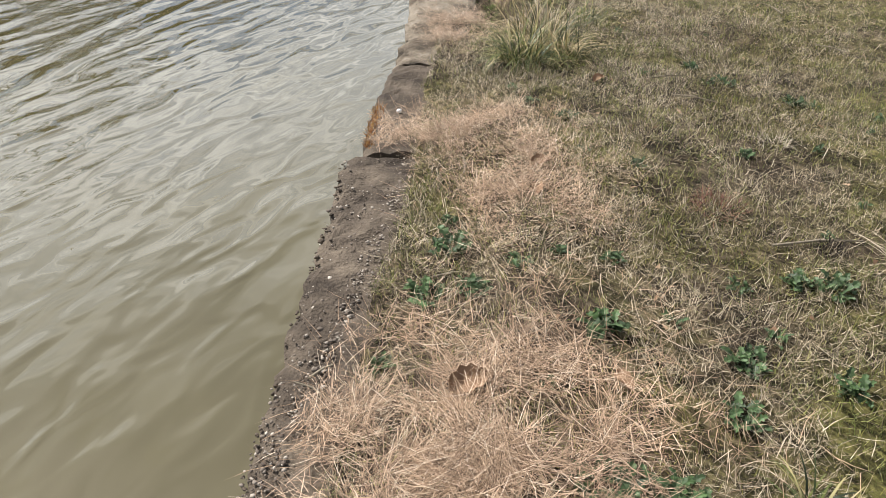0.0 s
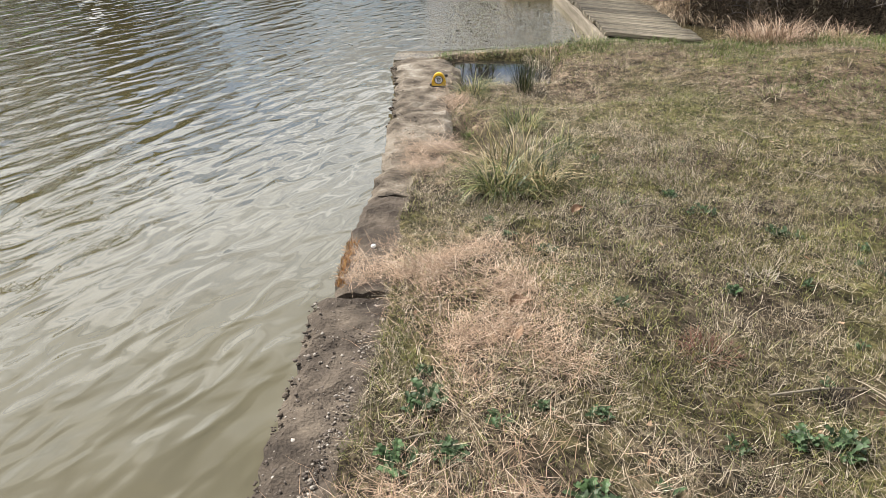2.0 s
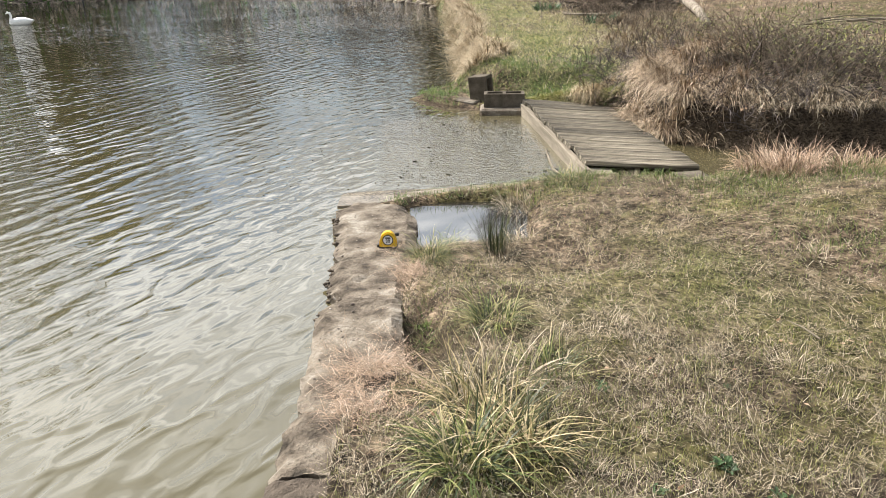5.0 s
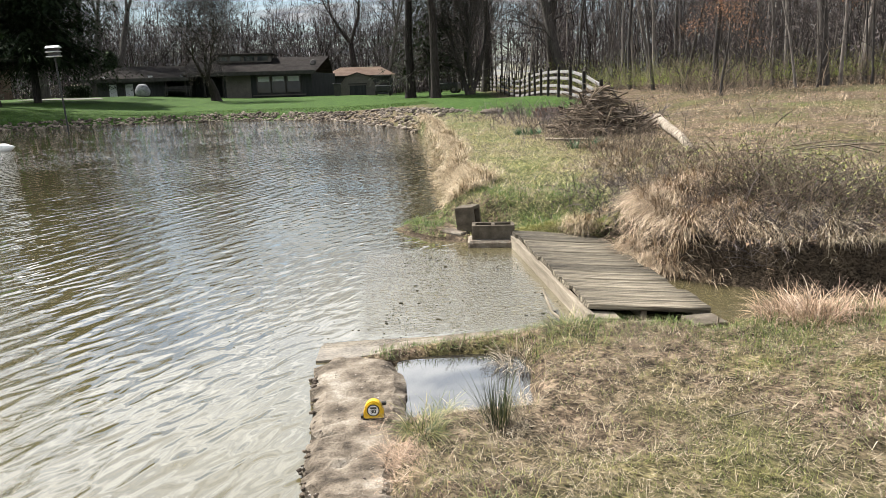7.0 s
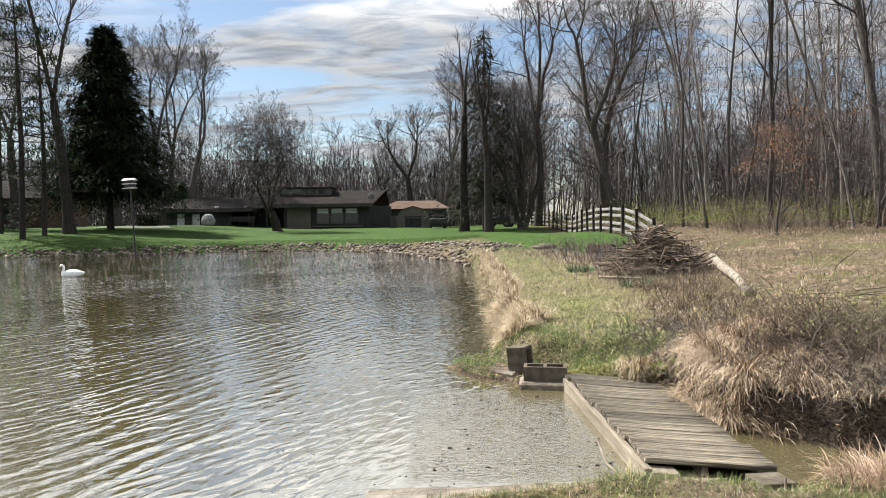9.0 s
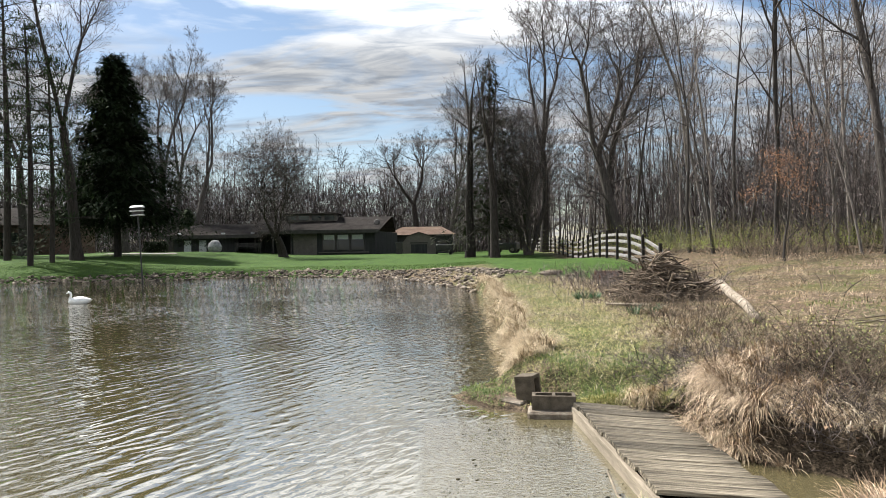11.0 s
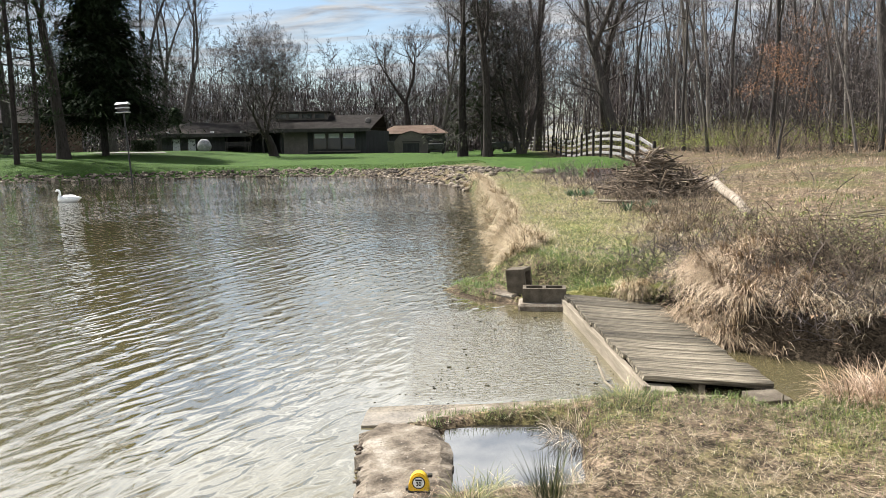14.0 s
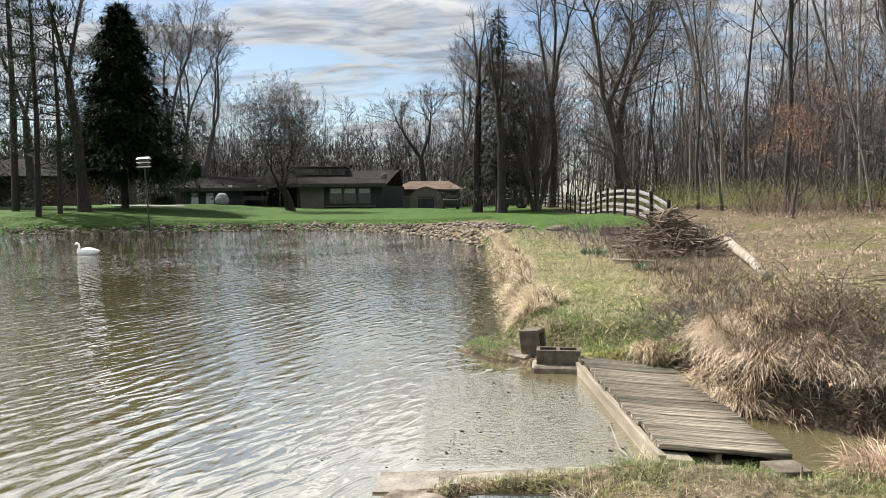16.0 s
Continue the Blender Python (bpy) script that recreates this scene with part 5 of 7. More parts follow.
def conifer(name, at, label, height, spread, mat, seed, first=0.08, droop=0.5, tiers=34, density=1.0, blade=(0.35, 0.07), blunt=0.85, ragged=0.3, core=0.3):
    """Whorls of drooping boughs hung with needle sprays; blunt below 1 fills out the top, ragged makes lobes and gaps."""
    r = np.random.default_rng(seed)
    t = thing(name, at, label, "tree")
    trunk = [Vector((0, 0, -0.1)), Vector((0.03, 0, height * 0.5)), Vector((0, 0, height))]
    part("trunk", tubes("trunk", [(trunk, [height * 0.018, height * 0.011, 0.02])], M_BARK, 8), None, t)
    boughs, base, head, lean = [], [], [], []
    for i in range(tiers):
        u = first + (1 - first) * i / tiers
        z = height * u
        reach = spread * (1 - u) ** blunt * r.uniform(0.85, 1.1) + 0.15
        n = int(5 + 5 * (1 - u))
        for k in range(n):
            a = 6.283 * (k + r.random()) / n
            lobe = 1 + ragged * (math.sin(2 * a + 5 * u * 6.28 + seed) + 0.8 * math.sin(3 * a - 9 * u * 6.28 + 2 * seed))
            ln = max(reach * lobe * r.uniform(0.55, 1.1), 0.2)
            rise = r.uniform(-0.1, 0.15)
            p0 = Vector((0, 0, z))
            p1 = Vector((math.cos(a) * ln * 0.55, math.sin(a) * ln * 0.55, z - (droop * 0.12 - rise) * ln))
            p2 = Vector((math.cos(a) * ln, math.sin(a) * ln, z - (droop * 0.35 - rise * 1.6) * ln))
            boughs.append(([p0, p1, p2], [0.045 * (1 - 0.6 * u), 0.03 * (1 - 0.6 * u), 0.008]))
            m = int((5 + 9 * ln) * density)
            for _ in range(m):
                s = r.random() ** 0.7
                q = p0.lerp(p1, s * 2) if s < 0.5 else p1.lerp(p2, s * 2 - 1)
                wide = (0.05 + 0.10 * ln) * (0.4 + s)
                q = q + Vector((r.normal(0, wide), r.normal(0, wide), r.normal(-0.12, 0.12)))
                base.append(q[:])
                head.append(a + r.normal(0, 0.8))
                lean.append(r.uniform(0.9, 2.1))
    part("bough_work", tubes("bough_work", boughs, M_BARK, 3), None, t, kind="stuff")
    n = int(3200 * core)
    u = first + (0.95 - first) * r.random(n) ** 1.25
    a = r.uniform(0, 6.283, n)
    lobe = 1 + ragged * (np.sin(2 * a + 5 * u * 6.28 + seed) + 0.8 * np.sin(3 * a - 9 * u * 6.28 + 2 * seed))
    q = spread * (1 - u) ** blunt * 0.6 * lobe * np.sqrt(r.random(n))
    inner = np.stack([q * np.cos(a), q * np.sin(a), u * height], 1)
    part("inner_sprays", blades("inner_sprays", inner, a + r.normal(0, 0.8, n), r.uniform(1.2, 2.6, n), r.uniform(0, 0.6, n), r.uniform(0.5, 1.1, n), r.uniform(0.2, 0.4, n), mat, 2), None, t, kind="stuff")
    n = len(base)
    part("needles", blades("needles", np.array(base), np.array(head), np.array(lean), r.uniform(0, 0.7, n), r.uniform(0.5, 1.4, n) * blade[0], r.uniform(0.5, 1.2, n) * blade[1], mat, 1), None, t, "dense dark needles", kind="stuff")
    return t


conifer("spruce_tree", pose(-22.9, 58, on_ground(-22.9, 58) - 0.1), "broad dark spruce on the lawn", 15.0, 6.8, M_NEEDLE, 1, 0.19, 0.9, 46, 5.4, (0.40, 0.11), 0.72, 0.24, 1.2)
conifer("spruce_tree", pose(4.68, 63, on_ground(4.68, 63) - 0.1), "tall narrow spruce with open drooping boughs", 16.2, 5.6, M_SPRUCE, 2, 0.14, 1.0, 34, 1.7, (0.5, 0.075), 0.9, 0.14, 0.10)
conifer("spruce_tree", pose(-40, 66, 1.4), "dark spruce beside the neighbouring house", 17, 5.0, M_NEEDLE, 4, 0.1, 0.7, 36, 2.2, (0.6, 0.11), 0.7, 0.2, 0.6)
conifer("cedar_shrub", pose(-26.3, 84, 0.9), "rounded green evergreen beside the house", 5.2, 2.6, M_PINE, 3, 0.04, -0.4, 20, 2.0, (0.4, 0.10))


def pine(at, label, height, seed, lowest=0.25, reach=3.4, count=60):
    r = np.random.default_rng(seed)
    t = thing("pine_tree", at, label, "tree", "pines on the lawn")
    part("trunk", tubes("trunk", [([Vector((0, 0, -0.1)), Vector((0.12, 0, height * 0.4)), Vector((-0.1, 0.1, height))], [0.012 * height, 0.010 * height, 0.03])], M_BARK_DARK, 8), None, t)
    boughs, base, head, lean = [], [], [], []
    for i in range(count):
        u = lowest + (1 - lowest) * (i + r.random()) / count
        a, ln = i * 2.4 + r.uniform(-0.4, 0.4), reach * (1.1 - 0.75 * u) * r.uniform(0.5, 1.15)
        p0 = Vector((0, 0, u * height))
        p1 = p0 + Vector((math.cos(a) * ln * 0.5, math.sin(a) * ln * 0.5, r.uniform(-0.15, 0.35)))
        p2 = p0 + Vector((math.cos(a + 0.2) * ln, math.sin(a + 0.2) * ln, r.uniform(-0.6, 0.6)))
        boughs.append(([p0, p1, p2], [0.05, 0.03, 0.01]))
        for s in np.linspace(0.4, 1.05, 7):
            c = p0.lerp(p1, s * 2) if s < 0.5 else p1.lerp(p2, s * 2 - 1)
            side = r.normal(0, 0.16 + 0.12 * reach * s, 3) * np.array([1, 1, 0.3])
            c = c + Vector(side)
            boughs.append(([p0.lerp(p1, min(s * 1.5, 1.0)), c], [0.012, 0.006]))
            for _ in range(10):
                base.append((c + Vector(r.normal(0, 0.24, 3) * np.array([1, 1, 0.28])))[:])
                head.append(r.uniform(0, 6.283))
                lean.append(r.uniform(0.2, 1.8))
    part("bough_work", tubes("bough_work", boughs, M_BARK_DARK, 3), None, t, kind="stuff")
    n = len(base)
    part("needles", blades("needles", np.array(base), np.array(head), np.array(lean), r.uniform(-0.2, 0.5, n), r.uniform(0.25, 0.5, n), r.uniform(0.05, 0.10, n), M_PINE, 1), None, t, "soft grey-green needle tufts", kind="stuff")


pine(lot(-22.3, 45), "pine with a bare lower trunk on the lawn", 13.5, 1, 0.2, 3.6, 30)
pine(lot(-21.9, 46.6), "thin pine beside another on the lawn", 12.0, 2, 0.22, 3.2, 24)
pine(lot(-26.5, 43), "tall spreading pine at the edge of the lawn", 21, 3, 0.3, 7.0, 42)
pine(lot(-27.5, 52), "tall spreading pine at the edge of the lawn", 19, 4, 0.3, 5.5, 36)

# ---- houses ----


def hx(p):
    return -24.72 + (p - 285) * 0.053


def hz(p):
    return 0.8 + (259 - p) * 0.0537


house = thing("house", Matrix(), "long low grey-brown house with a shingled roof and clerestory", "house")
part("wall", one_box(hx(285), hx(396), 75.0, 75.25, 0.3, hz(222)), M_SIDING, house)
part("wall", one_box(hx(396), hx(497), 77.6, 77.85, 0.3, hz(216)), M_SIDING, house, "shaded porch wall")
part("wall", one_box(hx(497), hx(646), 75.0, 75.25, 0.3, hz(217)), M_SIDING, house)
part("wall", one_box(hx(285), hx(285) + 0.25, 75.25, 84, 0.3, hz(222)), M_SIDING, house)
part("wall", prism([(hx(646), 75.0), (hx(646) + 1.7, 84.0), (hx(646) + 1.45, 84.0), (hx(646) - 0.25, 75.25)], 0.3, 3.05), M_SIDING, house, "board-sided end wall")
part("wall", one_box(hx(285), hx(646) + 1.6, 84, 84.25, 0.3, hz(222)), M_SIDING, house)


def roof_slope(x0, x1, xr0, xr1, eave, ridge, y0, y1):
    bm = bmesh.new()
    v = [bm.verts.new(p) for p in ((x0, y0, eave), (x1, y0, eave), (xr1, y1, ridge), (xr0, y1, ridge))]
    f = bm.faces.new(v)
    bmesh.ops.solidify(bm, geom=[f], thickness=0.16)
    return bm


part("roof", roof_slope(hx(262), hx(440), hx(300), hx(440), hz(222), 4.05, 74.2, 79.2), M_ROOF, house)
part("roof", roof_slope(hx(262), hx(440), hx(300), hx(440), hz(222), 4.05, 85.0, 79.2), M_ROOF, house)
part("roof", roof_slope(hx(425), hx(655), hx(425), hx(655) + 0.95, hz(216), 4.62, 74.2, 79.6), M_ROOF, house)
part("roof", roof_slope(hx(425), hx(655) + 1.0, hx(425), hx(655) + 0.95, hz(216), 4.62, 85.0, 79.6), M_ROOF, house)
part("fascia", one_box(hx(262), hx(440), 74.10, 74.17, hz(226), hz(220)), M_TRIM, house)
part("fascia", one_box(hx(440) + 0.01, hx(655), 74.10, 74.17, hz(220), hz(214)), M_TRIM, house)
cl = part("clerestory", one_box(-14.76, -9.55, 78.0, 80.4, 3.9, 4.86), M_PANEL, house)
part("clerestory_roof", one_box(-15.0, -9.25, 77.7, 80.7, 4.86, 4.99, 0.02), M_ROOF, house)
for i in range(4):
    x = -14.55 + i * 1.26
    w = part("window", one_box(x, x + 0.95, 77.94, 77.99, 4.32, 4.74), M_GLASS, house)
    part("frame", one_box(x - 0.03, x + 0.98, 77.955, 77.985, 4.27, 4.32), M_TRIM, w)
for i, p in enumerate((553, 578, 604)):
    w = part("window", one_box(hx(p), hx(p + 22), 74.94, 74.99, hz(250), hz(222)), M_GLASS, house)
    part("blind", one_box(hx(p) + 0.08, hx(p + 22) - 0.08, 74.925, 74.937, hz(231), hz(223)), M_CURTAIN, w, "half-drawn pale blind")
    part("frame", one_box(hx(p) - 0.09, hx(p), 74.90, 74.995, hz(252), hz(221)), M_TRIM, w)
    part("frame", one_box(hx(p + 22), hx(p + 22) + 0.09, 74.90, 74.995, hz(252), hz(221)), M_TRIM, w)
part("sill", one_box(hx(545), hx(635), 74.85, 74.99, hz(255), hz(253)), M_PANEL, house)
for p in (303, 330, 352):
    w = part("window", one_box(hx(p), hx(p + 15), 74.95, 74.99, hz(254), hz(228)), M_GLASS, house)
    part("curtain", one_box(hx(p) + 0.06, hx(p + 15) - 0.06, 74.93, 74.945, hz(253), hz(229)), M_CURTAIN, w, "pale drawn curtain")
    part("frame", one_box(hx(p) - 0.08, hx(p), 74.90, 74.995, hz(256), hz(227)), M_TRIM, w)
part("door", one_box(hx(500), hx(542), 74.93, 74.99, 0.5, hz(220)), M_PANEL, house, "wide taupe panelled door")
for p in (293, 371, 424, 537):
    part("roof_vent", one_box(hx(p), hx(p) + 0.32, 74.9, 75.2, hz(219), hz(216), 0.02), M_WHITE, house, "small white roof vent")
part("chimney_cap", one_box(hx(568), hx(574), 78.4, 78.7, 4.99, 5.3, 0.03), M_TRIM, house)
dish = bmesh.new()
bmesh.ops.create_cone(dish, cap_ends=True, segments=16, radius1=0.34, radius2=0.22, depth=0.1, matrix=pose(hx(648), 76.4, 3.95, 70, 0, -20))
part("satellite_dish", dish, M_TRIM, house)
for p in (398, 430, 462, 494):
    part("porch_post", one_box(hx(p), hx(p) + 0.14, 74.9, 75.04, 0.5, hz(219)), M_TRIM, house)

patio = thing("patio_bench", pose(hx(425), 73.4, on_ground(hx(425), 73.4)), "dark slatted patio bench in front of the porch", "bench")
for k in range(4):
    part("slat", one_box(-1.2, 1.2, -0.3 + 0.16 * k, -0.18 + 0.16 * k, 0.44, 0.48), M_TRIM, patio)
for k in range(3):
    part("back_slat", one_box(-1.2, 1.2, 0.34, 0.38, 0.55 + 0.14 * k, 0.65 + 0.14 * k), M_TRIM, patio)
for x in (-1.1, 1.02):
    for y in (-0.3, 0.3):
        part("leg", one_box(x, x + 0.08, y, y + 0.08, -0.03, 0.9 if y > 0 else 0.6), M_TRIM, patio)

cover = bmesh.new()
bmesh.ops.create_icosphere(cover, subdivisions=3, radius=1.0)
for v in cover.verts:
    f = 1 + 0.06 * noise.noise(v.co * 3)
    v.co = Vector((v.co.x * 0.62 * f, v.co.y * 0.45 * f, max(v.co.z, -0.75) * 0.62 * f + 0.46))
    if v.co.z < 0.5:
        v.co.x *= 1.08
me = bpy.data.meshes.new("covered_grill")
cover.to_mesh(me)
cover.free()
me.materials.append(M_GREYCLOTH)
link("covered_grill", me, None, pose(hx(371), 72.8, on_ground(hx(371), 72.8)), "garden grill under a pale grey cover", "", "grill")

shed = thing("shed", pose(-1.35, 74, 0.62), "taupe gambrel-roofed garden shed", "shed")
sh = [(-1.55, 0), (1.55, 0), (1.55, 1.25), (1.1, 1.85), (0, 2.2), (-1.1, 1.85), (-1.55, 1.25)]
part("wall", prism(sh, 0, 3.2, "y"), M_PANEL, shed)
for (a, b) in zip(sh[2:], sh[3:]):
    d = math.atan2(b[1] - a[1], b[0] - a[0])
    ln = math.hypot(b[0] - a[0], b[1] - a[1])
    part("roof", one_box(-0.04, ln + 0.04, -0.12, 3.3, -0.07, -0.005), M_ROOF, shed, "", pose(a[0], 0, a[1], 0, -math.degrees(d), 0))
part("door", one_box(-0.75, 0.75, -0.04, -0.005, 0.05, 1.1), M_SIDING, shed)
part("vent", one_box(-0.85, 0.85, -0.06, -0.02, 1.18, 1.30), M_TRIM, shed)

garage = thing("garage", pose(-1.3, 86, 0.55), "garage with a low tan shingled roof", "garage")
part("wall", one_box(-3.6, 3.4, 0, 6, 0, 2.3), M_SIDING, garage)
part("roof", roof_slope(-4, 3.8, -2.2, 2.2, 2.25, 3.2, -0.5, 3.0), M_ROOF_TAN, garage)
part("roof", roof_slope(-4, 3.8, -2.2, 2.2, 2.25, 3.2, 6.5, 3.0), M_ROOF_TAN, garage)
part("roof", prism([(-4, -0.5), (-2.2, 3.0), (-4, 6.5)], 2.2, 2.26), M_ROOF_TAN, garage)

bin_ = thing("wheelie_bin", pose(-3.15, 72.6, on_ground(-3.15, 72.6)), "dark green wheeled rubbish bin", "bin")
part("body", prism([(-0.26, 0), (0.26, 0), (0.32, 1.0), (-0.32, 1.0)], -0.3, 0.3, "y"), M_TRIM, bin_)
part("lid", one_box(-0.35, 0.35, -0.35, 0.33, 1.0, 1.07, 0.02), M_BLACK, bin_)


def utility_cart(at, label):
    t = thing("utility_vehicle", at, label, "vehicle")
    part("body", one_box(-0.72, 0.72, -1.2, 1.2, 0.35, 0.95, 0.08), M_BLACK, t)
    part("roof", one_box(-0.68, 0.68, -0.6, 0.8, 1.75, 1.83, 0.03), M_BLACK, t)
    for x in (-0.64, 0.58):
        for y in (-0.58, 0.72):
            part("roof_post", one_box(x, x + 0.06, y, y + 0.06, 0.95, 1.76), M_BLACK, t)
    part("seat", one_box(-0.6, 0.6, 0.1, 0.6, 0.95, 1.25, 0.05), M_TRIM, t)
    for x in (-0.72, 0.55):
        for y in (-0.85, 0.85):
            w = bmesh.new()
            bmesh.ops.create_cone(w, cap_ends=True, segments=18, radius1=0.34, radius2=0.34, depth=0.2, matrix=pose(x + 0.08, y, 0.34, 0, 90, 0))
            wheel = part("wheel", w, M_RUBBER, t)
            c = bmesh.new()
            bmesh.ops.create_cone(c, cap_ends=True, segments=14, radius1=0.17, radius2=0.17, depth=0.22, matrix=pose(x + 0.08, y, 0.34, 0, 90, 0))
            part("rim", c, M_PANEL, wheel)


utility_cart(pose(0.95, 73.5, on_ground(0.95, 73.5)), "black open utility cart parked beside the shed")
utility_cart(pose(6.6, 72, on_ground(6.6, 72), 0, 0, 70), "small dark utility cart parked under the trees")

other = thing("house", pose(-36.5, 70, 1.0), "dark brick neighbouring house with a brown roof", "house")
part("wall", one_box(-5, 3.0, 0, 8, 0, 3.0), M_BRICK, other)
part("roof", roof_slope(-5.5, 3.6, -4, 2.2, 2.95, 4.7, -0.6, 4.0), M_ROOF, other)
part("roof", roof_slope(-5.5, 3.6, -4, 2.2, 2.95, 4.7, 8.6, 4.0), M_ROOF, other)
part("window", one_box(-1.6, -0.2, -0.05, -0.005, 1.1, 2.3), M_GLASS, other)
link("driveway", mesh_from("driveway", [(-26.5, 63, on_ground(-25, 64) + 0.06), (-20.4, 63.5, on_ground(-20, 64) + 0.06), (-21.5, 66, on_ground(-21, 66) + 0.1), (-27, 66, on_ground(-26, 66) + 0.1)], [(0, 1, 2, 3)], M_DRIVE), label="pale gravel drive beyond the lawn", kind="structure", category="road")

hedge_pts = rng.uniform(-1, 1, (2600, 3)) * np.array([0.95, 0.5, 0.45])
hedge = blades("box_hedge", hedge_pts + np.array([0, 0, 0.5]), rng.uniform(0, 6.28, 2600), rng.uniform(0.2, 1.6, 2600), rng.uniform(0, 0.6, 2600), rng.uniform(0.1, 0.22, 2600), rng.uniform(0.05, 0.09, 2600), M_NEEDLE, 1)
link("box_hedge", hedge, None, pose(-23.2, 66.3, on_ground(-23.2, 66.3) + 0.02), "clipped dark evergreen hedge beside the drive", "", "hedge")

# ---- grass, straw and weeds ----


def scatter(n, x0, x1, y0, y1, keep):
    x, y = rng.uniform(x0, x1, n), rng.uniform(y0, y1, n)
    ok = keep(x, y) > rng.random(n)
    ok &= shore_distance(x, y) > 0.02
    ok &= ((x - 1.98 - 0.45 * (y - 6.65)) / 0.13) ** 2 + ((y - 6.72) / 0.26) ** 2 > 1
    x, y = x[ok], y[ok]
    return np.stack([x, y, ground_z(x, y)], 1)


def off_wall(x, y):
    return (x > wall_right(y) - 0.02 + 0.04 * wave(x, y, 20)).astype(float)


def dry_pool(x, y):
    return np.where((ground_z(x, y) < 0.022) & (y > 5.8) & (x < 1.2), 0.0, 1.0)


def stuff(name, base, mat, length, width, lean, curl, label, k=2, lift=0.004, category="grass", swerve=0.0, swirl=False):
    n = len(base)
    turn = rng.uniform(0, 6.283, n)
    if swirl:
        turn = 4.0 * wave(base[:, 0], base[:, 1], 5.0, 3.0) + rng.normal(0, 0.75, n) + math.pi * rng.integers(0, 2, n)
    base = base + np.array([0, 0, lift])
    me = blades(name, base, turn, rng.uniform(*lean, n), rng.uniform(*curl, n), rng.uniform(*length, n), rng.uniform(*width, n), mat, k, swerve=rng.uniform(-swerve, swerve, n) if swerve else None)
    return link(name, me, label=label, kind="stuff", category=category)


straw_base = scatter(680000, -0.3, 0.9, 1.0, 6.0, lambda x, y: straw_zone(x, y) * np.clip(0.42 + 0.5 * wave(x, y, 9, 1.0) + 0.4 * wave(x, y, 23, 7.0), 0.04, 1) * np.maximum(off_wall(x, y), 0.7 * (y > 3.25) * (x > -0.16)))
straw_base[:, 2] = np.maximum(straw_base[:, 2], wall_top(straw_base[:, 1]) * (straw_base[:, 0] < 0.22)) + rng.uniform(0, 0.028, len(straw_base))
stuff("straw", straw_base, M_STRAW, (0.03, 0.10), (0.0006, 0.0014), (1.0, 1.7), (-0.3, 0.4), "matted pinkish dry straw on the bank", 2, swerve=0.7, swirl=True)


def worn(x, y):
    """Trodden patches where little dead grass lies."""
    return 1 - 0.8 * smooth(0.05, 0.45, wave(x, y, 4.4, 11.0) + 0.5 * wave(x, y, 9.5, 6.0))


def tufted(x, y):
    """Fine clumping at hand's width."""
    return np.clip(0.55 + 0.5 * wave(x, y, 13, 2.0) + 0.35 * wave(x, y, 29, 5.0), 0.05, 1)


hay = scatter(480000, -0.3, 3.6, 1.2, 6.6, lambda x, y: worn(x, y) * tufted(x, y) * off_wall(x, y) * dry_pool(x, y) * (1 - 0.75 * straw_zone(x, y)) * (1 - 0.35 * smooth(0.5, 1.4, x)) * np.clip(0.55 + 0.55 * wave(x, y, 2.6, 4.0), 0.12, 1) * smooth(10, 3.5, x + y))
half = int(len(hay) * 0.45)
stuff("dead_grass", hay[:half], M_HAY, (0.025, 0.085), (0.0006, 0.0015), (0.8, 1.7), (-0.3, 0.5), "faded dead grass lying over the bank", 2, swerve=1.1, swirl=True)
stuff("grass_bits", hay[half:], M_HAY, (0.012, 0.04), (0.0008, 0.0018), (0.3, 1.7), (0, 0), "short bits of faded dead grass on the bank", 1)
green = scatter(520000, -0.3, 3.6, 1.2, 7.0, lambda x, y: tufted(y, x) * off_wall(x, y) * dry_pool(x, y) * (1 - 0.9 * straw_zone(x, y)) * np.clip(0.36 + 0.75 * wave(x, y, 2.1, 1.0) + 0.4 * wave(x, y, 7.0, 2.0) + 0.25 * smooth(0.4, 1.5, x), 0.03, 1) * smooth(11, 3.5, x + y))
stuff("short_grass", green, M_GRASS, (0.010, 0.036), (0.0009, 0.0022), (0.1, 1.4), (0, 0), "short olive grass and moss on the bank", 1)
mid_hay = scatter(300000, -0.3, 6.4, 4.0, 8.2, lambda x, y: off_wall(x, y) * dry_pool(x, y) * smooth(2.6, 4.6, x + 0.6 * y) * np.where(y < stream_line(x), 1.0, 0.0) * tufted(x * 0.6, y * 0.6) * (0.35 + 0.65 * worn(x * 0.7, y * 0.7)))
stuff("rough_grass", mid_hay, M_TURF, (0.022, 0.07), (0.0010, 0.0022), (0.9, 1.68), (-0.3, 0.4), "faded matted grass towards the stream", 1, swirl=True)
mid_green = scatter(110000, -0.3, 7.0, 4.6, 8.4, lambda x, y: off_wall(x, y) * dry_pool(x, y) * smooth(3.5, 6.5, x + 0.6 * y) * np.where(y < stream_line(x), 1.0, 0.0) * np.clip(0.22 + 0.7 * wave(x, y, 2.4, 8.0), 0, 1))
stuff("bank_turf", mid_green, M_GRASS, (0.015, 0.05), (0.0015, 0.003), (0.1, 1.3), (0, 0), "olive turf towards the stream", 1)
edge_green = scatter(22000, 0.0, 3.4, 5.9, 7.12, lambda x, y: off_wall(x, y) * dry_pool(x, y) * smooth(6.4, 6.75, y + 0.25 * np.clip(x - 1.2, 0, 2)) * np.clip(0.55 + 0.6 * wave(x, y, 5, 2), 0, 1))
stuff("waterside_grass", edge_green, M_LAWN, (0.02, 0.065), (0.0016, 0.0034), (0.1, 1.2), (0, 0.9), "fresh green grass along the sill", 2)

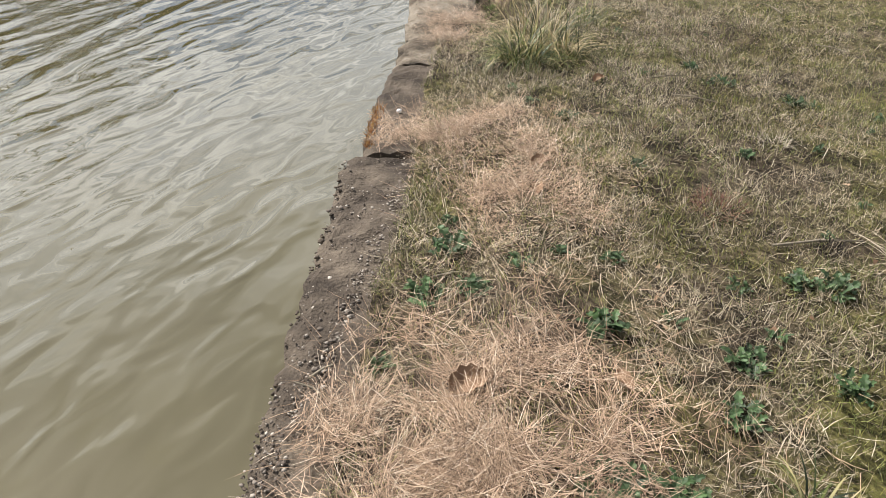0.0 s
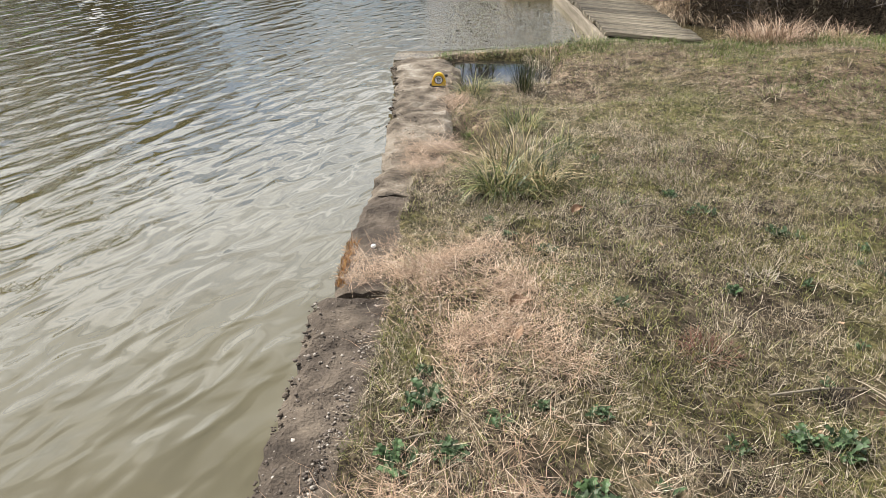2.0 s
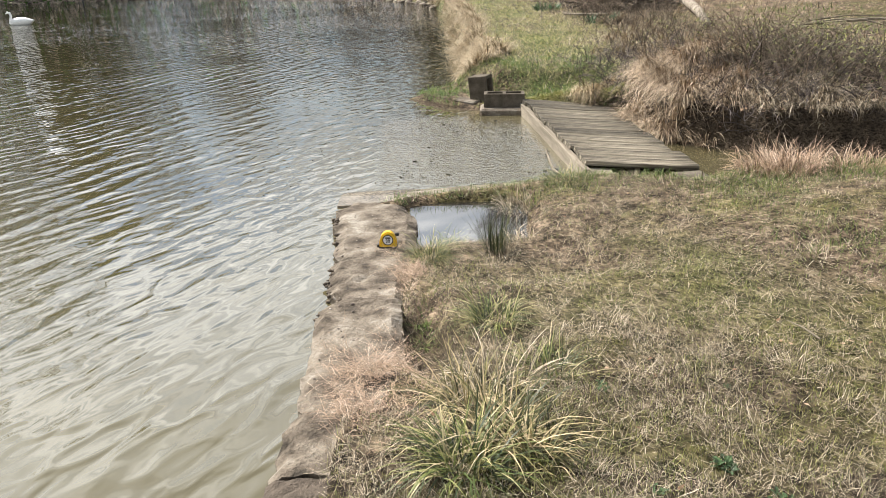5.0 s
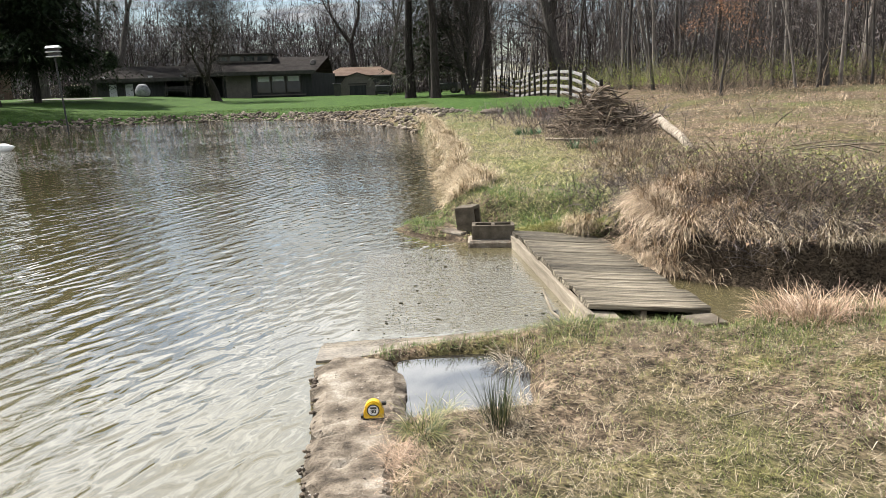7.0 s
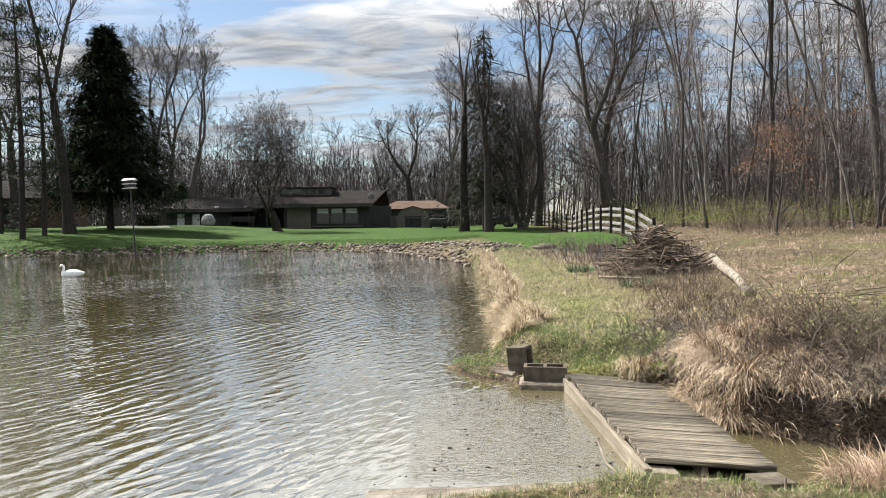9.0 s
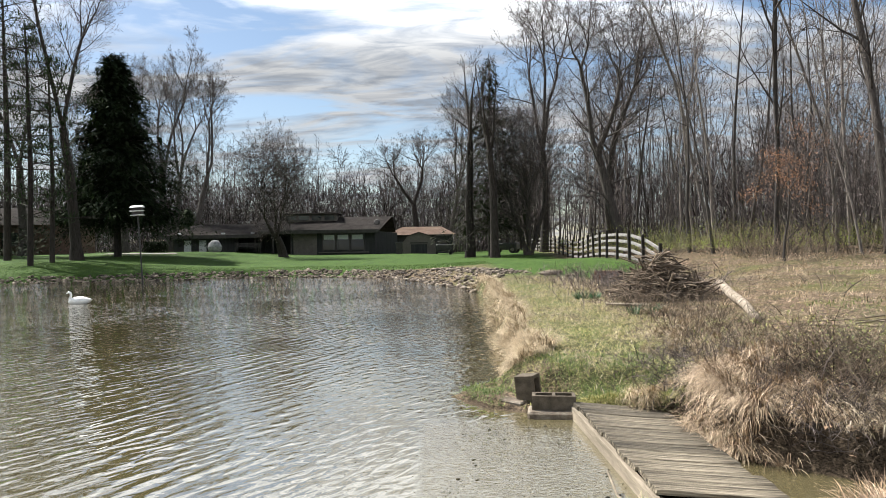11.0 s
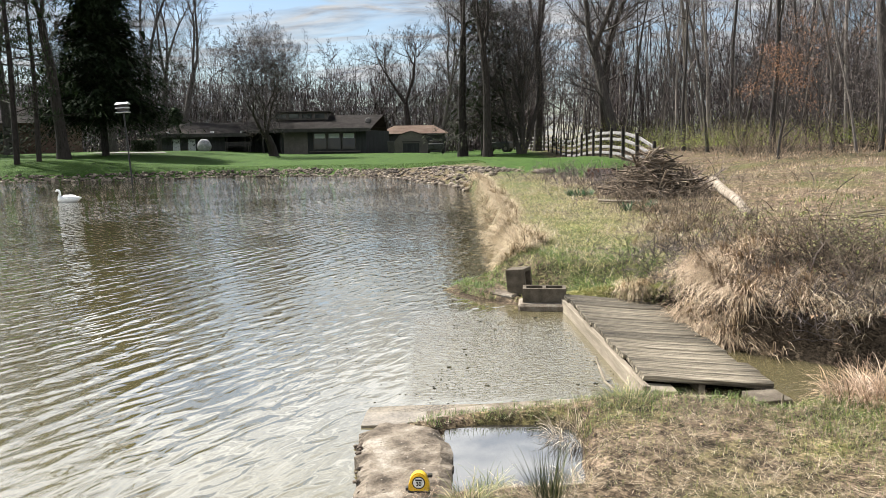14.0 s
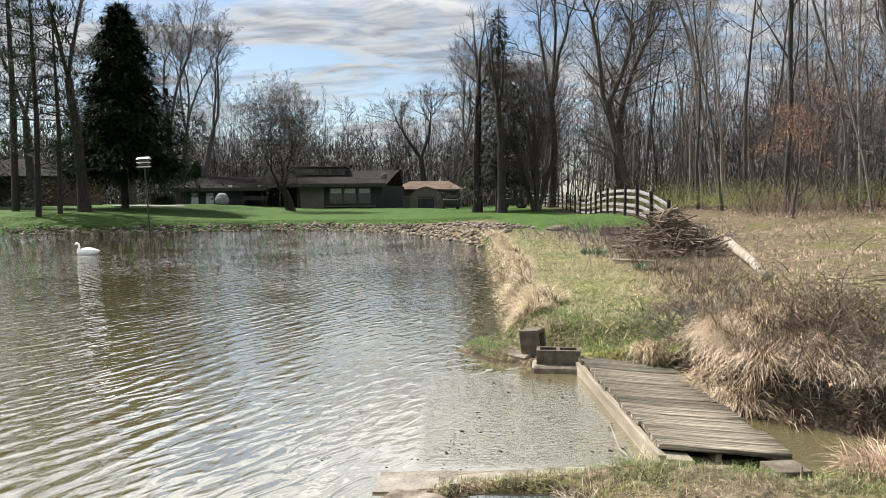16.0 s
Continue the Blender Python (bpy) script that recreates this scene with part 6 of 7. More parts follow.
# the turf beside the path, seen from close by: a fine mat of short bits
near = lambda x, y: off_wall(x, y) * (1 - 0.6 * straw_zone(x, y)) * smooth(6.0, 4.0, x + 0.8 * y)
mat = scatter(190000, -0.25, 1.75, 1.3, 4.7, lambda x, y: near(x, y) * worn(x, y) * np.clip(0.62 + 0.5 * wave(x, y, 17, 2.0) + 0.4 * wave(x, y, 41, 5.0), 0.06, 1))
stuff("turf_mat", mat, M_HAY, (0.014, 0.045), (0.0006, 0.0014), (0.25, 1.6), (-0.2, 0.5), "fine mat of short faded grass", 1)
mossy = scatter(170000, -0.25, 1.75, 1.3, 4.7, lambda x, y: near(x, y) * np.clip(0.25 + 1.0 * wave(x, y, 3.3, 5.0) + 0.5 * wave(x, y, 23, 1.0), 0.03, 1))
stuff("moss_mat", mossy, M_MOSS, (0.007, 0.022), (0.0008, 0.0018), (0.1, 1.5), (0, 0), "olive moss between the dead grass", 1)

# far bank: mown strip, overhanging dead grass at the water's edge, and the spit
strip = scatter(115000, 1.0, 5.2, 9.0, 31.0, lambda x, y: smooth(3.6 + 0.03 * y, 2.4 + 0.03 * y, x) * smooth(34, 12, y))
stuff("bank_grass", strip, M_BANK, (0.03, 0.085), (0.004, 0.008), (0.6, 1.55), (0, 0.7), "yellow-green grass on the mown bank", 1)
crest = scatter(60000, 1.3, 5.0, 4.3, 6.9, lambda x, y: np.where(y < stream_line(x), 1.0, 0.0) * smooth(1.4, 2.4, x + 0.4 * (y - 5.5)) * np.clip(0.35 + 0.8 * wave(x, y, 2.2, 9.0), 0, 1))
stuff("crest_grass", crest, M_LAWN, (0.015, 0.05), (0.0014, 0.003), (0.1, 1.3), (0, 0.4), "fresh green grass on the rise of the bank", 1)
greens = scatter(26000, 5.0, 16.0, 11.0, 27.0, lambda x, y: np.clip(0.9 * wave(x, y, 0.7, 4.0) - 0.1 + 0.9 * np.exp(-(((x - 7.2) / 1.8) ** 2 + ((y - 12.8) / 1.8) ** 2)), 0, 1))
stuff("field_green", greens, M_LAWN, (0.05, 0.12), (0.006, 0.012), (0.3, 1.4), (0, 0.5), "patches of new green grass in the field", 1)
strip2 = scatter(46000, 1.0, 5.0, 9.0, 31.0, lambda x, y: smooth(4.0 + 0.03 * y, 2.6 + 0.03 * y, x) * np.clip(0.4 + 0.8 * wave(x, y, 1.3, 6), 0.1, 1) * smooth(34, 12, y))
stuff("bank_thatch", strip2, M_HAY, (0.07, 0.18), (0.004, 0.009), (0.7, 1.55), (0, 0.5), "straw-coloured dead grass on the mown bank", 1)
nc = 46
cy = 11.1 + 18 * np.linspace(0, 1, nc) ** 1.3
cx = np.interp(cy, [10.9, 11.2, 11.8, 14.1, 17.4, 23.4, 29.6], [0.5, 1.0, 1.17, 1.19, 1.34, 1.62, 1.5]) + rng.uniform(0.05, 0.38, nc)
own = rng.integers(0, nc, 15000)
n = len(own)
ring = rng.uniform(0, 6.283, n)
far_out = 0.11 * np.sqrt(rng.random(n))
over = np.stack([cx[own] + far_out * np.cos(ring), cy[own] + far_out * np.sin(ring), np.zeros(n)], 1)
over[:, 2] = np.maximum(ground_z(over[:, 0], over[:, 1]), 0.05) + 0.01
heading = np.where(rng.random(n) < 0.55, ring, math.pi + 0.5 * np.sin(own * 1.9)) + rng.normal(0, 0.5, n)
me = blades("overhanging_grass", over, heading, rng.uniform(0.0, 0.9, n), rng.uniform(1.2, 2.6, n), rng.uniform(0.14, 0.36, n) * (0.7 + 0.5 * np.abs(np.sin(own * 2.7))), rng.uniform(0.004, 0.009, n), M_GOLD, 3)
link("overhanging_grass", me, label="tan dead grass hanging over the water's edge", kind="stuff", category="grass")
spit = scatter(20000, 0.25, 2.5, 9.3, 11.3, lambda x, y: np.where((x > 0.84) & (x < 1.6) & (y < 10.3 - 0.7 * (x - 0.84)), 0.05, 1.0) * np.clip(0.5 + 0.7 * wave(x, y, 4, 3), 0.15, 1))
stuff("spit_grass", spit, M_LAWN, (0.03, 0.085), (0.003, 0.006), (0.3, 1.45), (0, 0.9), "short green grass on the muddy spit", 2)
field = scatter(80000, 3.2, 26.0, 8.6, 33.0, lambda x, y: smooth(0.9, 0.3, (x - 4) / (y + 0.5)) * smooth(34, 14, y))
stuff("field_grass", field, M_FIELD, (0.04, 0.11), (0.005, 0.012), (1.0, 1.55), (0, 0.5), "pale dead grass across the rough field", 1)
tuft_at = scatter(2600, 3.6, 22.0, 9.5, 33.0, lambda x, y: smooth(0.9, 0.3, (x - 4) / (y + 0.5)) * np.clip(0.45 + 0.6 * wave(x, y, 0.9, 6.0), 0.05, 1))
own = np.repeat(np.arange(len(tuft_at)), 15)
tuft_base = tuft_at[own] + np.stack([rng.normal(0, 0.06, len(own)), rng.normal(0, 0.06, len(own)), np.zeros(len(own))], 1)
stuff("field_tufts", tuft_base, M_TAWNY, (0.07, 0.22), (0.004, 0.010), (0.2, 1.3), (0.2, 1.3), "clumps of longer dead grass across the rough field", 2)
edge_lawn = scatter(30000, -24, 3, 39.0, 47.0, lambda x, y: lawn_zone(x, y))
stuff("lawn_grass", edge_lawn, M_MOWN, (0.05, 0.09), (0.012, 0.022), (0.2, 1.2), (0, 0.5), "mown green lawn beyond the stones", 1)

u = rng.random(4200)
edge_x = 1.5 + 0.95 * u + rng.normal(0, 0.03, 4200)
edge_y = 9.76 - 0.34 * u + rng.uniform(0.0, 0.28, 4200)
edge_p = np.stack([edge_x, edge_y, np.maximum(ground_z(edge_x, edge_y), 0.03)], 1)
link("bank_edge_grass", blades("bank_edge_grass", edge_p, -1.57 + rng.normal(0, 0.8, 4200), rng.uniform(0.6, 1.5, 4200), rng.uniform(0.3, 1.2, 4200), rng.uniform(0.04, 0.11, 4200), rng.uniform(0.004, 0.008, 4200), M_BANK, 3), label="green and straw grass hanging over the bank behind the footbridge", kind="stuff", category="grass")

# ---- tussocks and brambles beside the stream ----


def tussock(cx, cy, rx, ry, n, length, mat, fall, name="dead_grass_tussock", label="shaggy mound of long tan dead grass over the stream bank", width=(0.003, 0.007)):
    clumps = 5 + n // 160
    own = rng.integers(0, clumps, n)
    ca, cq = rng.uniform(0, 6.283, clumps), np.sqrt(rng.random(clumps))
    x, y = cx + rx * cq[own] * np.cos(ca[own]) + rng.normal(0, 0.035, n), cy + ry * cq[own] * np.sin(ca[own]) + rng.normal(0, 0.035, n)
    b = np.stack([x, y, np.maximum(ground_z(x, y), 0.0) + 0.01], 1)
    way = fall + rng.normal(0, 0.45, clumps)
    h = way[own] + rng.normal(0, 0.4, n)
    me = blades(name, b - np.array([cx, cy, 0]), h, rng.uniform(0.1, 0.9, n), rng.uniform(1.2, 2.5, n), rng.uniform(*length, n), rng.uniform(*width, n), mat, 4)
    return link(name, me, None, Matrix.Translation((cx, cy, 0)), label, "stuff", "grass tussock", "stream-side tussocks")


tussock(2.95, 9.35, 0.50, 0.40, 1900, (0.14, 0.44), M_TAWNY, -2.0)
tussock(2.55, 9.15, 0.30, 0.40, 2200, (0.2, 0.42), M_TAWNY, -2.2)
tussock(2.45, 8.65, 0.16, 0.36, 1500, (0.18, 0.38), M_TAWNY, -2.3)
tussock(2.72, 8.35, 0.34, 0.22, 1700, (0.2, 0.42), M_TAWNY, -1.9)
tussock(3.25, 8.15, 0.40, 0.28, 1300, (0.16, 0.34), M_HAY, -1.8)
tussock(2.25, 9.75, 0.35, 0.22, 1000, (0.10, 0.26), M_GOLD, -1.9, label="flattened golden grass at the footbridge's far end")
for tx, ty in ((3.3, 10.9), (3.9, 11.8), (2.9, 11.4), (3.4, 12.7), (4.3, 10.6), (4.1, 13.6), (3.1, 9.9), (3.7, 14.8)):
    tussock(tx, ty, 0.42, 0.4, 700, (0.14, 0.34), M_FIELD, -1.6 + 0.5 * math.sin(tx * 9), label="low flattened mound of straw-coloured dead grass", width=(0.004, 0.008))


for k, (tx, ty) in enumerate(((2.46, 8.32), (2.62, 8.12), (2.86, 7.95), (3.12, 7.82), (3.42, 7.74), (3.75, 7.62), (4.1, 7.46))):
    tussock(tx, ty + 0.05 * math.sin(k * 4.0), 0.20, 0.10 + 0.05 * math.sin(k * 2.3), 230 + 60 * (k % 3), (0.09, 0.22 + 0.05 * (k % 2)), M_TAWNY if k < 3 else M_HAY, -1.75 + 0.5 * math.sin(k * 1.9), label="fringe of dead grass hanging over the cut stream bank", width=(0.003, 0.006))


def brambles(n, spots, height, mat, name, label, bend=0.5, rad=(0.0022, 0.0055)):
    r = random.Random(n)
    paths = []
    for _ in range(n):
        cx, cy, sx, sy = spots[r.randrange(len(spots))]
        x, y = r.gauss(cx, sx), r.gauss(cy, sy)
        z = float(ground_z(np.array([x]), np.array([y]))[0])
        if z < 0.04:
            continue
        p = Vector((x, y, z - 0.02))
        way = Vector((r.gauss(0, bend), r.gauss(0, bend), 1)).normalized()
        ln = r.uniform(*height)
        pts, q = [p.copy()], r.uniform(*rad)
        for i in range(4):
            way = (way + Vector((r.gauss(0, 0.22), r.gauss(0, 0.22), -0.16 * bend - r.random() * 0.12))).normalized()
            p = p + way * ln / 4
            pts.append(p.copy())
        paths.append((pts, [q, q * 0.9, q * 0.75, q * 0.55, q * 0.3]))
        for _k in range(2):
            s = pts[r.randrange(1, 4)]
            w2 = Vector((r.gauss(0, 1), r.gauss(0, 1), r.uniform(0.1, 1))).normalized()
            paths.append(([s, s + w2 * ln * 0.16, s + w2 * ln * 0.3 + Vector((0, 0, 0.02))], [q * 0.6, q * 0.45, q * 0.25]))
    return link(name, tubes(name, paths, mat, 3, False), label=label, kind="stuff", category="brush")


brambles(1150, [(3.6, 8.9, 0.32, 0.4), (3.9, 9.5, 0.45, 0.5), (4.0, 8.5, 0.5, 0.4)], (0.25, 0.62), M_TWIG, "bramble_thicket", "tangled brown bramble stems on the stream bank", 0.8)
brambles(640, [(3.9, 16.5, 0.4, 0.8), (3.8, 12.2, 0.3, 0.7), (4.0, 13.5, 0.4, 1.1), (4.3, 15.5, 0.45, 1.2), (4.0, 18.5, 0.6, 2.0), (3.9, 10.4, 0.5, 0.8)], (0.2, 0.5), M_TWIG, "dead_stalks", "thin dead brown weed stalks beyond the footbridge", 0.35, (0.003, 0.007))
brambles(480, [(4.6, 20.5, 0.8, 2.2), (5.6, 21.5, 1.0, 1.8), (4.6, 24, 1.0, 1.8)], (0.3, 0.75), M_TWIG_DARK, "dead_stalks", "dark dead stalks in front of the fence", 0.3, (0.004, 0.009))
brambles(950, [(3.4, 8.0, 0.4, 0.15), (2.9, 8.1, 0.3, 0.15), (4.2, 7.6, 0.4, 0.15), (3.2, 8.3, 0.4, 0.2), (2.8, 8.5, 0.25, 0.2)], (0.15, 0.45), M_TWIG_DARK, "bank_stems", "short dead stems on the cut stream bank", 1.2, (0.002, 0.004))
brambles(650, [(4.3, 9.6, 0.4, 0.5), (4.7, 8.7, 0.5, 0.4)], (0.25, 0.6), M_TWIG_DARK, "bramble_thicket", "tangled dark bramble stems beside the field", 0.9)
brambles(260, [(2.85, 9.25, 0.35, 0.35), (2.6, 8.9, 0.25, 0.3), (3.2, 8.7, 0.3, 0.3)], (0.2, 0.5), M_TWIG, "bramble_thicket", "brown bramble stems arching over the tussocks", 0.9)
brambles(380, [(2.65, 10.3, 0.3, 0.3), (3.05, 10.9, 0.35, 0.4), (2.5, 9.75, 0.2, 0.2)], (0.18, 0.45), M_TWIG_DARK, "bramble_thicket", "dark tangled stems rising from matted grass", 0.8)
brambles(900, [(13.6, 33, 0.8, 2.5), (14.6, 44, 1.2, 5), (18.5, 31.5, 2.5, 1.2), (23, 32, 2.5, 1.5)], (0.6, 1.9), M_TWIG, "undergrowth", "thin leafless undergrowth at the wood's edge", 0.3, (0.006, 0.013))

n = 5200
pick = rng.integers(0, 5, n)
lx = np.array([3.6, 3.9, 4.0, 4.4, 3.3])[pick] + rng.normal(0, 0.38, n)
ly = np.array([8.9, 9.6, 8.5, 9.0, 10.3])[pick] + rng.normal(0, 0.4, n)
lz = ground_z(lx, ly) + 0.02 + 0.42 * rng.random(n) ** 1.4
ok = ground_z(lx, ly) > 0.06
n = int(ok.sum())
link("bramble_leaves", blades("bramble_leaves", np.stack([lx, ly, lz], 1)[ok], rng.uniform(0, 6.28, n), rng.uniform(0.5, 2.0, n), rng.uniform(0, 0.8, n), rng.uniform(0.015, 0.04, n), rng.uniform(0.008, 0.018, n), M_GRASS, 1), label="small olive leaves among the brambles", kind="stuff", category="leaves")

# brush pile and the pale log
pr = random.Random(9)
sticks = []
for _ in range(520):
    a, q = pr.uniform(0, 6.283), math.sqrt(pr.random())
    x, y = 0.85 * q * math.cos(a), 0.75 * q * math.sin(a)
    h = 0.85 * (1 - q ** 1.6) * pr.uniform(0.3, 1.0)
    d = Vector((pr.gauss(0, 1), pr.gauss(0, 1), pr.gauss(0, 0.35) - 0.25 * q)).normalized()
    ln = pr.uniform(0.35, 1.0)
    c = Vector((x, y, h + 0.05))
    w = pr.uniform(0.006, 0.02)
    sticks.append(([c - d * ln / 2, c + Vector((pr.gauss(0, 0.02), pr.gauss(0, 0.02), 0.02)), c + d * ln / 2], [w, w * 0.8, w * 0.4]))
for _ in range(90):
    a, q = pr.uniform(0, 6.283), math.sqrt(pr.random())
    d = Vector((math.cos(a) + pr.gauss(0, 0.4), math.sin(a) + pr.gauss(0, 0.4), pr.uniform(-0.35, 0.55))).normalized()
    c = Vector((0.6 * q * math.cos(a), 0.5 * q * math.sin(a), 0.75 * (1 - q ** 1.6) + 0.12))
    ln, w = pr.uniform(0.5, 1.3), pr.uniform(0.004, 0.009)
    sticks.append(([c - d * ln * 0.4, c + Vector((0, 0, 0.04)), c + d * ln * 0.6], [w, w * 0.8, w * 0.4]))
pile = thing("brush_pile", pose(4.65, 17.6, on_ground(4.65, 17.6)), "heaped pile of grey-brown cut sticks", "brush pile")
for s in sticks[:140]:
    part("stick", tubes("stick", [s], M_TWIG, 4, False), None, pile)
part("stick_rest", tubes("stick_rest", sticks[140:], M_TWIG, 4, False), None, pile, kind="stuff")
a, b = Vector((4.62, 13.26, on_ground(4.62, 13.26) + 0.08)), Vector((6.1, 18.5, on_ground(6.1, 18.5) + 0.16))
link("log", tubes("log", [([a.lerp(b, -0.004), a, a.lerp(b, 0.3) + Vector((0.03, 0, 0.02)), a.lerp(b, 0.65), b, b.lerp(a, -0.004)], [0.004, 0.062, 0.072, 0.086, 0.092, 0.004])], M_LOG, 12), None, None, "pale barkless fallen log beside the brush pile", "", "log")
for i in range(7):
    p = Vector((4.7 + 0.25 * i, 12.2 + 0.3 * math.sin(i * 2.0), on_ground(4.7 + 0.25 * i, 12.3) + 0.12))
    w = Vector((0.9, pr.gauss(-0.2, 0.4), pr.gauss(0, 0.12)))
    br = [([p, p + w * 0.6, p + w * 1.2 + Vector((0, 0, -0.06))], [0.011, 0.008, 0.004])]
    link("fallen_branch", tubes("fallen_branch", br, M_BEAM, 5), None, None, "pale fallen branch lying in the field", "", "branch", "fallen branches")

old_plank = thing("old_plank", pose(3.65, 16.4, on_ground(3.65, 16.4) + 0.03, 3, 2, -6), "grey weathered plank lying among dead weeds", "plank")
part("board", plank(0.8, 0.13, 0.035, 77), M_BEAM, old_plank, "", pose(-0.4, 0, 0))
stack = thing("log_stack", pose(5.6, 26.2, on_ground(5.6, 26.2)), "small stack of reddish split logs near the fence", "log stack")
for k in range(9):
    row, col = divmod(k, 4)
    split = prism([(-0.07, -0.05), (0.07, -0.05), (0.05, 0.05), (-0.03, 0.06)], -0.4 + 0.05 * math.sin(k * 3), 0.4 + 0.05 * math.sin(k * 5), "x")
    part("split_log", split, M_REDLOG, stack, "", pose(0.06 * math.sin(k * 2), 0.15 * col + 0.07 * row, 0.06 + 0.11 * row, 20 * math.sin(k), 0, 5 * math.sin(k * 4)))


def spring_leaves(x, y, n, size):
    a, q = rng.uniform(0, 6.283, n), np.sqrt(rng.random(n)) * size
    p = np.stack([q * np.cos(a), q * np.sin(a), np.full(n, -0.01)], 1)
    me = blades("leaf_clump", p, a + rng.normal(0, 0.6, n), rng.uniform(0.0, 0.6, n), rng.uniform(0.1, 0.7, n), rng.uniform(0.10, 0.22, n), rng.uniform(0.012, 0.02, n), M_BULB, 3)
    return link("leaf_clump", me, None, pose(x, y, on_ground(x, y)), "blue-green strap-shaped spring leaves in dead grass", "", "plant", "spring leaf clumps")


for x, y, n, size in ((3.35, 18.6, 150, 0.28), (3.45, 15.2, 60, 0.10), (3.75, 15.1, 60, 0.10)):
    spring_leaves(x, y, n, size)

# budding shrubs at the wood's edge
for i, (x, y, s) in enumerate(((13.2, 45, 1.6), (13.6, 51, 1.7), (14.2, 39, 1.3), (15.0, 35.5, 1.3), (19.5, 33.5, 1.2), (13.4, 58, 1.8), (22.0, 35, 0.9), (16.8, 36.5, 1.1))):
    n = 4200
    p = rng.normal(0, 1, (n, 3)) * np.array([1.6, 1.2, 0.36]) * s
    p[:, 2] = np.abs(p[:, 2]) * 1.1 + 0.25
    t = thing("budding_shrub", pose(x, y, on_ground(x, y) - 0.05), "budding yellow-green shrub at the wood's edge", "shrub", "budding shrubs")
    stems = []
    for _ in range(26):
        e = p[pr.randrange(n)]
        stems.append(([Vector((e[0] * 0.3, e[1] * 0.3, 0)), Vector((e[0] * 0.7, e[1] * 0.7, e[2] * 0.7)), Vector(e)], [0.014, 0.01, 0.004]))
    part("stem_work", tubes("stem_work", stems, M_TWIG, 3, False), None, t, kind="stuff")
    part("foliage", blades("foliage", p, rng.uniform(0, 6.28, n), rng.uniform(0.3, 1.8, n), rng.uniform(0, 0.6, n), rng.uniform(0.04, 0.08, n), rng.uniform(0.02, 0.04, n), M_BUD, 1), None, t, "small yellow-green leaves", kind="stuff")

# young beech trees that keep their brown leaves


def beech(x, y, h, seed, low):
    m = tree_meshes(seed, h * 0.6, 0.05, SCRUB, 1, M_BARK, None, 0.2)
    t = bare_tree(m, pose(x, y, on_ground(x, y) - 0.05), "young tree still holding coppery dead leaves", "leaf-holding saplings", "beech_sapling")
    n = 2200
    p = np.concatenate([rng.normal(c, (0.30, 0.30, 0.16), (n // 20, 3)) for c in rng.normal(0, 1, (20, 3)) * np.array([0.9, 0.9, 0.8]) + np.array([0, 0, h * low])])
    n = len(p)
    part("leaves", blades("leaves", p, rng.uniform(0, 6.28, n), rng.uniform(0.6, 2.2, n), rng.uniform(0, 0.8, n), rng.uniform(0.045, 0.09, n), rng.uniform(0.025, 0.05, n), M_BEECH, 1), None, t, "coppery dead leaves", kind="stuff")


beech(12.6, 29.6, 4.6, 51, 0.75)
beech(18.4, 29.8, 7.0, 52, 0.62)
beech(19.6, 30.6, 9.0, 53, 0.75)

# ---- sedge tufts on the near bank ----


def sedge(x, y, n, length, width, label, mat=M_SEDGE, spread=0.07, straight=False):
    a, q = rng.uniform(0, 6.283, n), np.sqrt(rng.random(n)) * spread
    b = np.stack([q * np.cos(a), q * np.sin(a), np.full(n, -0.005)], 1)
    lean = rng.uniform(0.0, 0.6, n) if straight else rng.uniform(0.1, 1.15, n)
    curl = rng.uniform(0.0, 0.4, n) if straight else rng.uniform(0.4, 2.4, n)
    me = blades("sedge_tuft", b, a + rng.normal(0, 0.5 if straight else 0.9, n), lean, curl, rng.uniform(length * 0.45, length, n), rng.uniform(width * 0.6, width, n), mat, 5)
    return link("sedge_tuft", me, None, pose(x, y, on_ground(x, y)), label, "", "grass tuft", "sedge tufts")


sedge(0.36, 3.96, 190, 0.27, 0.0052, "large green sedge tuft with arching blades", spread=0.075)
sedge(0.47, 4.08, 170, 0.29, 0.0050, "straw and green sedge tuft with arching blades", M_SEDGE_DRY, 0.085)
sedge(0.40, 4.28, 150, 0.27, 0.0045, "straw-coloured sedge tuft with arching blades", M_SEDGE_DRY, 0.085)
sedge(0.55, 3.99, 120, 0.20, 0.0042, "half-dead sedge tuft with arching blades", M_SEDGE_DRY, 0.07)
sedge(0.52, 4.38, 130, 0.22, 0.004, "bleached sedge tuft behind the green one", M_HAY, 0.09)
sedge(0.35, 5.72, 240, 0.20, 0.0036, "sedge tuft beside the wall's end", spread=0.07)
sedge(0.66, 5.75, 150, 0.29, 0.0028, "upright dark rush tuft at the pool's edge", M_RUSH, 0.05, True)
sedge(0.68, 5.70, 150, 0.13, 0.003, "faded straw at the foot of the rushes", M_HAY, 0.08)
sedge(0.46, 5.98, 150, 0.16, 0.003, "thin arching tuft at the pool's near edge", M_SEDGE, 0.07)
sedge(0.82, 5.98, 200, 0.15, 0.003, "faded tuft at the pool's near edge", M_HAY, 0.10)
sedge(0.55, 4.87, 220, 0.22, 0.0036, "straw-tipped sedge tuft on the bank", spread=0.08)
sedge(0.67, 4.45, 170, 0.18, 0.0036, "yellowing sedge tuft on the bank", spread=0.08)
sedge(0.08, 3.36, 90, 0.11, 0.0026, "small brown-green tuft in the straw", spread=0.035)
sedge(0.65, 1.85, 50, 0.13, 0.005, "broad-bladed yellow-green tuft on the bank", spread=0.025)
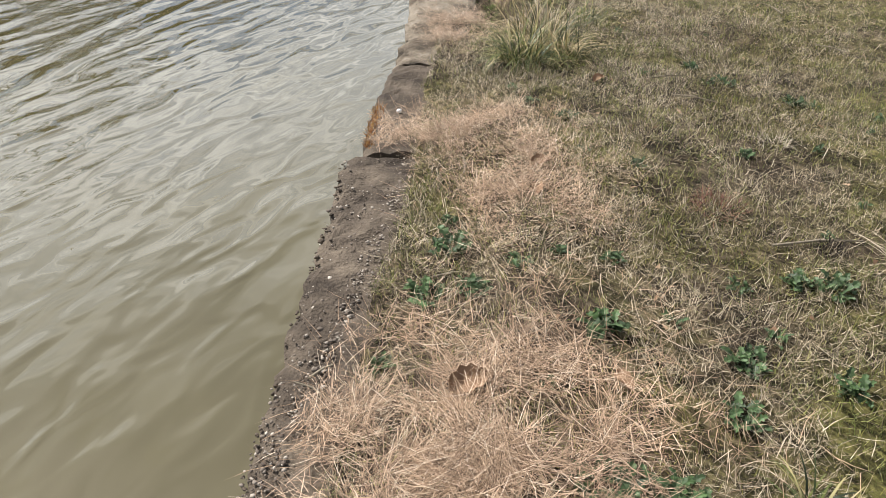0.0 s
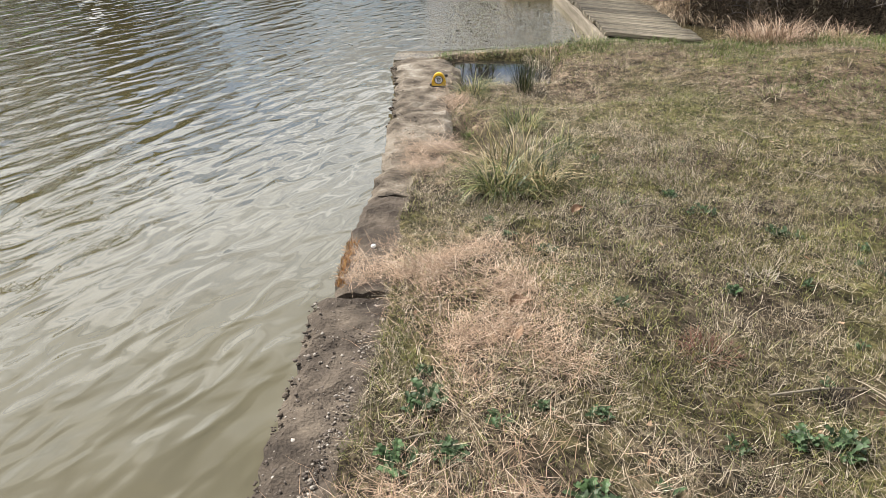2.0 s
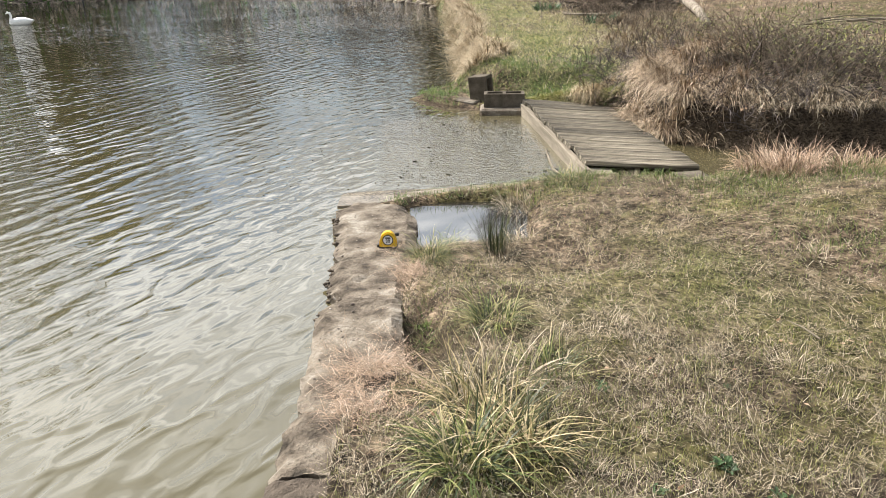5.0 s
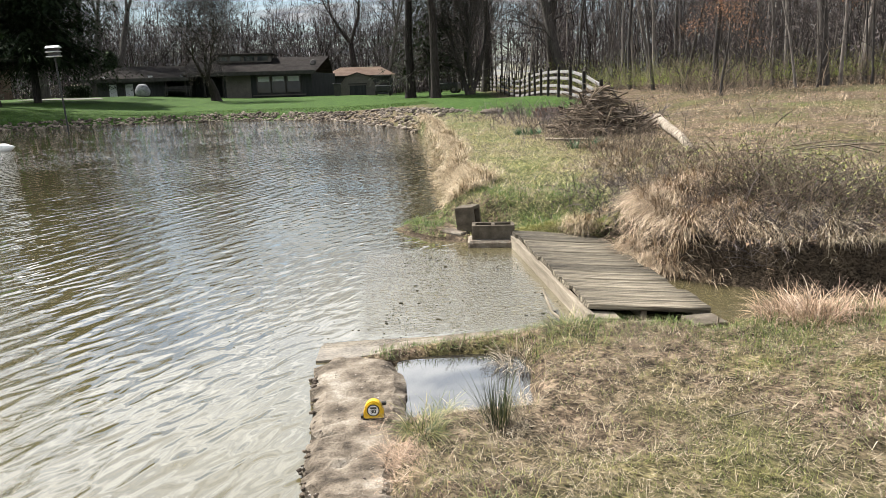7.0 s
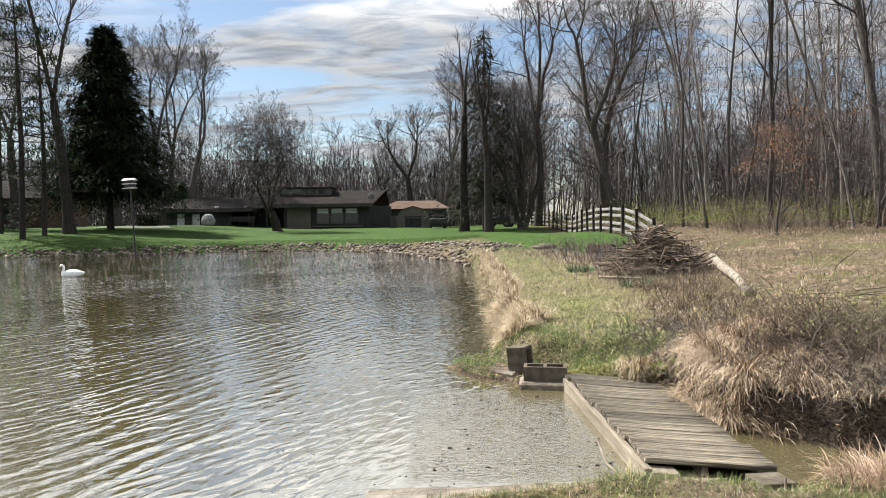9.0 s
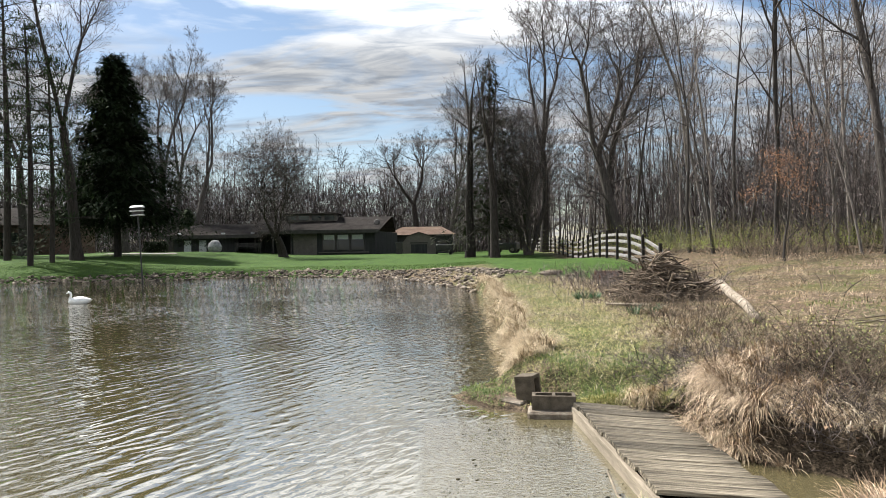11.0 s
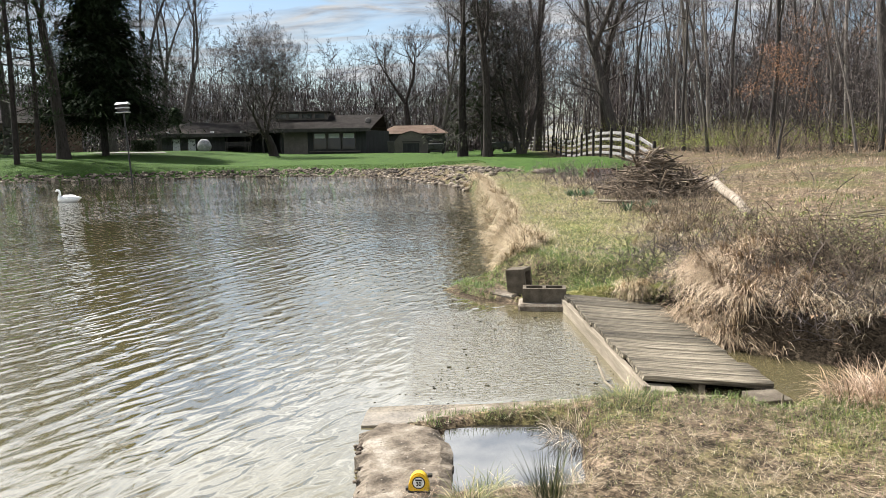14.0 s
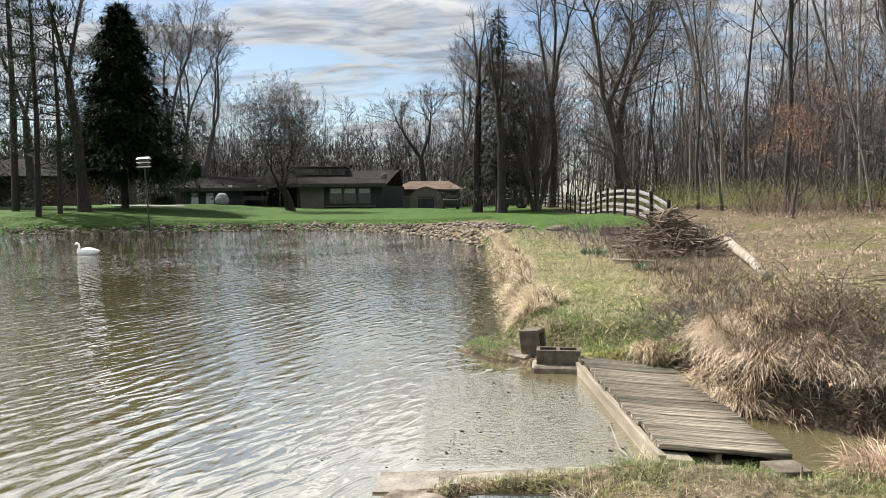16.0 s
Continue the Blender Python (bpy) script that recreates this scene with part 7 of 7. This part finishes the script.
for tx, ty, tn, tl in ((2.30, 6.52, 330, 0.26), (2.42, 6.42, 360, 0.28), (2.56, 6.54, 300, 0.26), (2.74, 6.42, 260, 0.22), (2.46, 6.66, 240, 0.24), (2.95, 6.50, 200, 0.20)):
    sedge(tx, ty, tn, tl, 0.0036, "pale pink tuft of dead grass beside the footbridge", M_STRAW, 0.13)
sedge(0.95, 6.55, 320, 0.18, 0.0034, "tangled faded tuft beside the pool", M_HAY, 0.16)
sedge(1.25, 6.85, 260, 0.16, 0.0034, "green and straw tuft by the footbridge end", M_SEDGE, 0.13)
sedge(0.30, 5.15, 190, 0.10, 0.0034, "low bright green tuft against the wall", M_LAWN, 0.08)
sedge(0.29, 5.0, 170, 0.09, 0.0034, "low bright green tuft against the wall", M_LAWN, 0.07)

# ---- leafy weeds ----


def toothed_leaf(seed):
    """A lobed leaf about 3 cm long, cupped along its midrib."""
    r = np.random.default_rng(seed)
    ln, n = 0.034, 7
    v, f = [], []
    for i in range(n):
        u = i / (n - 1)
        w = 0.0085 * math.sin(math.pi * min(0.08 + u * 0.92, 1)) ** 0.7 * (1.25 if i % 2 else 0.62) + 0.0006
        z = 0.010 * math.sin(u * 2.2)
        v += [(u * ln, -w, z + 0.003), (u * ln, 0, z), (u * ln + r.normal(0, 0.001), w, z + 0.003)]
    for i in range(n - 1):
        f += [(3 * i, 3 * i + 1, 3 * i + 4, 3 * i + 3), (3 * i + 1, 3 * i + 2, 3 * i + 5, 3 * i + 4)]
    return mesh_from("leaf", v, f, M_WEED_LEAF)


leaf_forms = [toothed_leaf(k) for k in range(5)]


def weed(x, y, size, n=30):
    t = thing("weed_clump", pose(x, y, on_ground(x, y)), "low dark green broad-leaved weed on the bank", "weed", "leafy weeds")
    for i in range(n):
        s = rng.uniform(0.55, 1.25) * size / 0.09
        q = size * 0.42 * math.sqrt(rng.random())
        a = rng.uniform(0, 360)
        part("leaf", leaf_forms[i % 5], None, t, "", pose(q * math.cos(a * 1.7), q * math.sin(a * 1.7), rng.uniform(0.0, 0.012), rng.uniform(-25, 25), rng.uniform(-30, 10), a) @ Matrix.Diagonal((s, s, s, 1)))


for (x, y, s) in ((0.08, 2.64, 0.10), (0.03, 2.46, 0.09), (0.13, 2.45, 0.07), (0.39, 2.28, 0.09), (0.08, 2.78, 0.05), (0.24, 2.53, 0.05), (0.34, 2.57, 0.05), (0.46, 2.55, 0.05), (0.37, 1.88, 0.10), (0.46, 1.87, 0.09), (0.31, 1.90, 0.07), (0.55, 1.80, 0.08),
                  (-0.14, 2.12, 0.06), (-0.06, 2.25, 0.05), (0.46, 3.40, 0.06), (0.62, 3.04, 0.05), (0.66, 2.19, 0.08), (0.92, 2.41, 0.08), (0.83, 2.11, 0.07), (0.85, 2.44, 0.07), (0.95, 3.1, 0.05), (1.0, 3.9, 0.06), (1.25, 3.5, 0.07), (0.60, 2.05, 0.07)):
    weed(x, y, s)
for _ in range(26):
    x, y = rng.uniform(0.25, 1.5), rng.uniform(1.9, 4.4)
    weed(x, y, rng.uniform(0.03, 0.055), 14)

# ---- dead leaves, twigs and bits on the ground ----


def litter(n, x0, x1, y0, y1, size, label, keep=lambda x, y: np.ones_like(x)):
    b = scatter(n, x0, x1, y0, y1, keep)
    m = len(b)
    b[:, 2] += rng.uniform(0.006, 0.02, m)
    me = blades("leaf_litter", b, rng.uniform(0, 6.28, m), rng.uniform(1.2, 1.75, m), rng.uniform(-0.6, 0.8, m), rng.uniform(*size, m), rng.uniform(size[0] * 0.4, size[1] * 0.55, m), M_LEAF, 3)
    link("leaf_litter", me, label=label, kind="stuff", category="leaves")


litter(240, 0.0, 3.2, 1.4, 6.9, (0.010, 0.024), "scattered curled dead leaves on the bank", off_wall)
litter(1500, 2.6, 4.4, 7.72, 8.9, (0.025, 0.06), "drift of brown dead leaves by the stream")
litter(3500, 12, 30, 28, 60, (0.08, 0.16), "brown leaf litter under the wood")
for (x, y, a, ln) in ((-0.21, 2.22, 0.7, 0.06), (-0.16, 2.16, 2.6, 0.09), (0.04, 2.52, 0.15, 0.09), (0.12, 3.02, 1.6, 0.09), (0.85, 3.58, -0.5, 0.16), (0.80, 3.72, 0.1, 0.14), (0.85, 2.6, 0.05, 0.22), (1.57, 4.5, 1.9, 0.14), (1.64, 4.0, 2.5, 0.12), (1.5, 5.45, 0.2, 0.2)):
    z = max(on_ground(x, y) + 0.015, float(wall_top(y)) * (x < 0.2) + 0.008)
    p, d = Vector((x, y, z)), Vector((math.cos(a), math.sin(a), 0.04))
    tw = [([p, p + d * ln * 0.5 + Vector((0.004, 0.006, 0.003)), p + d * ln], [0.0035, 0.003, 0.0015])]
    link("twig", tubes("twig", tw, M_BEAM, 5), None, None, "pale dry twig on the grass", "", "twig", "twigs on the bank")
root = [Vector((1.26, 7.6, 0.12)), Vector((1.27, 7.4, 0.03)), Vector((1.31, 7.2, 0.02)), Vector((1.42, 7.06, 0.05)), Vector((1.6, 6.98, 0.07)), Vector((1.82, 6.92, 0.09))]
link("stick", tubes("stick", [(root, [0.008, 0.009, 0.010, 0.010, 0.008, 0.005])], M_BEAM, 6), None, None, "bent pale stick leaning by the footbridge end", "", "stick")

# floating scum on the shallow apron
spots = []
for _ in range(420):
    x, y = rng.uniform(0.2, 1.42), 7.4 + 1.9 * rng.random() ** 1.3
    if wave(x, y, 5.0, 3.0) + rng.normal(0, 0.25) > 0.05:
        spots.append((x, y, 0.001, rng.choice([0.004, 0.008, 0.018], p=[0.62, 0.3, 0.08])))
for _ in range(60):
    spots.append((rng.uniform(-0.8, 0.4), rng.uniform(7.1, 8.6), 0.001, 0.007))
link("floating_debris", pebble_mesh("floating_debris", spots, M_SCUM, 8, 0.25), label="dark flecks of weed floating on the shallow water", kind="stuff", category="debris")


# ---- single bits that stand out on the near bank ----


def curled_leaf(x, y, size, turn, label, mat=M_LEAF):
    n, m = 9, 6
    v, f = [], []
    for i in range(n):
        u = i / (n - 1)
        w = 0.42 * math.sin(math.pi * (0.06 + 0.9 * u)) ** 0.6 * (1.15 if i % 2 else 0.85)
        for j in range(m):
            q = j / (m - 1) - 0.5
            v.append((size * (u - 0.5), size * 2 * w * q * 0.8, size * (0.9 * q * q + 0.16 * math.sin(u * 3.0 + q))))
    for i in range(n - 1):
        for j in range(m - 1):
            a = i * m + j
            f.append((a, a + 1, a + m + 1, a + m))
    return link("dead_leaf", mesh_from("dead_leaf", v, f, mat, True), None, pose(x, y, on_ground(x, y) + 0.012, 8, -6, turn), label, "", "leaf", "fallen leaves")


curled_leaf(0.12, 2.13, 0.085, 20, "curled tan dead leaf lying in the straw")
curled_leaf(0.29, 1.80, 0.07, 40, "curled tan dead leaf lying in the straw")
curled_leaf(0.34, 3.02, 0.06, 10, "pale flat dead leaf on the straw")
curled_leaf(0.31, 2.86, 0.05, 70, "pale flat dead leaf on the straw")
curled_leaf(0.62, 3.72, 0.05, 30, "small pale dead leaf on the grass")
curled_leaf(0.40, 2.12, 0.05, 120, "small brown dead leaf on the straw")
curled_leaf(1.12, 2.45, 0.05, 50, "small brown dead leaf on the grass")


def wisp(x, y, n, length, mat, label, spread=0.05, width=0.002):
    a, q = rng.uniform(0, 6.283, n), np.sqrt(rng.random(n)) * spread
    b = np.stack([q * np.cos(a), q * np.sin(a), np.full(n, 0.004)], 1)
    me = blades("grass_wisp", b, a + rng.normal(0, 0.9, n), rng.uniform(0.3, 1.5, n), rng.uniform(0, 1.2, n), rng.uniform(0.4 * length, length, n), np.full(n, width), mat, 3)
    return link("grass_wisp", me, None, pose(x, y, on_ground(x, y)), label, "", "grass tuft", "dead grass wisps")


wisp(1.06, 3.18, 80, 0.05, M_FLUFF, "bleached whitish wisp of dead grass", 0.045)
wisp(0.78, 2.80, 200, 0.05, M_RUST, "rust-brown dead patch of grass", 0.07)
wisp(0.98, 2.58, 120, 0.04, M_RUBBLE, "small dark clod of roots and earth", 0.025, 0.004)
wisp(1.15, 2.52, 150, 0.13, M_HAY, "grey dead grass wisp on the bank", 0.05)
for wx, wy in ((1.75, 3.1), (1.4, 4.35), (2.1, 4.2), (0.95, 4.8), (1.9, 5.2)):
    wisp(wx, wy, 110, 0.09, M_HAY, "grey dead grass wisp on the bank", 0.08)
n = 420
ey = rng.uniform(3.28, 3.62, n)
ex = np.interp(ey, [3.24, 3.45, 3.7], [-0.195, -0.20, -0.185]) + np.abs(rng.normal(0, 0.016, n))
link("edge_moss", blades("edge_moss", np.stack([ex, ey, wall_top(ey) - 0.006], 1), rng.uniform(0, 6.283, n), rng.uniform(0.1, 1.2, n), rng.uniform(0, 0.8, n), rng.uniform(0.010, 0.032, n), rng.uniform(0.0015, 0.003, n), M_LICHEN, 2), label="rust-orange moss along the concrete edge", kind="stuff", category="moss")
link("pale_stone", pebble_mesh("pale_stone", [(0, 0, 0, 0.012)], M_PLASTER, 44, 0.6), None, pose(-0.10, 3.56, float(wall_top(3.56)) + 0.010), "small whitish stone lying on the wall", "", "stone")
soil = []
for _ in range(380):
    a, q = rng.uniform(0, 6.283), math.sqrt(rng.random())
    x, y = 1.98 + 0.11 * q * math.cos(a), 6.66 + 0.13 * q * math.sin(a)
    soil.append((x, y, on_ground(x, y) + 0.012, rng.uniform(0.005, 0.013)))
link("earth_heap", pebble_mesh("earth_heap", soil, M_EARTH, 31), label="bare reddish crumbled earth at the footbridge end", kind="stuff", category="earth")
